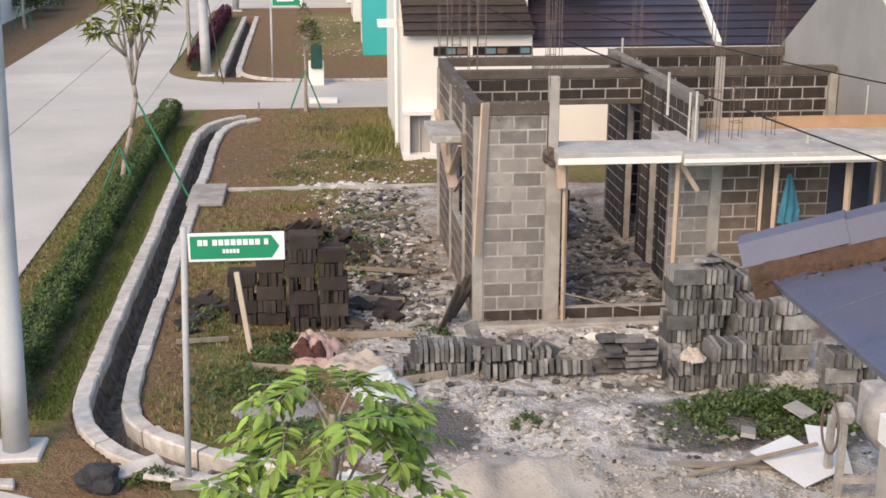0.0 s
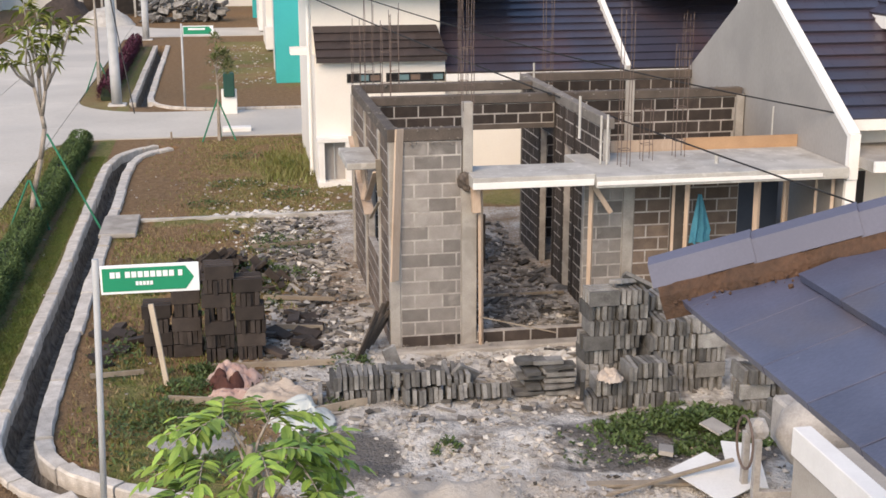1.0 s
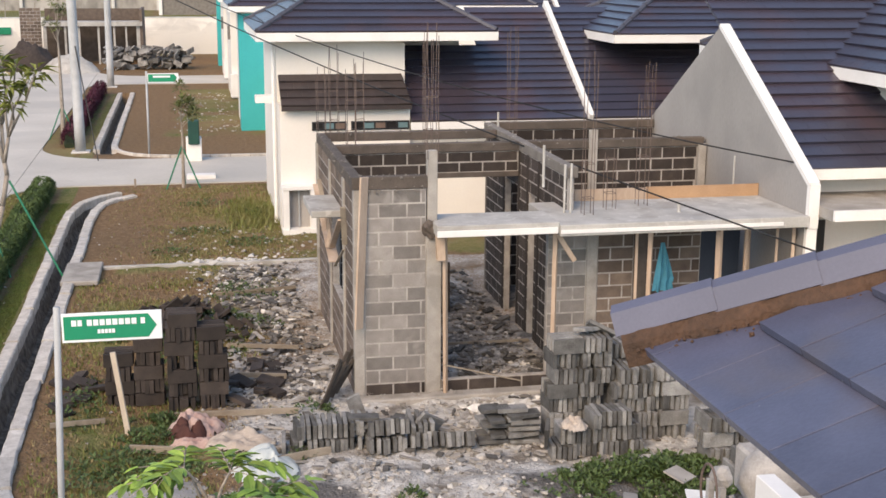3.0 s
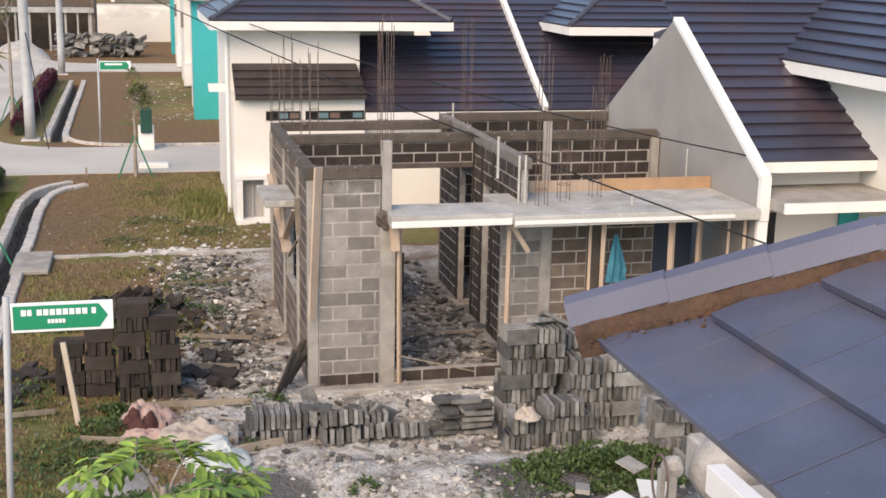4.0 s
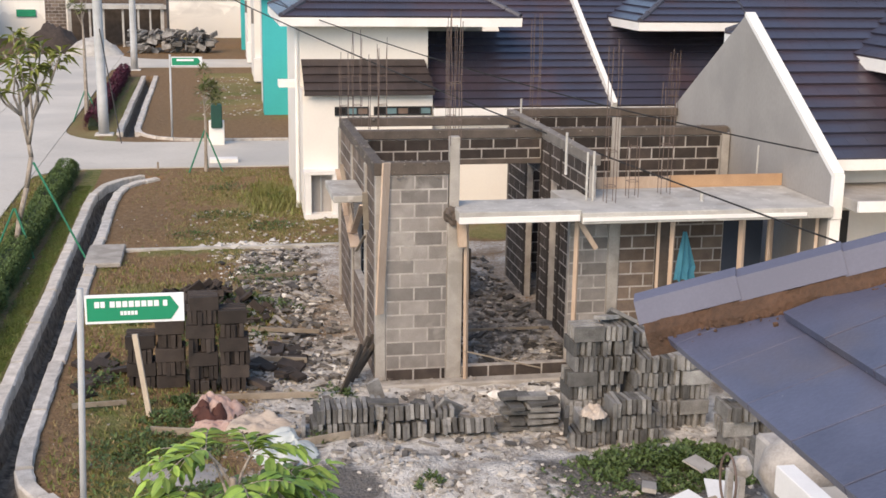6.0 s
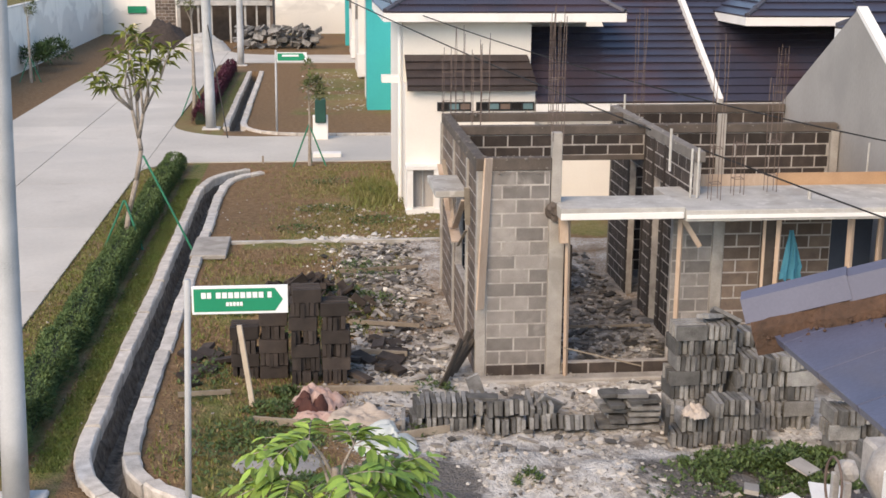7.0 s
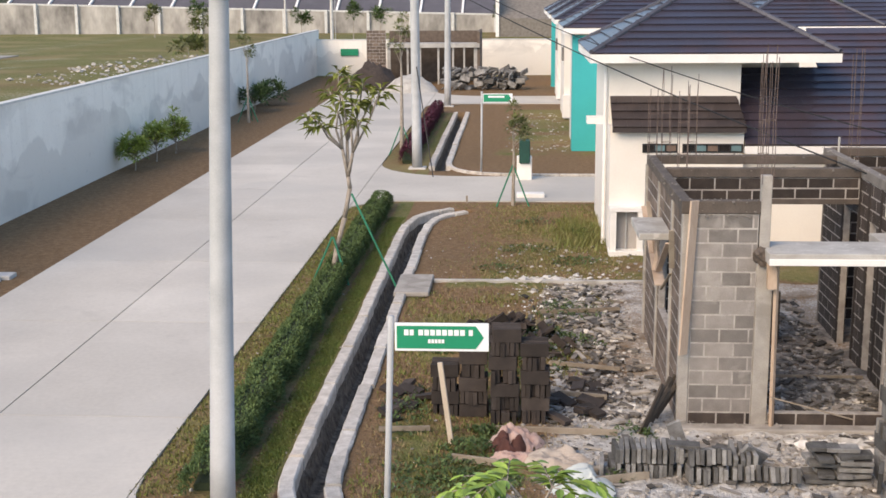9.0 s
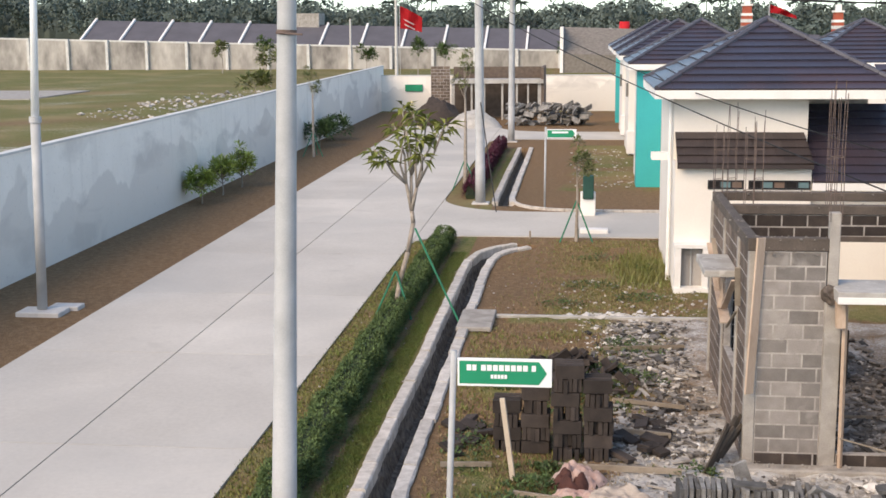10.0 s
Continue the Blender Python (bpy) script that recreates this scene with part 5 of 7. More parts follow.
for k, (a, b, n, mt, sp, dr) in enumerate((
        ((2.2, 16.78, 3.15), (3.2, 16.78, 3.15), 90, M_CONC_MID, (0.085, 0.02), 0.0),
        ((2.25, 16.9, 3.13), (2.25, 21.4, 3.13), 260, M_CONC_MID, (0.085, 0.02), 0.05),
        ((2.4, 20.05, 3.12), (5.3, 20.05, 3.12), 200, M_CONC_MID, (0.09, 0.02), 0.06),
        ((2.4, 21.57, 3.12), (5.3, 21.57, 3.12), 140, M_CONC_MID, (0.09, 0.02), 0.0),
        ((5.45, 17.2, 3.13), (5.45, 22.7, 3.13), 260, M_CONC, (0.085, 0.02), 0.08),
        ((5.6, 20.1, 3.12), (8.7, 20.1, 3.12), 200, M_CONC_MID, (0.09, 0.02), 0.06),
        ((3.45, 16.56, 2.47), (8.75, 16.5, 2.47), 170, M_CONC, (0.05, 0.012), 0.10),
        ((2.35, 16.70, 2.98), (3.2, 16.70, 2.98), 60, M_CONC_MID, (0.012, 0.05), 0.0),
        ((2.2, 16.6, 0.1), (3.4, 16.6, 0.02), 120, M_CONC, (0.08, 0.03), 0.0),
        ((3.4, 16.6, 0.05), (5.6, 16.6, 0.02), 160, M_CONC, (0.10, 0.03), 0.0))):
    crust("mortar_crust", a, b, n // 2, 200 + k, mt, sp, dr, 0.034)

# ---------------- block stacks ----------------
def loose_block(material, half=0.0255):
    bm = bmesh.new()
    box(bm, -0.195, 0.195, -half, half, -0.095, 0.095)
    bevelled(bm, 0.0035)
    return mesh_of("block", bm, material)


B_DARK, B_PALE = loose_block(M_BLOCK_DARK, 0.0305), loose_block(M_BLOCK_PALE)


def edge_row(label, me, x0, x1, y, z, seed, lean=6, group="block rows"):
    """Blocks standing on edge side by side like books."""
    rnd = random.Random(seed)
    st = thing("block_row", label, "block row", group)
    x = x0
    tilt = rnd.uniform(-lean, lean)
    while x < x1:
        if rnd.random() < 0.16:
            tilt = rnd.uniform(-lean, lean)
        placed("block", me, st, pose(x, y + 0.05 * math.sin(x * 3.1) + rnd.uniform(-0.02, 0.02), z + 0.1 + rnd.uniform(-0.01, 0.012), 0, tilt + rnd.uniform(-2, 2), 90 + rnd.uniform(-5, 5)))
        x += 0.062 + (rnd.uniform(0.02, 0.07) if rnd.random() < 0.12 else rnd.uniform(0, 0.008))
    return st


edge_row("row of pale concrete blocks standing on edge in rubble", B_PALE, 1.05, 2.05, 14.95, 0.0, 3, 4)
edge_row("row of pale concrete blocks on edge over another row", B_PALE, 1.22, 2.05, 14.98, 0.2, 4, 4)
edge_row("row of tumbled pale concrete blocks standing on edge", B_PALE, 2.1, 3.42, 14.72, 0.0, 5, 24)
edge_row("short row of leaning pale concrete blocks on top", B_PALE, 2.12, 2.95, 14.78, 0.19, 6, 28)
LB = "loose blocks"


def loose(me, label, *m):
    ob = new("concrete_block", me)
    ob.matrix_world = pose(*m)
    return tagged(ob, label, "block", LB)


for m in ((2.05, 14.9, 0.3, 90, 0, 5), (2.06, 14.92, 0.39, 90, 0, -6), (2.9, 14.85, 0.3, 25, 30, 30), (2.1, 15.9, 0.16, 5, 70, 20), (2.4, 15.5, 0.1, 80, 10, 40), (2.75, 15.6, 0.08, 85, 5, -20), (4.22, 14.05, 0.35, 5, 58, 75), (1.6, 15.6, 0.06, 88, 3, 15)):
    loose(B_PALE, "single pale concrete block tumbled on the rubble", *m)
# flat slabs piled beside the big stack
fs = thing("block_stack", "low pile of flat-laid grey concrete blocks", "block stack", "block stacks")
rnd = random.Random(31)
for k in range(5):
    for i in range(3 if k < 4 else 2):
        placed("block", B_PALE, fs, pose(3.72 + 0.24 * (i % 2) + rnd.uniform(-0.03, 0.03), 14.72 + 0.22 * (i // 2) + rnd.uniform(-0.03, 0.03), 0.06 + 0.1 * k, 90, 0, rnd.uniform(-9, 9) + (90 if k % 2 else 0)))
        placed("block", B_PALE, fs, pose(4.08 + rnd.uniform(-0.03, 0.03), 14.66 + 0.2 * (i // 2) + rnd.uniform(-0.03, 0.03), 0.06 + 0.085 * k, 90, 0, rnd.uniform(-9, 9)))


def coursed(label, me, y, courses, seed, group="block stacks"):
    """Rough courses of blocks: each a list of stretches, "e" showing block ends side by side, "l" long faces two or three deep."""
    rnd = random.Random(seed)
    st = thing("block_stack", label, "block stack", group)
    for k, stretches in enumerate(courses):
        z = 0.1 + 0.196 * k
        back = rnd.uniform(-0.03, 0.03)
        for x0, x1, way in stretches:
            if way == "l":
                for i in range(4):
                    placed("block", me, st, pose(0.5 * (x0 + x1) + rnd.uniform(-0.012, 0.012), y - 0.16 + 0.1 * i + back, z, rnd.uniform(-2, 2), 0, rnd.uniform(-3, 3)))
                continue
            x, tilt = x0 + 0.03, rnd.uniform(-3, 3)
            while x < x1 - 0.01:
                if rnd.random() < 0.12:
                    tilt = rnd.uniform(-5, 5)
                push = rnd.choice((0, 0, 0, 0, 0.015, -0.02, 0.05))
                placed("block", me, st, pose(x, y + back + push + rnd.uniform(-0.012, 0.012), z + rnd.uniform(-0.008, 0.008), rnd.uniform(-2, 2), tilt + rnd.uniform(-1, 1), 90 + rnd.uniform(-3, 3)))
                x += 0.063 + (0.03 if rnd.random() < 0.05 else rnd.uniform(0, 0.005))
    return st


coursed("tall stack of pale concrete blocks against the pillar", B_PALE, 14.78,
        [[(4.4, 5.2, "e")], [(4.4, 5.2, "e")], [(4.4, 5.15, "e")], [(4.38, 4.77, "l"), (4.8, 5.15, "e")], [(4.45, 5.25, "e")], [(4.43, 5.28, "e")], [(4.46, 4.85, "l"), (4.87, 5.22, "e")]], 41)
coursed("long stack of pale concrete blocks in rough courses", B_PALE, 14.62,
        [[(5.2, 6.25, "e")], [(5.2, 5.8, "e"), (5.83, 6.22, "l")], [(5.2, 6.28, "e")], [(5.2, 5.82, "e"), (5.85, 6.24, "l")], [(5.3, 6.1, "e")]], 42)
coursed("row of pale concrete blocks behind the long stack", B_PALE, 15.05,
        [[(5.25, 6.3, "e")], [(5.25, 6.3, "e")], [(5.25, 6.2, "e")], [(5.25, 6.2, "e")], [(5.25, 6.15, "e")], [(5.22, 5.75, "e")]], 47)
coursed("low stack of pale concrete blocks at the pile front", B_PALE, 14.2,
        [[(4.28, 5.5, "e")], [(4.4, 5.45, "e")], [(4.78, 5.3, "e")]], 44)
coursed("stack of pale concrete blocks beside the weeds", B_PALE, 13.75,
        [[(6.15, 6.6, "e")], [(6.1, 6.49, "l"), (6.52, 6.85, "e")], [(6.12, 6.6, "e")]], 45)
coursed("low stack of pale concrete blocks near the mixer", B_PALE, 13.0, [[(6.2, 6.75, "e")], [(6.25, 6.6, "e")]], 46)
for m in ((6.35, 13.78, 0.68, 86, 12, 20), (4.95, 14.8, 1.44, 80, 8, 35), (5.15, 14.85, 1.42, 60, 25, -15)):
    loose(B_PALE, "single pale concrete block tumbled on a stack", *m)

DARK_STACKS = (
    ("tall stack of dark sooty concrete blocks", 16.85, [[(-0.37, 0.02, "e"), (0.05, 0.42, "e")], [(-0.37, 0.02, "e"), (0.04, 0.43, "l")], [(-0.38, 0.01, "l"), (0.05, 0.42, "e")], [(-0.37, 0.02, "e"), (0.04, 0.43, "l")], [(-0.4, -0.01, "l"), (0.06, 0.42, "e")], [(-0.38, 0.0, "e"), (0.02, 0.41, "l")], [(-0.36, 0.03, "l")]], 1),
    ("stack of dark sooty concrete blocks beside a taller one", 17.1, [[(-1.2, -0.84, "e"), (-0.82, -0.43, "l")], [(-1.22, -0.84, "l"), (-0.82, -0.44, "e")], [(-1.2, -0.84, "e"), (-0.82, -0.43, "l")], [(-1.22, -0.84, "l"), (-0.8, -0.44, "e")], [(-0.83, -0.44, "l")]], 2))
for lab, y, courses, sd in DARK_STACKS:
    coursed(lab, B_DARK, y, courses, sd)

# dark broken blocks heaped behind the dark stack
rnd = random.Random(9)
hp = thing("rubble_heap", "heap of broken dark concrete blocks overgrown with weeds", "rubble heap")
for i in range(80):
    a, q = rnd.uniform(0, 6.28), rnd.random() ** 0.6
    x, y = -0.2 + 1.1 * q * math.cos(a), 20.1 + 0.9 * q * math.sin(a)
    placed("block", B_DARK, hp, pose(x, y, height(x, y) + 0.05 + 0.3 * (1 - q) * rnd.uniform(0.4, 1.0), rnd.uniform(0, 90), rnd.uniform(-40, 40), rnd.uniform(0, 180)) @ Matrix.Scale(rnd.uniform(0.45, 0.85), 4))
for i in range(12):
    x, y = rnd.uniform(0.45, 1.2), rnd.uniform(16.6, 18.6)
    placed("block", B_DARK, hp, pose(x, y, 0.07, 90 + rnd.uniform(-12, 12), rnd.uniform(-12, 12), rnd.uniform(0, 180)))
for i in range(7):
    x, y = rnd.uniform(-1.9, -1.35), rnd.uniform(16.7, 18.2)
    placed("block", B_DARK, hp, pose(x, y, 0.07, 90 + rnd.uniform(-15, 15), rnd.uniform(-15, 15), rnd.uniform(0, 180)))

# ---------------- mixer corner ----------------
def tube(bm, pts, r, sides):
    """One bent tube through the points."""
    rings = []
    for i, p in enumerate(pts):
        d = (pts[min(i + 1, len(pts) - 1)] - pts[max(i - 1, 0)]).normalized()
        s = d.cross(Vector((0.3, 0.2, 1))).normalized()
        u = s.cross(d)
        rings.append([bm.verts.new(p + (s * math.cos(2 * math.pi * k / sides) + u * math.sin(2 * math.pi * k / sides)) * r) for k in range(sides)])
    for r0, r1 in zip(rings, rings[1:]):
        for k in range(sides):
            bm.faces.new((r0[k], r0[(k + 1) % sides], r1[(k + 1) % sides], r1[k]))


M_DRUM = mat("cement_crusted_steel", (0.46, 0.43, 0.40), (0.30, 0.28, 0.26), 0.9, 5, 40, 0.5)
mx = thing("concrete_mixer", "cement-crusted concrete mixer with tilted drum on legs", "concrete mixer")
bm = bmesh.new()
prof = [(0.0, 0.18), (0.05, 0.22), (0.22, 0.36), (0.52, 0.38), (0.78, 0.26), (0.82, 0.27)]
rings = [[bm.verts.new((r * math.cos(2 * math.pi * i / 24), r * math.sin(2 * math.pi * i / 24), s)) for i in range(24)] for s, r in prof]
for r0, r1 in zip(rings, rings[1:]):
    for i in range(24):
        bm.faces.new((r0[i], r0[(i + 1) % 24], r1[(i + 1) % 24], r1[i]))
bm.faces.new(rings[0][::-1])
for v in bm.verts:
    v.co = Matrix.Translation((5.55, 11.25, 0.62)) @ Matrix.Rotation(radians(62), 4, "Y") @ v.co
part("drum", bm, M_DRUM, mx, smooth=True)
for a, b in (((5.2, 11.1, 0), (5.2, 11.1, 0.82)), ((5.95, 11.0, 0), (5.95, 11.0, 0.6)), ((5.3, 11.6, 0), (5.3, 11.6, 0.7)), ((5.2, 11.1, 0.22), (6.0, 11.0, 0.22))):
    bm = beam_between(a, b, 0.07, 0.07)
    part("leg", bm, M_DRUM, mx)
bm = bmesh.new()
tube(bm, [Vector((5.08, 11.15 + 0.20 * math.cos(2 * math.pi * i / 24), 0.78 + 0.28 * math.sin(2 * math.pi * i / 24))) for i in range(25)], 0.014, 6)
part("handwheel", bm, M_REBAR, mx)
bm = bmesh.new()
bmesh.ops.create_icosphere(bm, subdivisions=2, radius=0.12)
for v in bm.verts:
    v.co = v.co * (1 + 0.3 * noise.noise(v.co * 11)) + Vector((5.24, 11.2, 0.9))
part("gearbox", bm, M_DRUM, mx)
block_box("tray", mx, (5.6, 6.1, 11.3, 11.7, 0.55, 1.05), M_DRUM, bevel=0.03)
M_BOARD = mat("white_board", (0.72, 0.73, 0.73), (0.6, 0.61, 0.61), 0.6, 2, 30, 0.1)
for dims, m, lab in (((-0.3, 0.3, -0.38, 0.38, 0, 0.012), pose(5.02, 11.75, 0.12, 8, -4, 28), "white board sheet lying beside the mixer"), ((-0.2, 0.2, -0.4, 0.4, 0, 0.012), pose(5.45, 11.95, 0.14, 12, 5, -12), "white board sheet leaning by the mixer"), ((-0.16, 0.16, -0.14, 0.14, 0, 0.02), pose(5.52, 12.95, 0.16, 15, 5, 40), "grey-green offcut sheet in the weeds"), ((-0.2, 0.2, -0.08, 0.08, 0, 0.05), pose(4.75, 12.5, 0.1, 5, 12, 70), "grey concrete offcut in the weeds")):
    bm = bmesh.new()
    box(bm, *dims)
    ob = tagged(part("board", bm, M_BOARD if "white" in lab else M_CONC), lab, "board")
    ob.matrix_world = m
timber((3.75, 11.62, 0.07), (5.28, 11.85, 0.26), 0.036, 0.042, "long weathered timber propped beside the mixer", "timber", name="timber", material=M_WOOD_GREY)
timber((3.68, 11.98, 0.04), (5.15, 11.75, 0.05), 0.035, 0.11, "weathered timber lying on the gravel", "timber", name="timber", material=M_WOOD_GREY)
bm = bmesh.new()
bmesh.ops.create_icosphere(bm, subdivisions=3, radius=0.2)
for v in bm.verts:
    v.co = Vector((v.co.x * 1.2, v.co.y, v.co.z * 0.8)) * (1 + 0.55 * noise.noise(v.co * 7)) + Vector((-2.26, 12.1, 0.1))
tagged(part("rock", bm, mat("dark_basalt", (0.055, 0.055, 0.058), (0.03, 0.03, 0.032), 0.9, 9, 40, 0.9)), "dark boulder beside the end of the drain", "rock")

for w, d, m, lab in ((0.26, 0.12, pose(-1.92, 12.42, 0.06, 6, -5, 25), "broken pale kerb slab at the end of the drain"), (0.2, 0.13, pose(-1.62, 12.22, 0.05, -5, 6, -15), "small broken concrete slab beside the drain"), (0.18, 0.1, pose(-1.05, 12.05, 0.05, 4, 5, 40), "small broken concrete slab at the sign post"), (0.1, 0.08, pose(-3.25, 12.2, 0.05, 5, 5, 10), "pale stone on the bare soil")):
    bm = bmesh.new()
    box(bm, -w, w, -d, d, -0.04, 0.03)
    bevelled(bm, 0.02)
    for v in bm.verts:
        v.co += 0.03 * noise.noise_vector(v.co * 6 + Vector((w * 40, 0, 0)))
    ob = tagged(part("concrete_slab", bm, M_CURB), lab, "slab", "broken slabs")
    ob.matrix_world = m

# ---------------- trees ----------------
def limb(bm, pts, r0, r1, sides=7):
    for i in range(len(pts) - 1):
        bar(bm, pts[i], pts[i + 1], lerp(r0, r1, i / (len(pts) - 1)), sides, lerp(r0, r1, (i + 1) / (len(pts) - 1)))


def frangipani():
    rnd = random.Random(12)
    t = thing("tree", "young frangipani tree with drooping leaves, staked in the verge", "tree")
    bm = bmesh.new()
    Y = 25.2
    trunk = [Vector(p) for p in ((-3.86, Y, 0), (-3.74, Y, 0.7), (-3.56, Y, 1.35), (-3.44, Y, 1.95), (-3.47, Y, 2.2))]
    limb(bm, trunk, 0.055, 0.045)
    tips = []
    for mid, ends in (((-3.58, Y + 0.05, 2.75), ((-3.66, Y + 0.1, 3.5), (-4.0, Y - 0.2, 3.3), (-3.85, Y + 0.3, 3.9), (-4.25, Y + 0.1, 3.45))),
                      ((-3.35, Y - 0.1, 2.7), ((-3.3, Y - 0.15, 3.7), (-2.95, Y + 0.2, 3.75), (-3.2, Y - 0.4, 3.4), (-2.75, Y - 0.1, 4.0))),
                      ((-3.5, Y + 0.2, 2.9), ((-3.45, Y + 0.3, 4.15), (-3.2, Y + 0.5, 4.05), (-3.7, Y + 0.5, 4.3), (-3.55, Y - 0.1, 3.85)))):
        limb(bm, [trunk[-1], Vector(mid)], 0.042, 0.034)
        for e in ends:
            e = Vector(e)
            m2 = Vector(mid).lerp(e, 0.5) + rand_dir(rnd, -0.3, 0.3) * 0.09
            limb(bm, [Vector(mid), m2, e], 0.028, 0.016, 6)
            tips.append(e)
    part("trunk", bm, M_BARK, t, smooth=True)
    verts, faces = [], []
    fl, ff = [], []
    for e in tips:
        for i in range(17):
            d = rand_dir(rnd, -0.45, 0.75)
            leaf(verts, faces, e + d * 0.05 - Vector((0, 0, rnd.uniform(0, 0.12))), d, Vector((0, 0, 1)), rnd.uniform(0.24, 0.40), 0.09, 0.4)
    for e in tips[::4]:
        for i in range(10):
            leaf(fl, ff, e + Vector((rnd.uniform(-0.08, 0.08), rnd.uniform(-0.08, 0.08), 0.16 + rnd.uniform(0, 0.08))), rand_dir(rnd, 0, 1), Vector((0, 0, 1)), 0.07, 0.05)
    leaves_object("crown", verts, faces, L_TREE, t, kind="stuff")
    leaves_object("blossom", fl, ff, M_PETAL, t, "cream blossom", "stuff")
    for a, b in (((-3.40, 25.15, 1.85), (-2.45, 24.6, 0.02)), ((-3.82, 25.15, 0.95), (-4.22, 25.1, 0.05)), ((-3.80, 25.15, 0.95), (-3.46, 24.85, 0.0))):
        bm = bmesh.new()
        bar(bm, a, b, 0.022, 7)
        part("stake", bm, M_GREEN_POLE, t, "green painted stake")
    return t


frangipani()


def leaflet(verts, faces, p, d, up, ln, w, cup):
    """A broad oval leaflet, folded along its rib and curled at the tip."""
    d = d.normalized()
    s = d.cross(up).normalized()
    n = s.cross(d)
    i = len(verts)
    verts += [p, p + d * ln * 0.5 - n * ln * 0.06, p + d * ln - n * ln * 0.22]
    for sg in (1, -1):
        verts += [p + d * ln * 0.22 + s * sg * w * 0.40 + n * cup * w, p + d * ln * 0.55 + s * sg * w * 0.5 + n * (cup * w - ln * 0.06), p + d * ln * 0.84 + s * sg * w * 0.30 + n * (cup * w * 0.5 - ln * 0.14)]
    for o, flip in ((3, False), (6, True)):
        for f in ((0, o, 1), (o, o + 1, 1), (1, o + 1, o + 2), (1, o + 2, 2)):
            f = tuple(i + (k if k < 3 else k) for k in f)
            faces.append(f[::-1] if flip else f)


def near_tree():
    rnd = random.Random(33)
    t = thing("tree", "leafy young tree with bright green feathered leaves", "tree")
    bm = bmesh.new()
    limb(bm, [Vector((0.02, 6.25, 0)), Vector((0.0, 6.28, 1.2)), Vector((0.05, 6.3, 2.4)), Vector((0.07, 6.3, 3.25))], 0.05, 0.02)
    verts, faces = [], []
    for i in range(18):
        a = 2.4 * i + rnd.uniform(-0.5, 0.5)
        z0 = lerp(2.4, 3.3, i / 17)
        start = Vector((0.07, 6.3, z0 - 0.12))
        reach = lerp(0.52, 0.16, smoothstep(2.6, 3.3, z0)) * rnd.uniform(0.65, 1.05)
        tip = start + Vector((math.cos(a) * reach, math.sin(a) * reach, 0.16 + rnd.uniform(0.0, 0.16)))
        limb(bm, [start, start.lerp(tip, 0.5) + Vector((0, 0, 0.03)), tip], 0.012, 0.006, 5)
        for q in range(rnd.randint(5, 8)):
            b = a + rnd.uniform(-1.3, 1.3)
            rise = rnd.uniform(-0.05, 0.7)
            d = Vector((math.cos(b), math.sin(b), rise)).normalized()
            ln, sag = rnd.uniform(0.22, 0.38), rnd.uniform(0.08, 0.2)
            pairs = rnd.randint(4, 6)
            prev = tip
            for k in range(1, pairs + 1):
                f = k / pairs
                p = tip + d * ln * f - Vector((0, 0, sag * f * f))
                bar(bm, prev, p, 0.003, 4)
                g = (p - prev).normalized()
                s = g.cross(Vector((0, 0, 1))).normalized()
                prev = p
                size = rnd.uniform(0.075, 0.125) * (0.75 + 0.5 * math.sin(math.pi * min(0.9, f)))
                for sg in (-1, 1):
                    if rnd.random() < 0.06:
                        continue
                    leaflet(verts, faces, p, s * sg + g * rnd.uniform(0.35, 0.8) + Vector((0, 0, rnd.uniform(-0.35, 0.25))), Vector((rnd.uniform(-0.3, 0.3), rnd.uniform(-0.3, 0.3), 1)), size, size * rnd.uniform(0.36, 0.46), rnd.uniform(0.05, 0.2))
            leaflet(verts, faces, prev, g, Vector((0, 0, 1)), 0.12, 0.055, 0.1)
    part("trunk", bm, M_BARK, t, smooth=True)
    leaves_object("crown", verts, faces, L_NEAR, t, kind="stuff")


near_tree()


def shrub(x, y, r, hgt, material, seed, count, size, label, trunk=0.25, category="shrub", group=""):
    """A clumpy crown of leaves with gaps on a short stem."""
    rnd = random.Random(seed)
    t = thing(category if category != "shrub" else "shrub", label, category, group)
    bm = bmesh.new()
    verts, faces = [], []
    limb(bm, [Vector((x, y, -0.05)), Vector((x + 0.02, y, trunk)), Vector((x, y, hgt * 0.7))], 0.02 + 0.012 * hgt, 0.012)
    for c in range(max(5, count // 60)):
        d = rand_dir(rnd, -0.5, 1)
        ctr = Vector((x, y, trunk + (hgt - trunk) * 0.5)) + Vector((d.x * r * 0.8, d.y * r * 0.8, d.z * (hgt - trunk) * 0.42)) * rnd.uniform(0.5, 1)
        limb(bm, [Vector((x, y, lerp(trunk, ctr.z, 0.5))), ctr], 0.012, 0.005, 5)
        for i in range(60):
            e = rand_dir(rnd, -0.7, 1)
            leaf(verts, faces, ctr + e * r * 0.38 * rnd.random() ** 0.5, e + Vector((0, 0, 0.2)), Vector((0, 0, 1)), size * rnd.uniform(0.7, 1.3), size * 0.45)
    part("stem", bm, M_BARK, t)
    leaves_object("crown", verts, faces, material, t, kind="stuff")
    return t


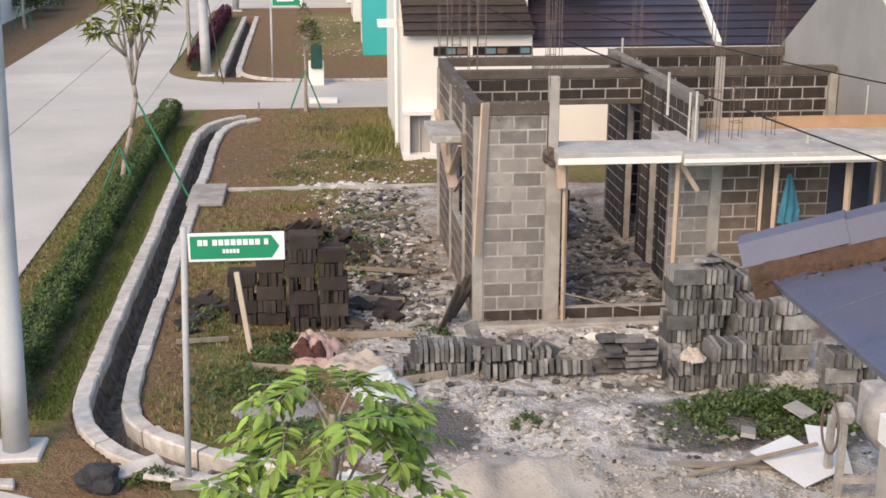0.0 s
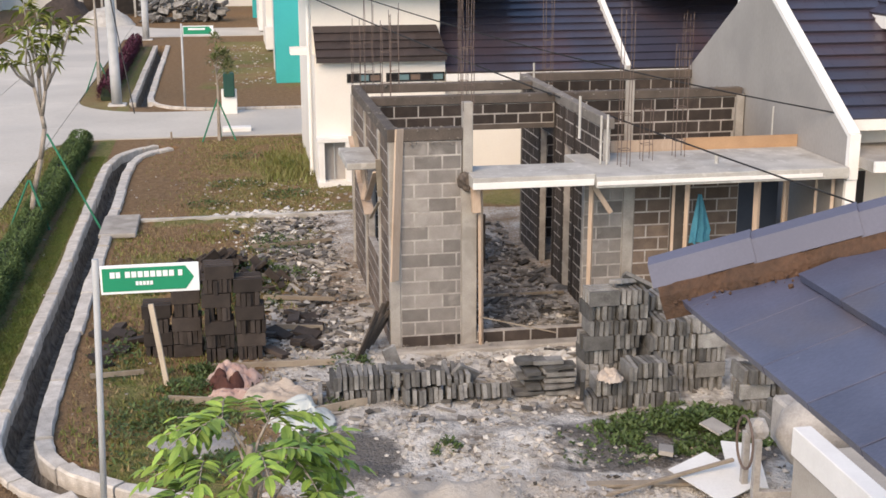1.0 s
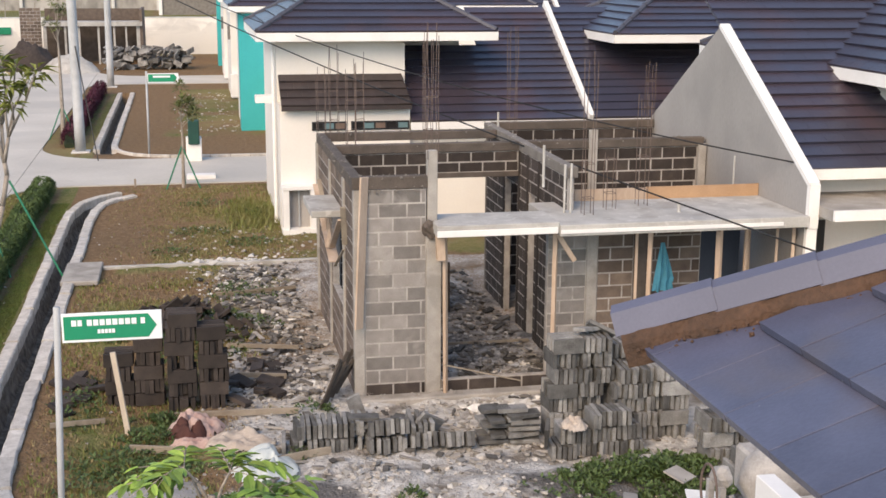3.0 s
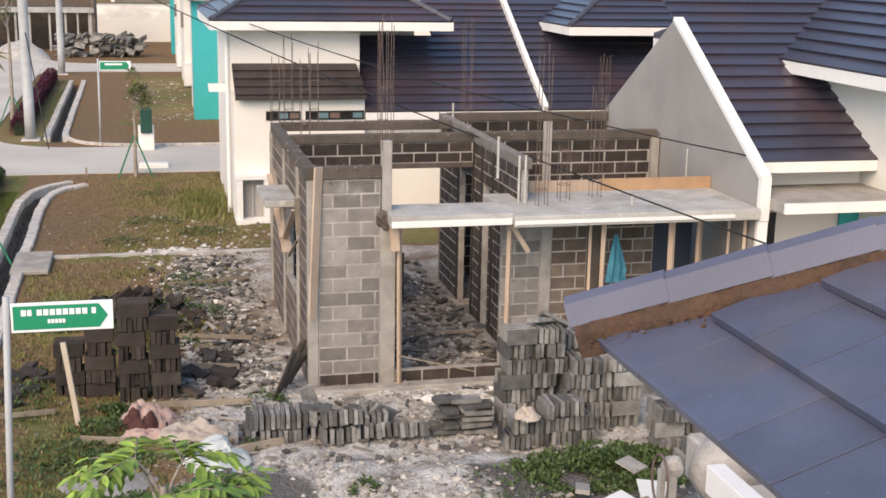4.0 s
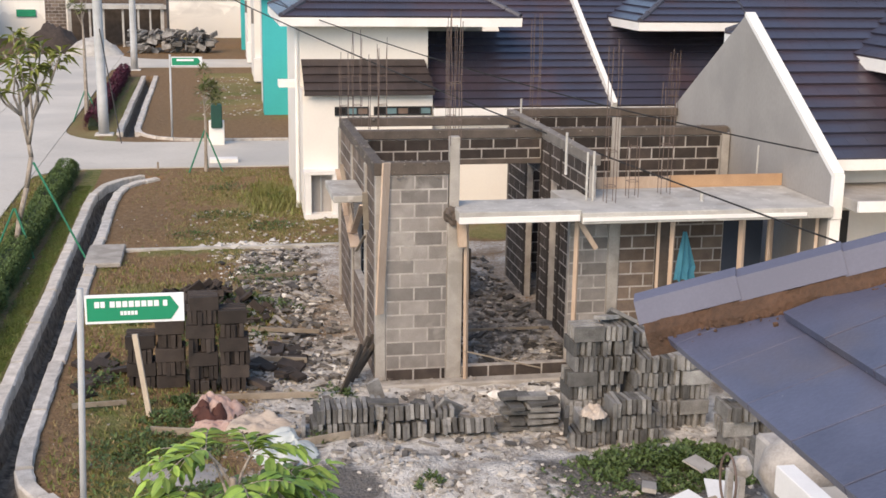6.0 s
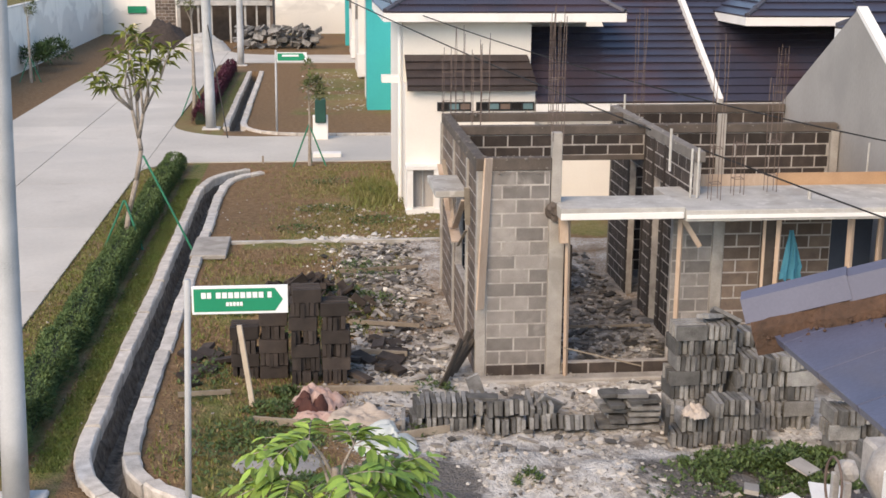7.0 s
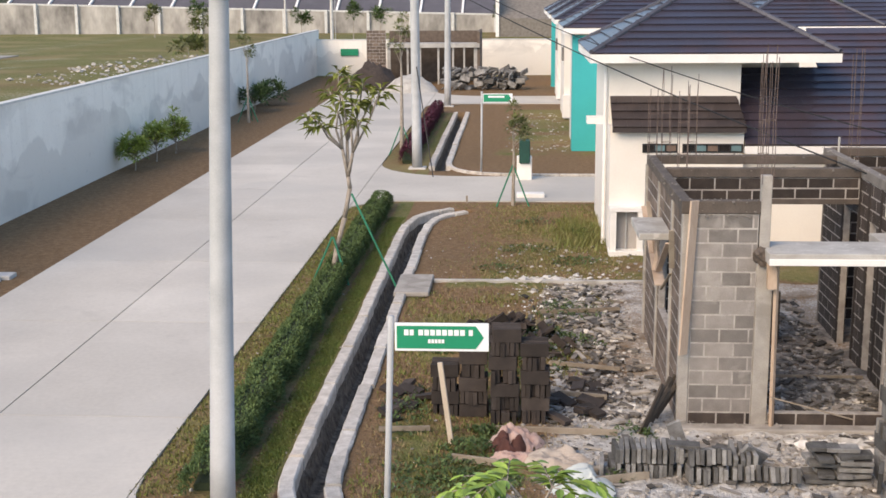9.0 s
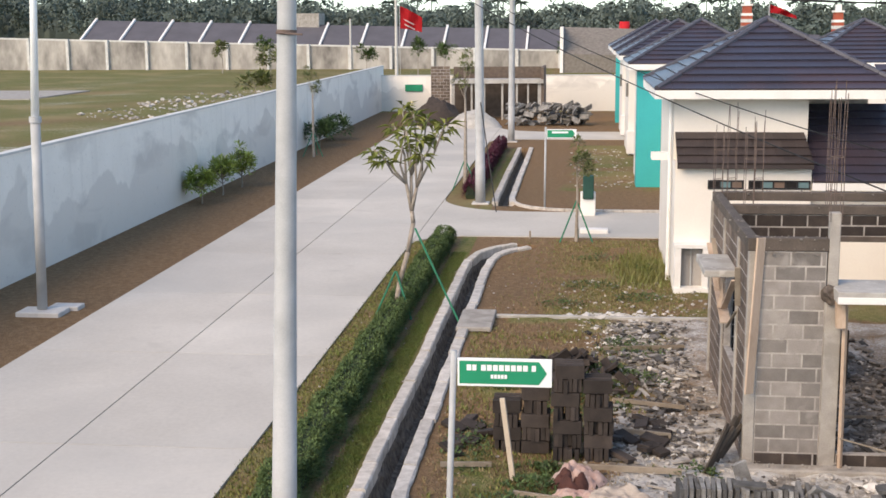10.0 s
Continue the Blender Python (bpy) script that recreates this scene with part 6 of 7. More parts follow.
L_SHRUB = leaf_material("glossy_shrub_leaf", (0.22, 0.31, 0.06), (0.30, 0.34, 0.09))
L_THIN = leaf_material("thin_tree_leaf", (0.16, 0.18, 0.06), (0.10, 0.12, 0.045))
for i, (x, y, h) in enumerate(((-12.85, 41.2, 1.15), (-12.75, 43.4, 1.35), (-12.65, 45.6, 1.5))):
    shrub(x, y, 0.56, h + 0.15, L_SHRUB, 50 + i, 1300, 0.15, "rounded green shrub against the boundary wall", 0.08, group="shrubs by the wall")
for x, y, h, lab, sd in ((-12.2, 56.3, 4.6, "thin young tree staked by the boundary wall", 61), (-0.15, 34.4, 2.9, "thin sapling tied to green stakes", 62), (-4.2, 45.0, 5.6, "thin young tree on the verge beyond the side street", 63)):
    t = shrub(x, y, 0.42, h, L_THIN, sd, 420, 0.13, lab, h * 0.45, "tree", "saplings")
    for dx, dy in ((-0.45, -0.2), (0.45, -0.15), (0.05, 0.5)):
        bm = bmesh.new()
        bar(bm, (x, y, 1.15), (x + dx, y + dy, 0.0), 0.022, 6)
        part("stake", bm, M_GREEN_POLE, t, "green painted stake")
shrub(-12.9, 61.0, 0.9, 1.3, L_HEDGE, 66, 900, 0.2, "low dark bush at the foot of the wall", 0.1)
shrub(-13.0, 64.5, 1.0, 1.2, L_HEDGE, 67, 900, 0.2, "low dark bush at the foot of the wall", 0.1)

M_BIN = mat("dark_green_plastic", (0.012, 0.07, 0.05), (0.01, 0.05, 0.04), 0.6, 4, 30, 0.1)
# bin on its pedestal
bn = thing("litter_bin", "dark green litter bin on a white pedestal", "bin")
block_box("pedestal", bn, (-0.05, 0.42, 38.95, 39.35, 0, 0.75), M_WHITE_TRIM, bevel=0.02)
block_box("bucket", bn, (0.02, 0.36, 38.85, 39.25, 0.55, 1.28), M_BIN, bevel=0.03)
block_box("kerb_block", bn, (-0.05, 0.75, 35.6, 36.0, -0.02, 0.14), M_WHITE_TRIM, bevel=0.02)

# ---------------- loose stones, weeds and grass ----------------
def rocks(name, count, spots, smin, smax, material, label, seed):
    rnd = random.Random(seed)
    verts, faces = [], []
    for _ in range(count):
        x, y = spots(rnd)
        s = lerp(smin, smax, rnd.random() ** 3)
        z = height(x, y) + s * 0.2
        q = Euler((rnd.uniform(0, 6), rnd.uniform(0, 6), rnd.uniform(0, 6))).to_matrix()
        i = len(verts)
        for v in ((1, 0, 0), (-1, 0, 0), (0, 1, 0), (0, -1, 0), (0, 0, 1), (0, 0, -1), (0.7, 0.7, 0.5), (-0.7, 0.6, -0.5)):
            w = q @ (Vector(v) * s * rnd.uniform(0.6, 1.2))
            verts.append((x + w.x, y + w.y, z + w.z * 0.6))
        for f in ((0, 6, 4), (6, 2, 4), (2, 1, 4), (1, 3, 4), (3, 0, 4), (0, 5, 2), (0, 2, 6), (2, 7, 1), (2, 5, 7), (1, 7, 5), (1, 5, 3), (3, 5, 0)):
            faces.append((i + f[0], i + f[1], i + f[2]))
    me = bpy.data.meshes.new(name)
    me.from_pydata(verts, [], faces)
    me.materials.append(material)
    return tagged(new(name, me), label, "rubble", kind="stuff")


M_ROCK = mat("pale_rubble", (0.46, 0.43, 0.39), (0.31, 0.28, 0.25), 0.95, 8, 60, 0.5, rand=0.45, island=True)
M_ROCK_DARK = mat("dark_rubble", (0.13, 0.115, 0.10), (0.08, 0.07, 0.06), 0.95, 8, 60, 0.5, rand=0.45, island=True)


def lot(rnd):
    while True:
        x, y = rnd.uniform(-0.5, 6.3), rnd.uniform(11.2, 25)
        if (x < 2.1 or y < 16.4) and ((x - 2.1) / 1.2) ** 2 + ((y - 11.4) / 0.85) ** 2 > rnd.uniform(0.7, 1.2):
            if ((x - 1.3) / 0.45) ** 2 + ((y - 13.1) / 0.6) ** 2 < 1:
                continue
            if rnd.random() < smoothstep(-0.5, 0.9, x + 0.5 * fbm(x, y, 0.8)) and fbm(x, y, 1.3, 9.0) > rnd.uniform(-0.6, 0.35):
                return x, y


rocks("rubble", 4800, lot, 0.006, 0.06, M_ROCK, "pale broken rubble strewn over the plot", 1)
rocks("dark_rubble", 900, lot, 0.008, 0.05, M_ROCK_DARK, "dark broken rubble strewn over the plot", 2)
def heaps(rnd):
    """Clumps of larger chunks before and beside the shell."""
    cx, cy, s = rnd.choice(((3.05, 12.75, 0.22), (2.2, 13.4, 0.3), (2.0, 14.0, 0.25), (2.75, 12.9, 0.3), (3.5, 13.9, 0.4), (3.4, 15.6, 0.35), (3.3, 15.1, 0.3), (1.3, 21.5, 0.5), (1.0, 24.0, 0.5), (1.2, 19.5, 0.4), (4.3, 16.2, 0.4), (2.55, 13.1, 0.15)))
    return rnd.gauss(cx, s), rnd.gauss(cy, s * 0.7)


M_CHUNK = mat("pale_mortar_chunk", (0.45, 0.43, 0.40), (0.33, 0.315, 0.29), 0.95, 8, 60, 0.6, rand=0.4, island=True)
rocks("mortar_chunks", 520, heaps, 0.012, 0.085, M_CHUNK, "pale chunks of mortar and broken block on the plot", 12)
rocks("side_rubble", 800, lambda r: (r.triangular(0.1, 2.1, 1.5), r.uniform(16.8, 25)), 0.012, 0.075, M_ROCK_DARK, "dark broken rubble beside the shell", 14)
rocks("floor_rubble", 550, lambda r: (r.uniform(3.5, 5.3), r.uniform(16.9, 22.4)), 0.015, 0.07, M_ROCK_DARK, "dark rubble on the floor of the shell", 3)
rocks("floor_dust", 520, lambda r: (r.uniform(3.5, 5.3), r.uniform(16.9, 22.4)), 0.015, 0.07, M_ROCK, "pale rubble on the floor of the shell", 4)
M_ROCK_WHITE = mat("white_plaster_rubble", (0.66, 0.64, 0.60), (0.48, 0.46, 0.43), 0.95, 8, 60, 0.5, rand=0.3, island=True)
rocks("white_rubble", 170, lambda r: (r.gauss(4.15, 0.26), r.gauss(15.75, 0.28)), 0.03, 0.14, M_ROCK_WHITE, "heap of white broken plaster beside the block stacks", 21)
rocks("yard_stones", 420, lambda r: (r.triangular(-0.3, 2.0, 1.2), r.uniform(16.9, 25.0)), 0.02, 0.085, M_ROCK_WHITE, "white stones scattered among the debris", 22)
rocks("gravel", 2600, lambda r: (r.uniform(2.6, 5.4), r.uniform(11.0, 11.9)), 0.008, 0.03, M_ROCK, "grey gravel spread beside the mixer", 5)
rocks("white_stones", 70, lambda r: (r.gauss(0.6, 0.4), r.gauss(25.5, 0.15)), 0.04, 0.12, M_PLINTH, "white stones along the plot kerb", 6)
rocks("verge_stones", 260, lambda r: (r.uniform(-4.6, -0.3), r.uniform(13.4, 30)), 0.01, 0.04, M_ROCK, "small stones on soil and verge", 7)
rocks("rear_stones", 700, lambda r: (r.uniform(-0.5, 5), r.uniform(25, 29)), 0.015, 0.07, M_ROCK, "pale stones on the rear plot", 8)
rocks("plaza_stones", 220, lambda r: (r.uniform(-0.5, 1.9), r.uniform(46, 60)), 0.02, 0.09, M_ROCK, "pale stones on the plot beyond the street", 9)


rocks("field_stones", 700, lambda r: (r.uniform(-34, -15.5), r.uniform(78, 112)), 0.06, 0.35, M_ROCK, "pale stones strewn in the field", 10)


def shards(name, count, spots, label, seed, material=None):
    """Flat splinters of board and block."""
    rnd = random.Random(seed)
    verts, faces = [], []
    for _ in range(count):
        x, y = spots(rnd)
        w, d, h = rnd.uniform(0.015, 0.055), 0.05 + 0.24 * rnd.random() ** 2, rnd.uniform(0.01, 0.04)
        m = Matrix.Translation((x, y, height(x, y) + 0.02)) @ Euler((rnd.uniform(-0.3, 0.3), rnd.uniform(-0.2, 0.2), rnd.uniform(0, 3.2))).to_matrix().to_4x4()
        i = len(verts)
        verts += [tuple(m @ Vector(v)) for v in ((-w, -d / 2, 0), (w, -d / 2, 0), (w * 0.8, d / 2, 0), (-w, d / 2, 0), (-w, -d / 2, h), (w, -d / 2, h), (w * 0.8, d / 2, h), (-w, d / 2, h))]
        faces += [tuple(i + k for k in f) for f in ((4, 5, 6, 7), (0, 1, 5, 4), (1, 2, 6, 5), (2, 3, 7, 6), (3, 0, 4, 7))]
    me = bpy.data.meshes.new(name)
    me.from_pydata(verts, [], faces)
    me.materials.append(material or M_SHARD)
    return tagged(new(name, me), label, "debris", kind="stuff")


M_SHARD = mat("debris_splinter", (0.34, 0.315, 0.285), (0.17, 0.155, 0.138), 0.95, 6, 50, 0.4, rand=0.8, island=True)
M_SHARD_DARK = mat("dark_debris_splinter", (0.20, 0.185, 0.17), (0.09, 0.082, 0.075), 0.95, 6, 50, 0.4, rand=0.8, island=True)
shards("debris", 250, lambda r: (r.triangular(0.2, 2.1, 1.3), r.uniform(16.6, 24.8)), "splintered wood and block debris beside the shell", 1)
shards("side_debris", 230, lambda r: (r.triangular(0.0, 2.1, 1.4), r.uniform(17.0, 24.8)), "dark splintered debris beside the shell", 6, M_SHARD_DARK)
shards("front_debris", 150, lambda r: (r.uniform(0.5, 5.0), r.uniform(13.8, 16.3)), "splintered wood and block debris before the shell", 2)
shards("floor_debris", 330, lambda r: (r.uniform(3.5, 5.3), r.uniform(17.0, 24.0)), "splintered boards on the floor of the shell", 3, M_SHARD_DARK)


def blades(name, count, spots, hmin, hmax, material, label, seed):
    rnd = random.Random(seed)
    verts, faces = [], []
    for _ in range(count):
        x, y = spots(rnd)
        if drain_dist(x, y) < 0.45:
            continue
        z = height(x, y)
        a = rnd.uniform(0, 6.28)
        h = rnd.uniform(hmin, hmax)
        w = 0.010 + 0.012 * rnd.random()
        lx, ly = rnd.uniform(-0.6, 0.6) * h, rnd.uniform(-0.6, 0.6) * h
        i = len(verts)
        c, s = math.cos(a) * w, math.sin(a) * w
        verts += [(x - c, y - s, z - 0.01), (x + c, y + s, z - 0.01), (x + lx, y + ly, z + h)]
        faces.append((i, i + 1, i + 2))
    me = bpy.data.meshes.new(name)
    me.from_pydata(verts, [], faces)
    me.materials.append(material)
    return tagged(new(name, me), label, "grass", kind="stuff")


def verge(r):
    return r.triangular(-3.42, -2.98, -3.12), r.uniform(13.9, 32.5)


def verge_dry(r):
    return r.uniform(-4.7, -4.05), r.uniform(13.9, 34.2)


def rear(r):
    while True:
        x, y = r.uniform(-1.9, 2.2 if r.random() < 0.8 else 5), r.uniform(25.4, 34.6)
        if fbm(x, y, 0.45, 11.0) + 0.5 * fbm(x, y, 1.6, 5.0) > r.uniform(-0.5, 0.35) and r.random() < smoothstep(-1.3, 0.8, x) + 0.08:
            return x, y


def weeds(r):
    while True:
        x, y = r.uniform(-2.1, 1.0), r.uniform(12.6, 24.5)
        if fbm(x, y, 0.6, 21.0) > r.uniform(-0.15, 0.3):
            return x, y


blades("verge_grass", 30000, verge, 0.015, 0.045, L_VERGE, "short green grass between hedge and drain", 1)
blades("dry_verge_grass", 7000, verge_dry, 0.025, 0.06, L_GRASS, "short dry grass along the road edge", 2)
blades("rear_grass", 9000, rear, 0.02, 0.06, L_DRY, "dry yellowish grass on the rear plot", 3)
blades("rear_green_grass", 6000, rear, 0.02, 0.06, L_GRASS, "patchy green grass on the rear plot", 4)
blades("tall_grass", 2600, lambda r: (r.gauss(1.5, 0.3), r.gauss(30.3, 0.9)), 0.10, 0.26, L_GRASS, "tall green grass tuft beside the white house", 5)
blades("weed_grass", 5000, weeds, 0.02, 0.09, L_GRASS, "green weeds on the soil beside the drain", 6)
blades("dry_weeds", 4500, lambda r: (r.uniform(-2.1, 0.6), r.uniform(12.6, 25)), 0.02, 0.07, L_DRY, "dry stubble on brown soil", 7)


def weed_patch(name, cx, cy, rx, ry, count, size, seed, label):
    rnd = random.Random(seed)
    verts, faces = [], []
    for _ in range(count):
        a, q = rnd.uniform(0, 6.28), rnd.random() ** 0.6
        x, y = cx + rx * q * math.cos(a), cy + ry * q * math.sin(a)
        if fbm(x, y, 2.2, seed) < -0.25:
            continue
        d = rand_dir(rnd, 0.1, 1)
        leaf(verts, faces, Vector((x, y, height(x, y) + rnd.uniform(0.01, 0.16) * (1.1 - q))), d, Vector((0, 0, 1)), size * rnd.uniform(0.6, 1.3), size * 0.6)
    ob = leaves_object(name, verts, faces, L_WEED, None, label, "stuff")
    return tagged(ob, category="weeds")


weed_patch("weed_patch", 5.35, 13.25, 1.2, 0.75, 5600, 0.07, 1, "dense patch of green weeds below the block stacks")
for i, (x, y, a, b, n) in enumerate(((-0.9, 20.3, 0.9, 0.7, 1800), (-0.1, 19.7, 0.9, 0.5, 900), (4.2, 12.9, 0.7, 0.5, 300), (0.0, 19.3, 0.9, 0.6, 900), (-0.55, 15.6, 0.5, 0.45, 500), (-0.6, 20.6, 1.3, 0.8, 2600), (2.35, 13.1, 0.16, 0.14, 160), (-0.5, 16.2, 0.5, 0.3, 500), (1.15, 14.75, 0.3, 0.2, 200), (-1.7, 12.2, 0.5, 0.2, 350), (-0.2, 13.2, 0.5, 0.4, 350), (-0.6, 14.6, 0.7, 0.4, 500), (0.6, 20.6, 0.9, 0.6, 700), (-1.2, 14.0, 0.5, 0.8, 250), (-1.6, 17.2, 0.4, 1.2, 420), (-0.9, 14.9, 0.8, 0.5, 420), (0.9, 22.8, 0.7, 0.8, 420), (1.3, 27.2, 0.6, 0.5, 260), (0.2, 28.4, 0.7, 0.6, 240), (1.5, 30.2, 0.45, 1.1, 900), (0.6, 31.8, 0.9, 0.5, 260), (-0.4, 26.4, 0.6, 0.4, 160), (1.5, 16.3, 0.4, 0.25, 160))):
    weed_patch("weed_patch", x, y, a, b, n, 0.07, 30 + i, "low green weeds growing through soil and rubble")

# ---------------- overhead cables ----------------
def cable(a, b, sag, r, label):
    a, b = Vector(a), Vector(b)
    bm = bmesh.new()
    n = 28
    pts = [a.lerp(b, i / n) - Vector((0, 0, 4 * sag * (i / n) * (1 - i / n))) for i in range(n + 1)]
    tube(bm, pts, r, 6)
    ob = part("cable", bm, M_CABLE)
    return tagged(ob, label, "cable", "overhead cables")


cable((-4.6, 41.6, 7.2), (8.25, 13.35, 2.34), 0.47, 0.014, "black overhead cable sagging from the pole to the houses")
cable((-4.6, 41.6, 7.6), (8.73, 16.85, 3.18), 0.85, 0.012, "black overhead cable ending at the gable coping")
cable((-3.57, 63.5, 9.2), (16.0, 50.0, 6.7), 0.9, 0.035, "black overhead cable above the row of roofs")
cable((-3.57, 63.5, 9.0), (18.0, 56.0, 6.5), 0.6, 0.035, "black overhead cable above the row of roofs")
cable((-3.4, 41.6, 9.3), (15.0, 38.0, 6.6), 0.6, 0.026, "black overhead cable above the tiled roof")
cable((-3.57, 63.5, 9.1), (-3.4, 41.6, 9.2), 0.5, 0.016, "black overhead cable between the poles")
cable((-3.4, 41.6, 3.6), (-2.7, 39.4, 0.05), 0.0, 0.018, "taut stay wire of the concrete pole")

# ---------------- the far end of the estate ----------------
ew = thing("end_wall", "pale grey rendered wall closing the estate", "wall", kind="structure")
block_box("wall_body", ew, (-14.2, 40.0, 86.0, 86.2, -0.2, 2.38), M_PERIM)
block_box("coping", ew, (-14.25, 40.0, 85.97, 86.23, 2.382, 2.44), M_PERIM_TOP)
fs2 = thing("far_sign", "small green sign board on the end wall", "sign")
block_box("plate", fs2, (-12.1, -10.9, 85.9, 85.96, 1.35, 1.8), M_GREEN_SIGN)
uh = thing("unfinished_house", "distant half-built house with dark openings and pale lintel", "house")
block_wall(uh, "x", 78.3, -9.4, -8.2, 0.0, 3.3, M_BLOCK_BROWN, seed=60)
block_box("canopy", uh, (-8.15, -2.4, 77.8, 79.5, 2.25, 2.5), M_SLAB)
block_box("upper_wall", uh, (-8.15, -2.4, 80.0, 80.2, 2.5, 3.2), M_BLOCK_BROWN)
# added wall, coloured dark to stand for the unlit interior
block_box("back_wall", uh, (-8.15, -2.4, 80.6, 80.8, 0, 2.5), M_CONC_DARK)
block_box("side_wall", uh, (-2.55, -2.38, 78.0, 83.0, 0, 3.2), M_BLOCK_BROWN)
for x, w in ((-8.1, 0.2), (-6.9, 0.12), (-6.5, 0.5), (-5.0, 0.12), (-4.1, 0.12), (-3.4, 0.1), (-2.75, 0.2)):
    block_box("column", uh, (x, x + w, 78.0, 78.15, 0, 2.248), M_SLAB)


def mound(name, x, y, rx, ry, h, material, label):
    bm = bmesh.new()
    n = 14
    grid = [[bm.verts.new((x + rx * (2 * i / n - 1), y + ry * (2 * j / n - 1), h * max(0.0, 1 - (2 * i / n - 1) ** 2 - (2 * j / n - 1) ** 2) ** 0.8 * (1 + 0.35 * noise.noise(Vector((i * 0.6, j * 0.6, x)))) - 0.03)) for i in range(n + 1)] for j in range(n + 1)]
    for j in range(n):
        for i in range(n):
            bm.faces.new((grid[j][i], grid[j][i + 1], grid[j + 1][i + 1], grid[j + 1][i]))
    return tagged(part(name, bm, material, smooth=True), label, "mound")


mound("sand_mound", -6.2, 72.5, 1.6, 1.3, 0.95, M_SLAB, "pale sand mound before the far half-built house")
mound("soil_mound", -8.6, 74.5, 1.7, 1.4, 1.5, M_BLOCK_DARK, "dark soil mound before the far half-built house")
rnd = random.Random(70)
dh = thing("rubble_heap", "distant heap of grey concrete blocks", "rubble heap")
for i in range(130):
    x, q = rnd.uniform(-4.3, 0.4), rnd.random()
    placed("block", B_PALE, dh, pose(x, 74 + rnd.uniform(-0.7, 0.7), 0.1 + q * 1.1, rnd.uniform(0, 90), rnd.uniform(-30, 30), rnd.uniform(0, 180)) @ Matrix.Scale(1.5, 4))
# field beyond the boundary wall, with a stained wall and a terrace of dark roofs behind
fwall = thing("far_wall", "long stained wall across the field with pale posts", "wall", kind="structure")
FALL = -0.026


def tilted(name, parent, material, x0, x1, y0, y1, z0, z1, m=None):
    """A long box whose top follows the slow fall of the land."""
    bm = bmesh.new()
    vs = box(bm, x0, x1, y0, y1, z0, z1, m)
    for v in vs:
        v.co.z += FALL * (v.co.x + 55)
    return part(name, bm, material, parent)


x = -80.0
while x < 58:
    tilted("wall_panel", fwall, M_FARWALL, x + 0.2, x + 5.3, 165.0, 165.3, -0.6, 3.5)
    tilted("post", fwall, M_PERIM_TOP, x - 0.18, x + 0.18, 164.6, 164.98, -0.6, 3.75)
    tilted("rail", fwall, M_PERIM_TOP, x + 0.2, x + 5.3, 164.95, 165.35, 3.503, 3.72)
    x += 5.5
# dark tile lightened and greyed: the haze is in the colour
M_TERRACE = mat("hazed_far_tile", (0.115, 0.108, 0.122), (0.085, 0.08, 0.09), 0.7, 0.5, 6, 0.1)
tr = thing("terrace", "distant terrace of dark roofs with white party walls", "terrace")
pitch = math.atan2(2.7, 6.0)
x = -68.0
k = 0
while x < 30:
    tilted("unit_wall", tr, M_WHITE, x + 0.1, x + 5.4, 167.4, 172.5, -1.5, 3.3)
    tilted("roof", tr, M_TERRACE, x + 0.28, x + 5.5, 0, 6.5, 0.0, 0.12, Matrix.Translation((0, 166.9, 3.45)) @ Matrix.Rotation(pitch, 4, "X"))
    tilted("party_wall", tr, M_WHITE_TRIM, x, x + 0.27, -0.3, 6.9, -0.3, 0.34, Matrix.Translation((0, 166.8, 3.45)) @ Matrix.Rotation(pitch, 4, "X"))
    x += 5.5
# water tank house standing over the terrace
ah = thing("house", "grey flat-topped house end with a pale water tank", "house")
block_box("wall", ah, (-39.5, -36.0, 172.0, 176.0, 0, 7.3), M_CONC)
bm = bmesh.new()
bar(bm, (-40.6, 172.4, 5.4), (-40.6, 172.4, 6.6), 0.55, 14)
part("water_tank", bm, M_PERIM_TOP, ah, "pale cylindrical water tank", smooth=True)
gh = thing("house", "grey pitched roof end beyond the field wall with a red tank", "house")
bm = bmesh.new()
vs = [bm.verts.new(v) for v in ((-2.3, 150, 2.2), (10, 150, 1.9), (10, 156, 4.9), (-2.3, 156, 5.3), (-2.3, 150, 0), (10, 150, 0), (10, 156, 0), (-2.3, 156, 0))]
for f in ((0, 1, 2, 3), (4, 5, 1, 0), (7, 4, 0, 3), (5, 6, 2, 1), (6, 7, 3, 2)):
    bm.faces.new([vs[i] for i in f])
part("roof", bm, M_CONC_MID, gh, "grey sheet roof")
block_box("white_verge", gh, (-2.7, -2.31, 149.8, 156.2, 0, 5.35), M_WHITE_TRIM)
bm = bmesh.new()
bar(bm, (5.0, 157, 4.0), (5.0, 157, 5.9), 0.75, 14, 0.6)
part("red_tank", bm, M_RED_FLAG, gh, "red water tank", smooth=True)
pad = thing("concrete_pad", "pale concrete pad in the grass field", "pad", kind="structure")
block_box("slab", pad, (-75, -45, 99, 112, -0.1, 0.05), M_CONC)
for i, (x, y, h) in enumerate(((-38, 150, 4.5), (-30, 120, 3.6), (-24, 140, 3.6), (-44, 152, 4.0), (-19, 146, 4.2), (-25, 95, 2.2), (-15, 138, 4.0), (4, 158, 4.0), (-2, 160, 3.5))):
    shrub(x, y, 1.3, h, L_THIN if i % 2 else L_HEDGE, 80 + i, 420, 0.42, "small tree standing in the grass field", h * 0.4, "tree", "field trees")
for x, y, h in ((-16.5, 112, 9.0), (-30.0, 163, 6.5)):
    bm = bmesh.new()
    bar(bm, (x, y, 0), (x, y, h), 0.16, 10, 0.1)
    tagged(part("field_pole", bm, M_PLINTH), "pale concrete pole standing in the field", "pole", "poles along the road")


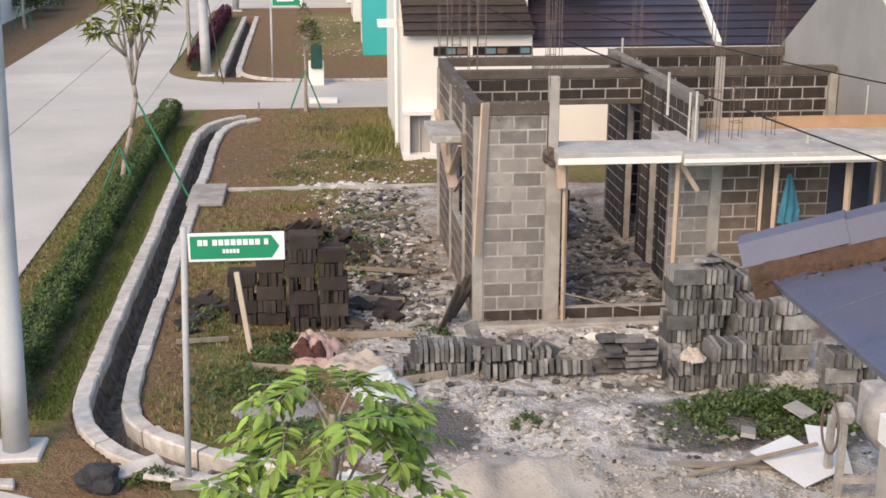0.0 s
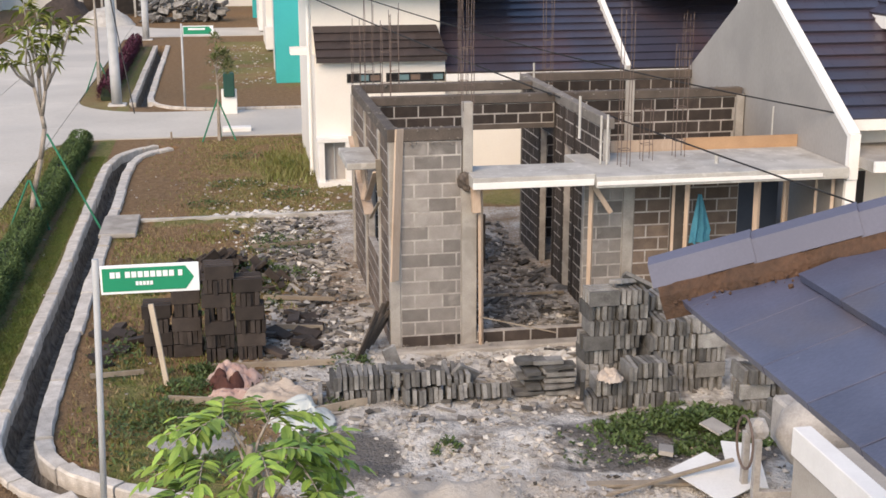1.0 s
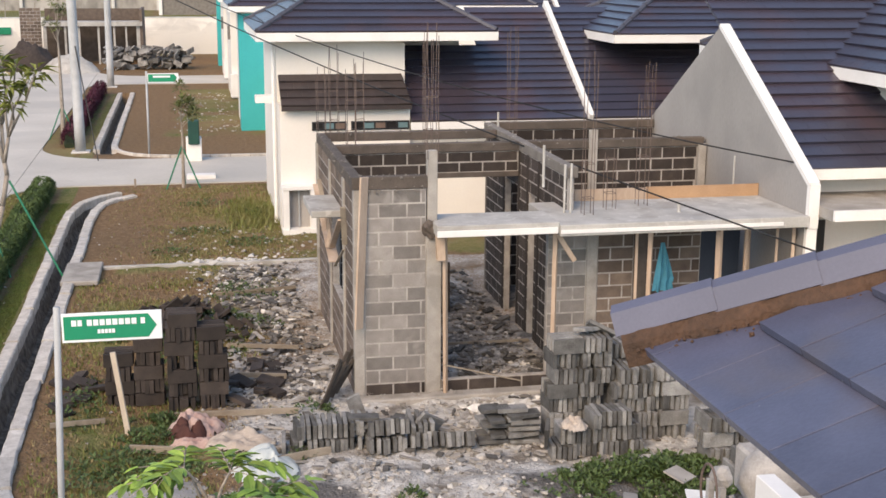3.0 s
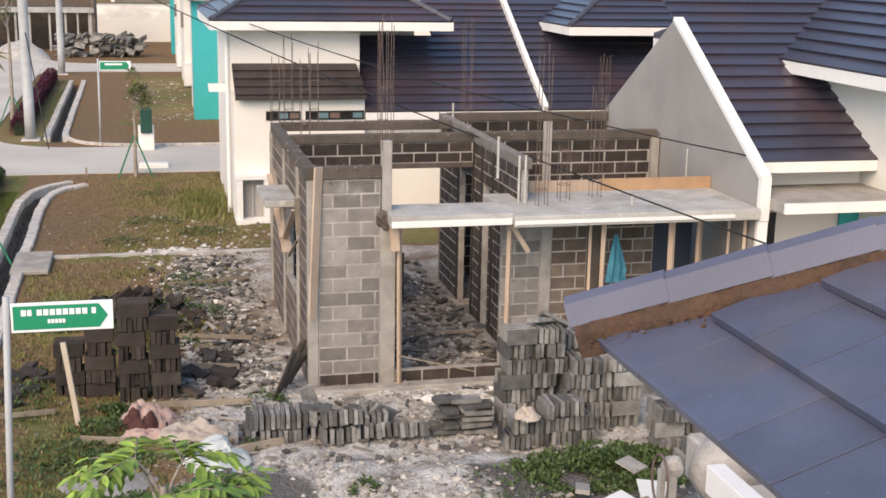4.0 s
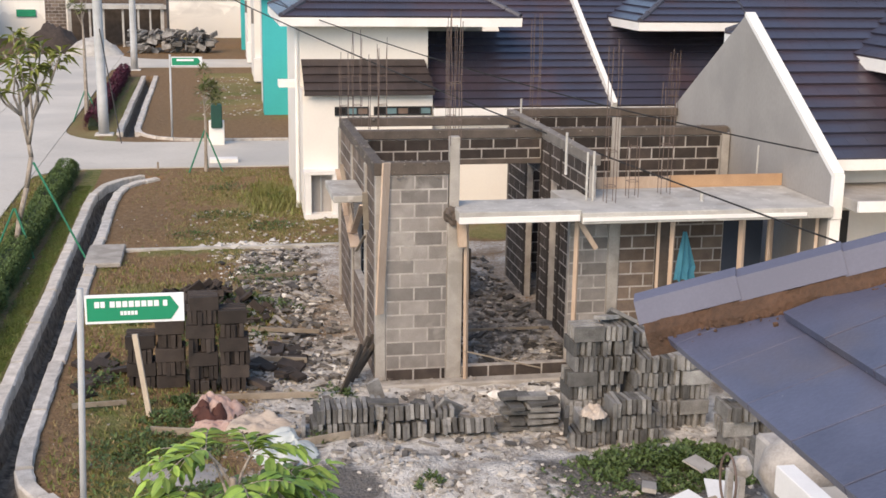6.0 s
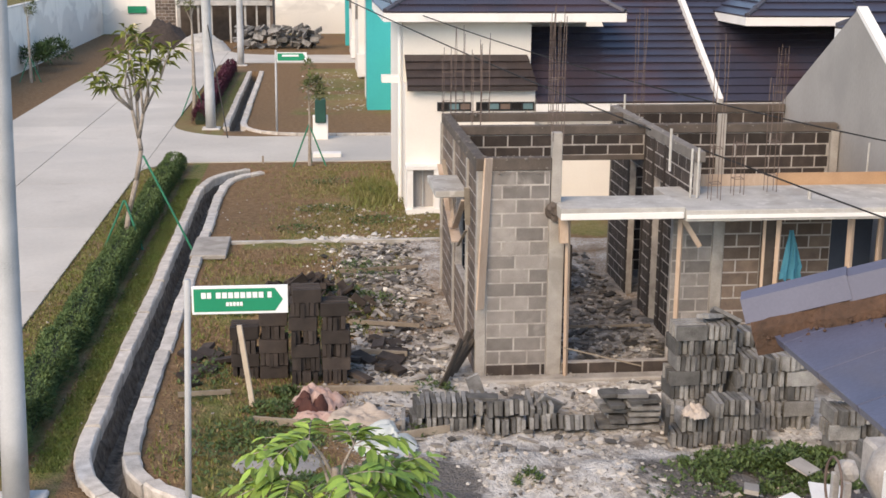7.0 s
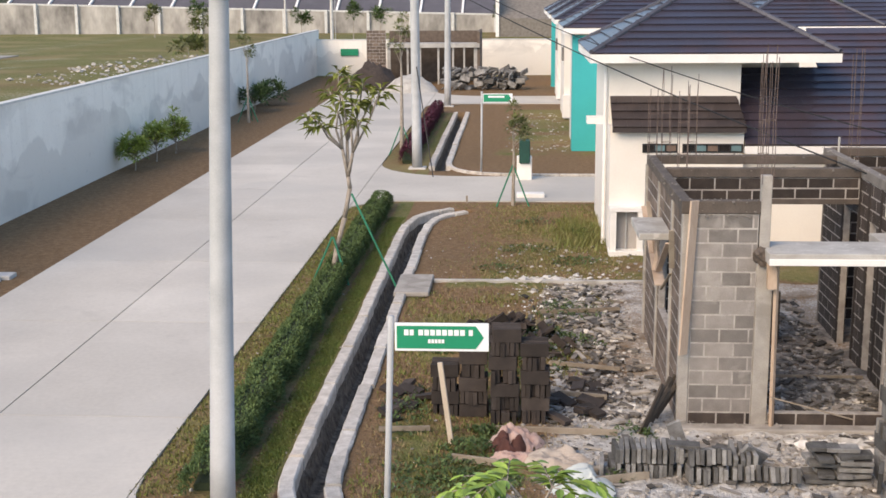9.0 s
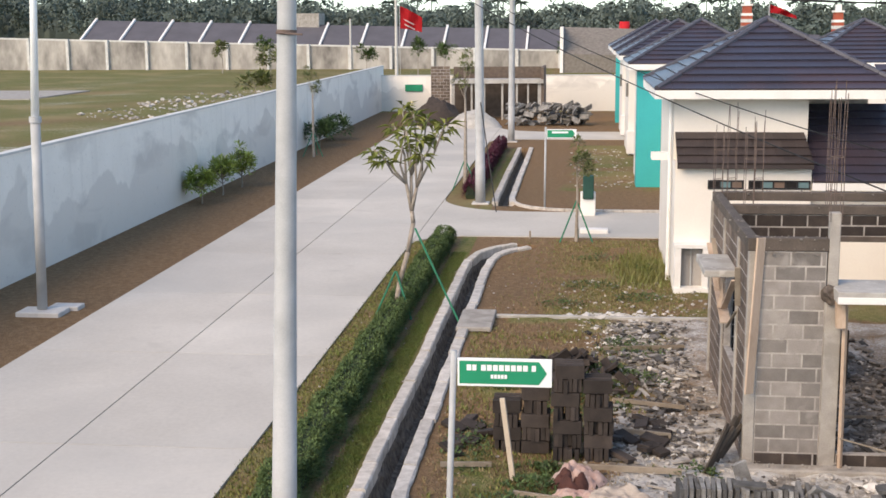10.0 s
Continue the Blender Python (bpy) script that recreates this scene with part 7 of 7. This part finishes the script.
M_BRICK_RED = mat("faded_red_band", (0.42, 0.10, 0.06), (0.32, 0.08, 0.05), 0.9, 3, 30, 0.2)


def flag(x, y, z0, z1, w, h, label, droop=0.7, taper=0.0, lettered=False):
    f = thing("flag", label, "flag", "red flags")
    bm = bmesh.new()
    bar(bm, (x, y, z0), (x, y, z1), 0.022, 8)
    part("pole", bm, M_GALV, f)
    bm = bmesh.new()
    rows = [[bm.verts.new((x + 0.04 + w * i / 10, y + 0.12 * math.sin(i * 0.9 + j * 0.4), z1 - 0.05 - h * j / 6 * (1 - taper * i / 10) - droop * (i / 10) ** 1.2)) for i in range(11)] for j in range(7)]
    for r0, r1 in zip(rows, rows[1:]):
        for i in range(10):
            bm.faces.new((r0[i], r0[i + 1], r1[i + 1], r1[i]))
    bmesh.ops.solidify(bm, geom=bm.faces[:], thickness=0.01)
    banner = part("cloth", bm, M_RED_FLAG, f)
    for u0, u1, v in ((0.18, 0.62, 0.50), (0.2, 0.85, 0.70)) if lettered else ():
        bm = bmesh.new()
        strip = []
        for k in range(9):
            i = lerp(u0, u1, k / 8) * 10
            zt = z1 - 0.05 - h * v - droop * (i / 10) ** 1.2
            yy = y - 0.02 + 0.12 * math.sin(i * 0.9 + v * 2.4)
            strip.append([bm.verts.new((x + 0.04 + w * i / 10, yy, zt + dz)) for dz in (0.0, -0.09)])
        for p, q in zip(strip, strip[1:]):
            bm.faces.new((p[0], p[1], q[1], q[0]))
        bmesh.ops.solidify(bm, geom=bm.faces[:], thickness=0.006)
        part("text_bar", bm, M_SIGN_WHITE, banner, "pale lettering bar")
    return f


flag(-14.45, 100.0, 0.0, 7.3, 1.75, 1.75, "red flag with faded pale lettering on a tall pole", 0.9, 0.35, True)
flag(6.84, 48.6, 4.5, 6.6, 0.95, 0.30, "red flag showing above the roof ridge", 0.42, 0.6)
for x, top in ((12.1, 7.65), (18.95, 7.1)):
    tw = thing("tower", "slim tower with red and white bands above the roofs", "tower", "banded towers")
    bands = ((0, top - 2.1, 0.0, M_FARWALL), (top - 2.1, top - 1.85, 0.0, M_BRICK_RED), (top - 1.85, top - 1.6, 0.0, M_PERIM_TOP), (top - 1.6, top - 1.35, 0.02, M_BRICK_RED), (top - 1.35, top - 1.15, 0.0, M_WHITE_TRIM), (top - 1.15, top - 0.6, 0.08, M_BRICK_RED), (top - 0.6, top - 0.45, 0.0, M_WHITE_TRIM), (top - 0.45, top, 0.2, M_WHITE_TRIM))
    for z0, z1, inset, m in bands:
        block_box("band", tw, (x + inset, x + 0.8 - inset, 100.0 + inset, 100.9 - inset, z0, z1 - 0.002), m)


def far_woods():
    """Lumpy crowns with haze in their leaf colour, built of many small clumps, a few palms standing above them."""
    rnd = random.Random(99)
    verts, faces = [], []
    for i in range(330):
        x, y = rnd.uniform(-150, 120), rnd.uniform(186, 240)
        top = lerp(12.5, 8.6, smoothstep(-75, -30, x)) * rnd.uniform(0.72, 1.06)
        r = rnd.uniform(2.2, 4.2)
        for c in range(11):
            d = rand_dir(rnd, -0.6, 1)
            ctr = Vector((x + d.x * r, y + d.y * r, top * 0.66 + d.z * top * 0.30))
            rr = rnd.uniform(0.8, 1.5)
            for k in range(26):
                e = rand_dir(rnd, -0.5, 1)
                leaf(verts, faces, ctr + e * rr * rnd.uniform(0.7, 1.05), e.cross(rand_dir(rnd, -1, 1)), e, rnd.uniform(0.5, 0.85), rnd.uniform(0.4, 0.6), 0.3)
    for i in range(26):
        x, y = rnd.uniform(-60, 100), rnd.uniform(190, 225)
        top = rnd.uniform(8.0, 10.2)
        for k in range(18):
            a = rnd.uniform(0, 6.28)
            d = Vector((math.cos(a), math.sin(a), rnd.uniform(-0.1, 0.8)))
            leaf(verts, faces, Vector((x, y, top)), d, Vector((0, 0, 1)), rnd.uniform(1.4, 2.0), 0.3, 0.55)
        i0 = len(verts)
        verts += [Vector((x - 0.12, y, 0)), Vector((x + 0.12, y, 0)), Vector((x + 0.1, y, top)), Vector((x - 0.1, y, top))]
        faces.append((i0, i0 + 1, i0 + 2, i0 + 3))
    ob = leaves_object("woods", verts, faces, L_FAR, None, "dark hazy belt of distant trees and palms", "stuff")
    return tagged(ob, category="woods")


far_woods()
bm = bmesh.new()
ridge = []
for i in range(240):
    x = -170 + 290 * i / 239
    z = lerp(10.2, 6.6, smoothstep(-80, -25, x)) + 0.9 * noise.noise(Vector((x * 0.11, 0, 3))) + 0.7 * noise.noise(Vector((x * 0.5, 0, 8)))
    ridge.append([bm.verts.new((x, 236, -1)), bm.verts.new((x, 236 + 0.8 * noise.noise(Vector((x * 0.7, 4, 0))), z * 0.5)), bm.verts.new((x, 237, z)), bm.verts.new((x, 240, z)), bm.verts.new((x, 240, -1))])
for r0, r1 in zip(ridge, ridge[1:]):
    for k in range(4):
        bm.faces.new((r0[k], r1[k], r1[k + 1], r0[k + 1]))
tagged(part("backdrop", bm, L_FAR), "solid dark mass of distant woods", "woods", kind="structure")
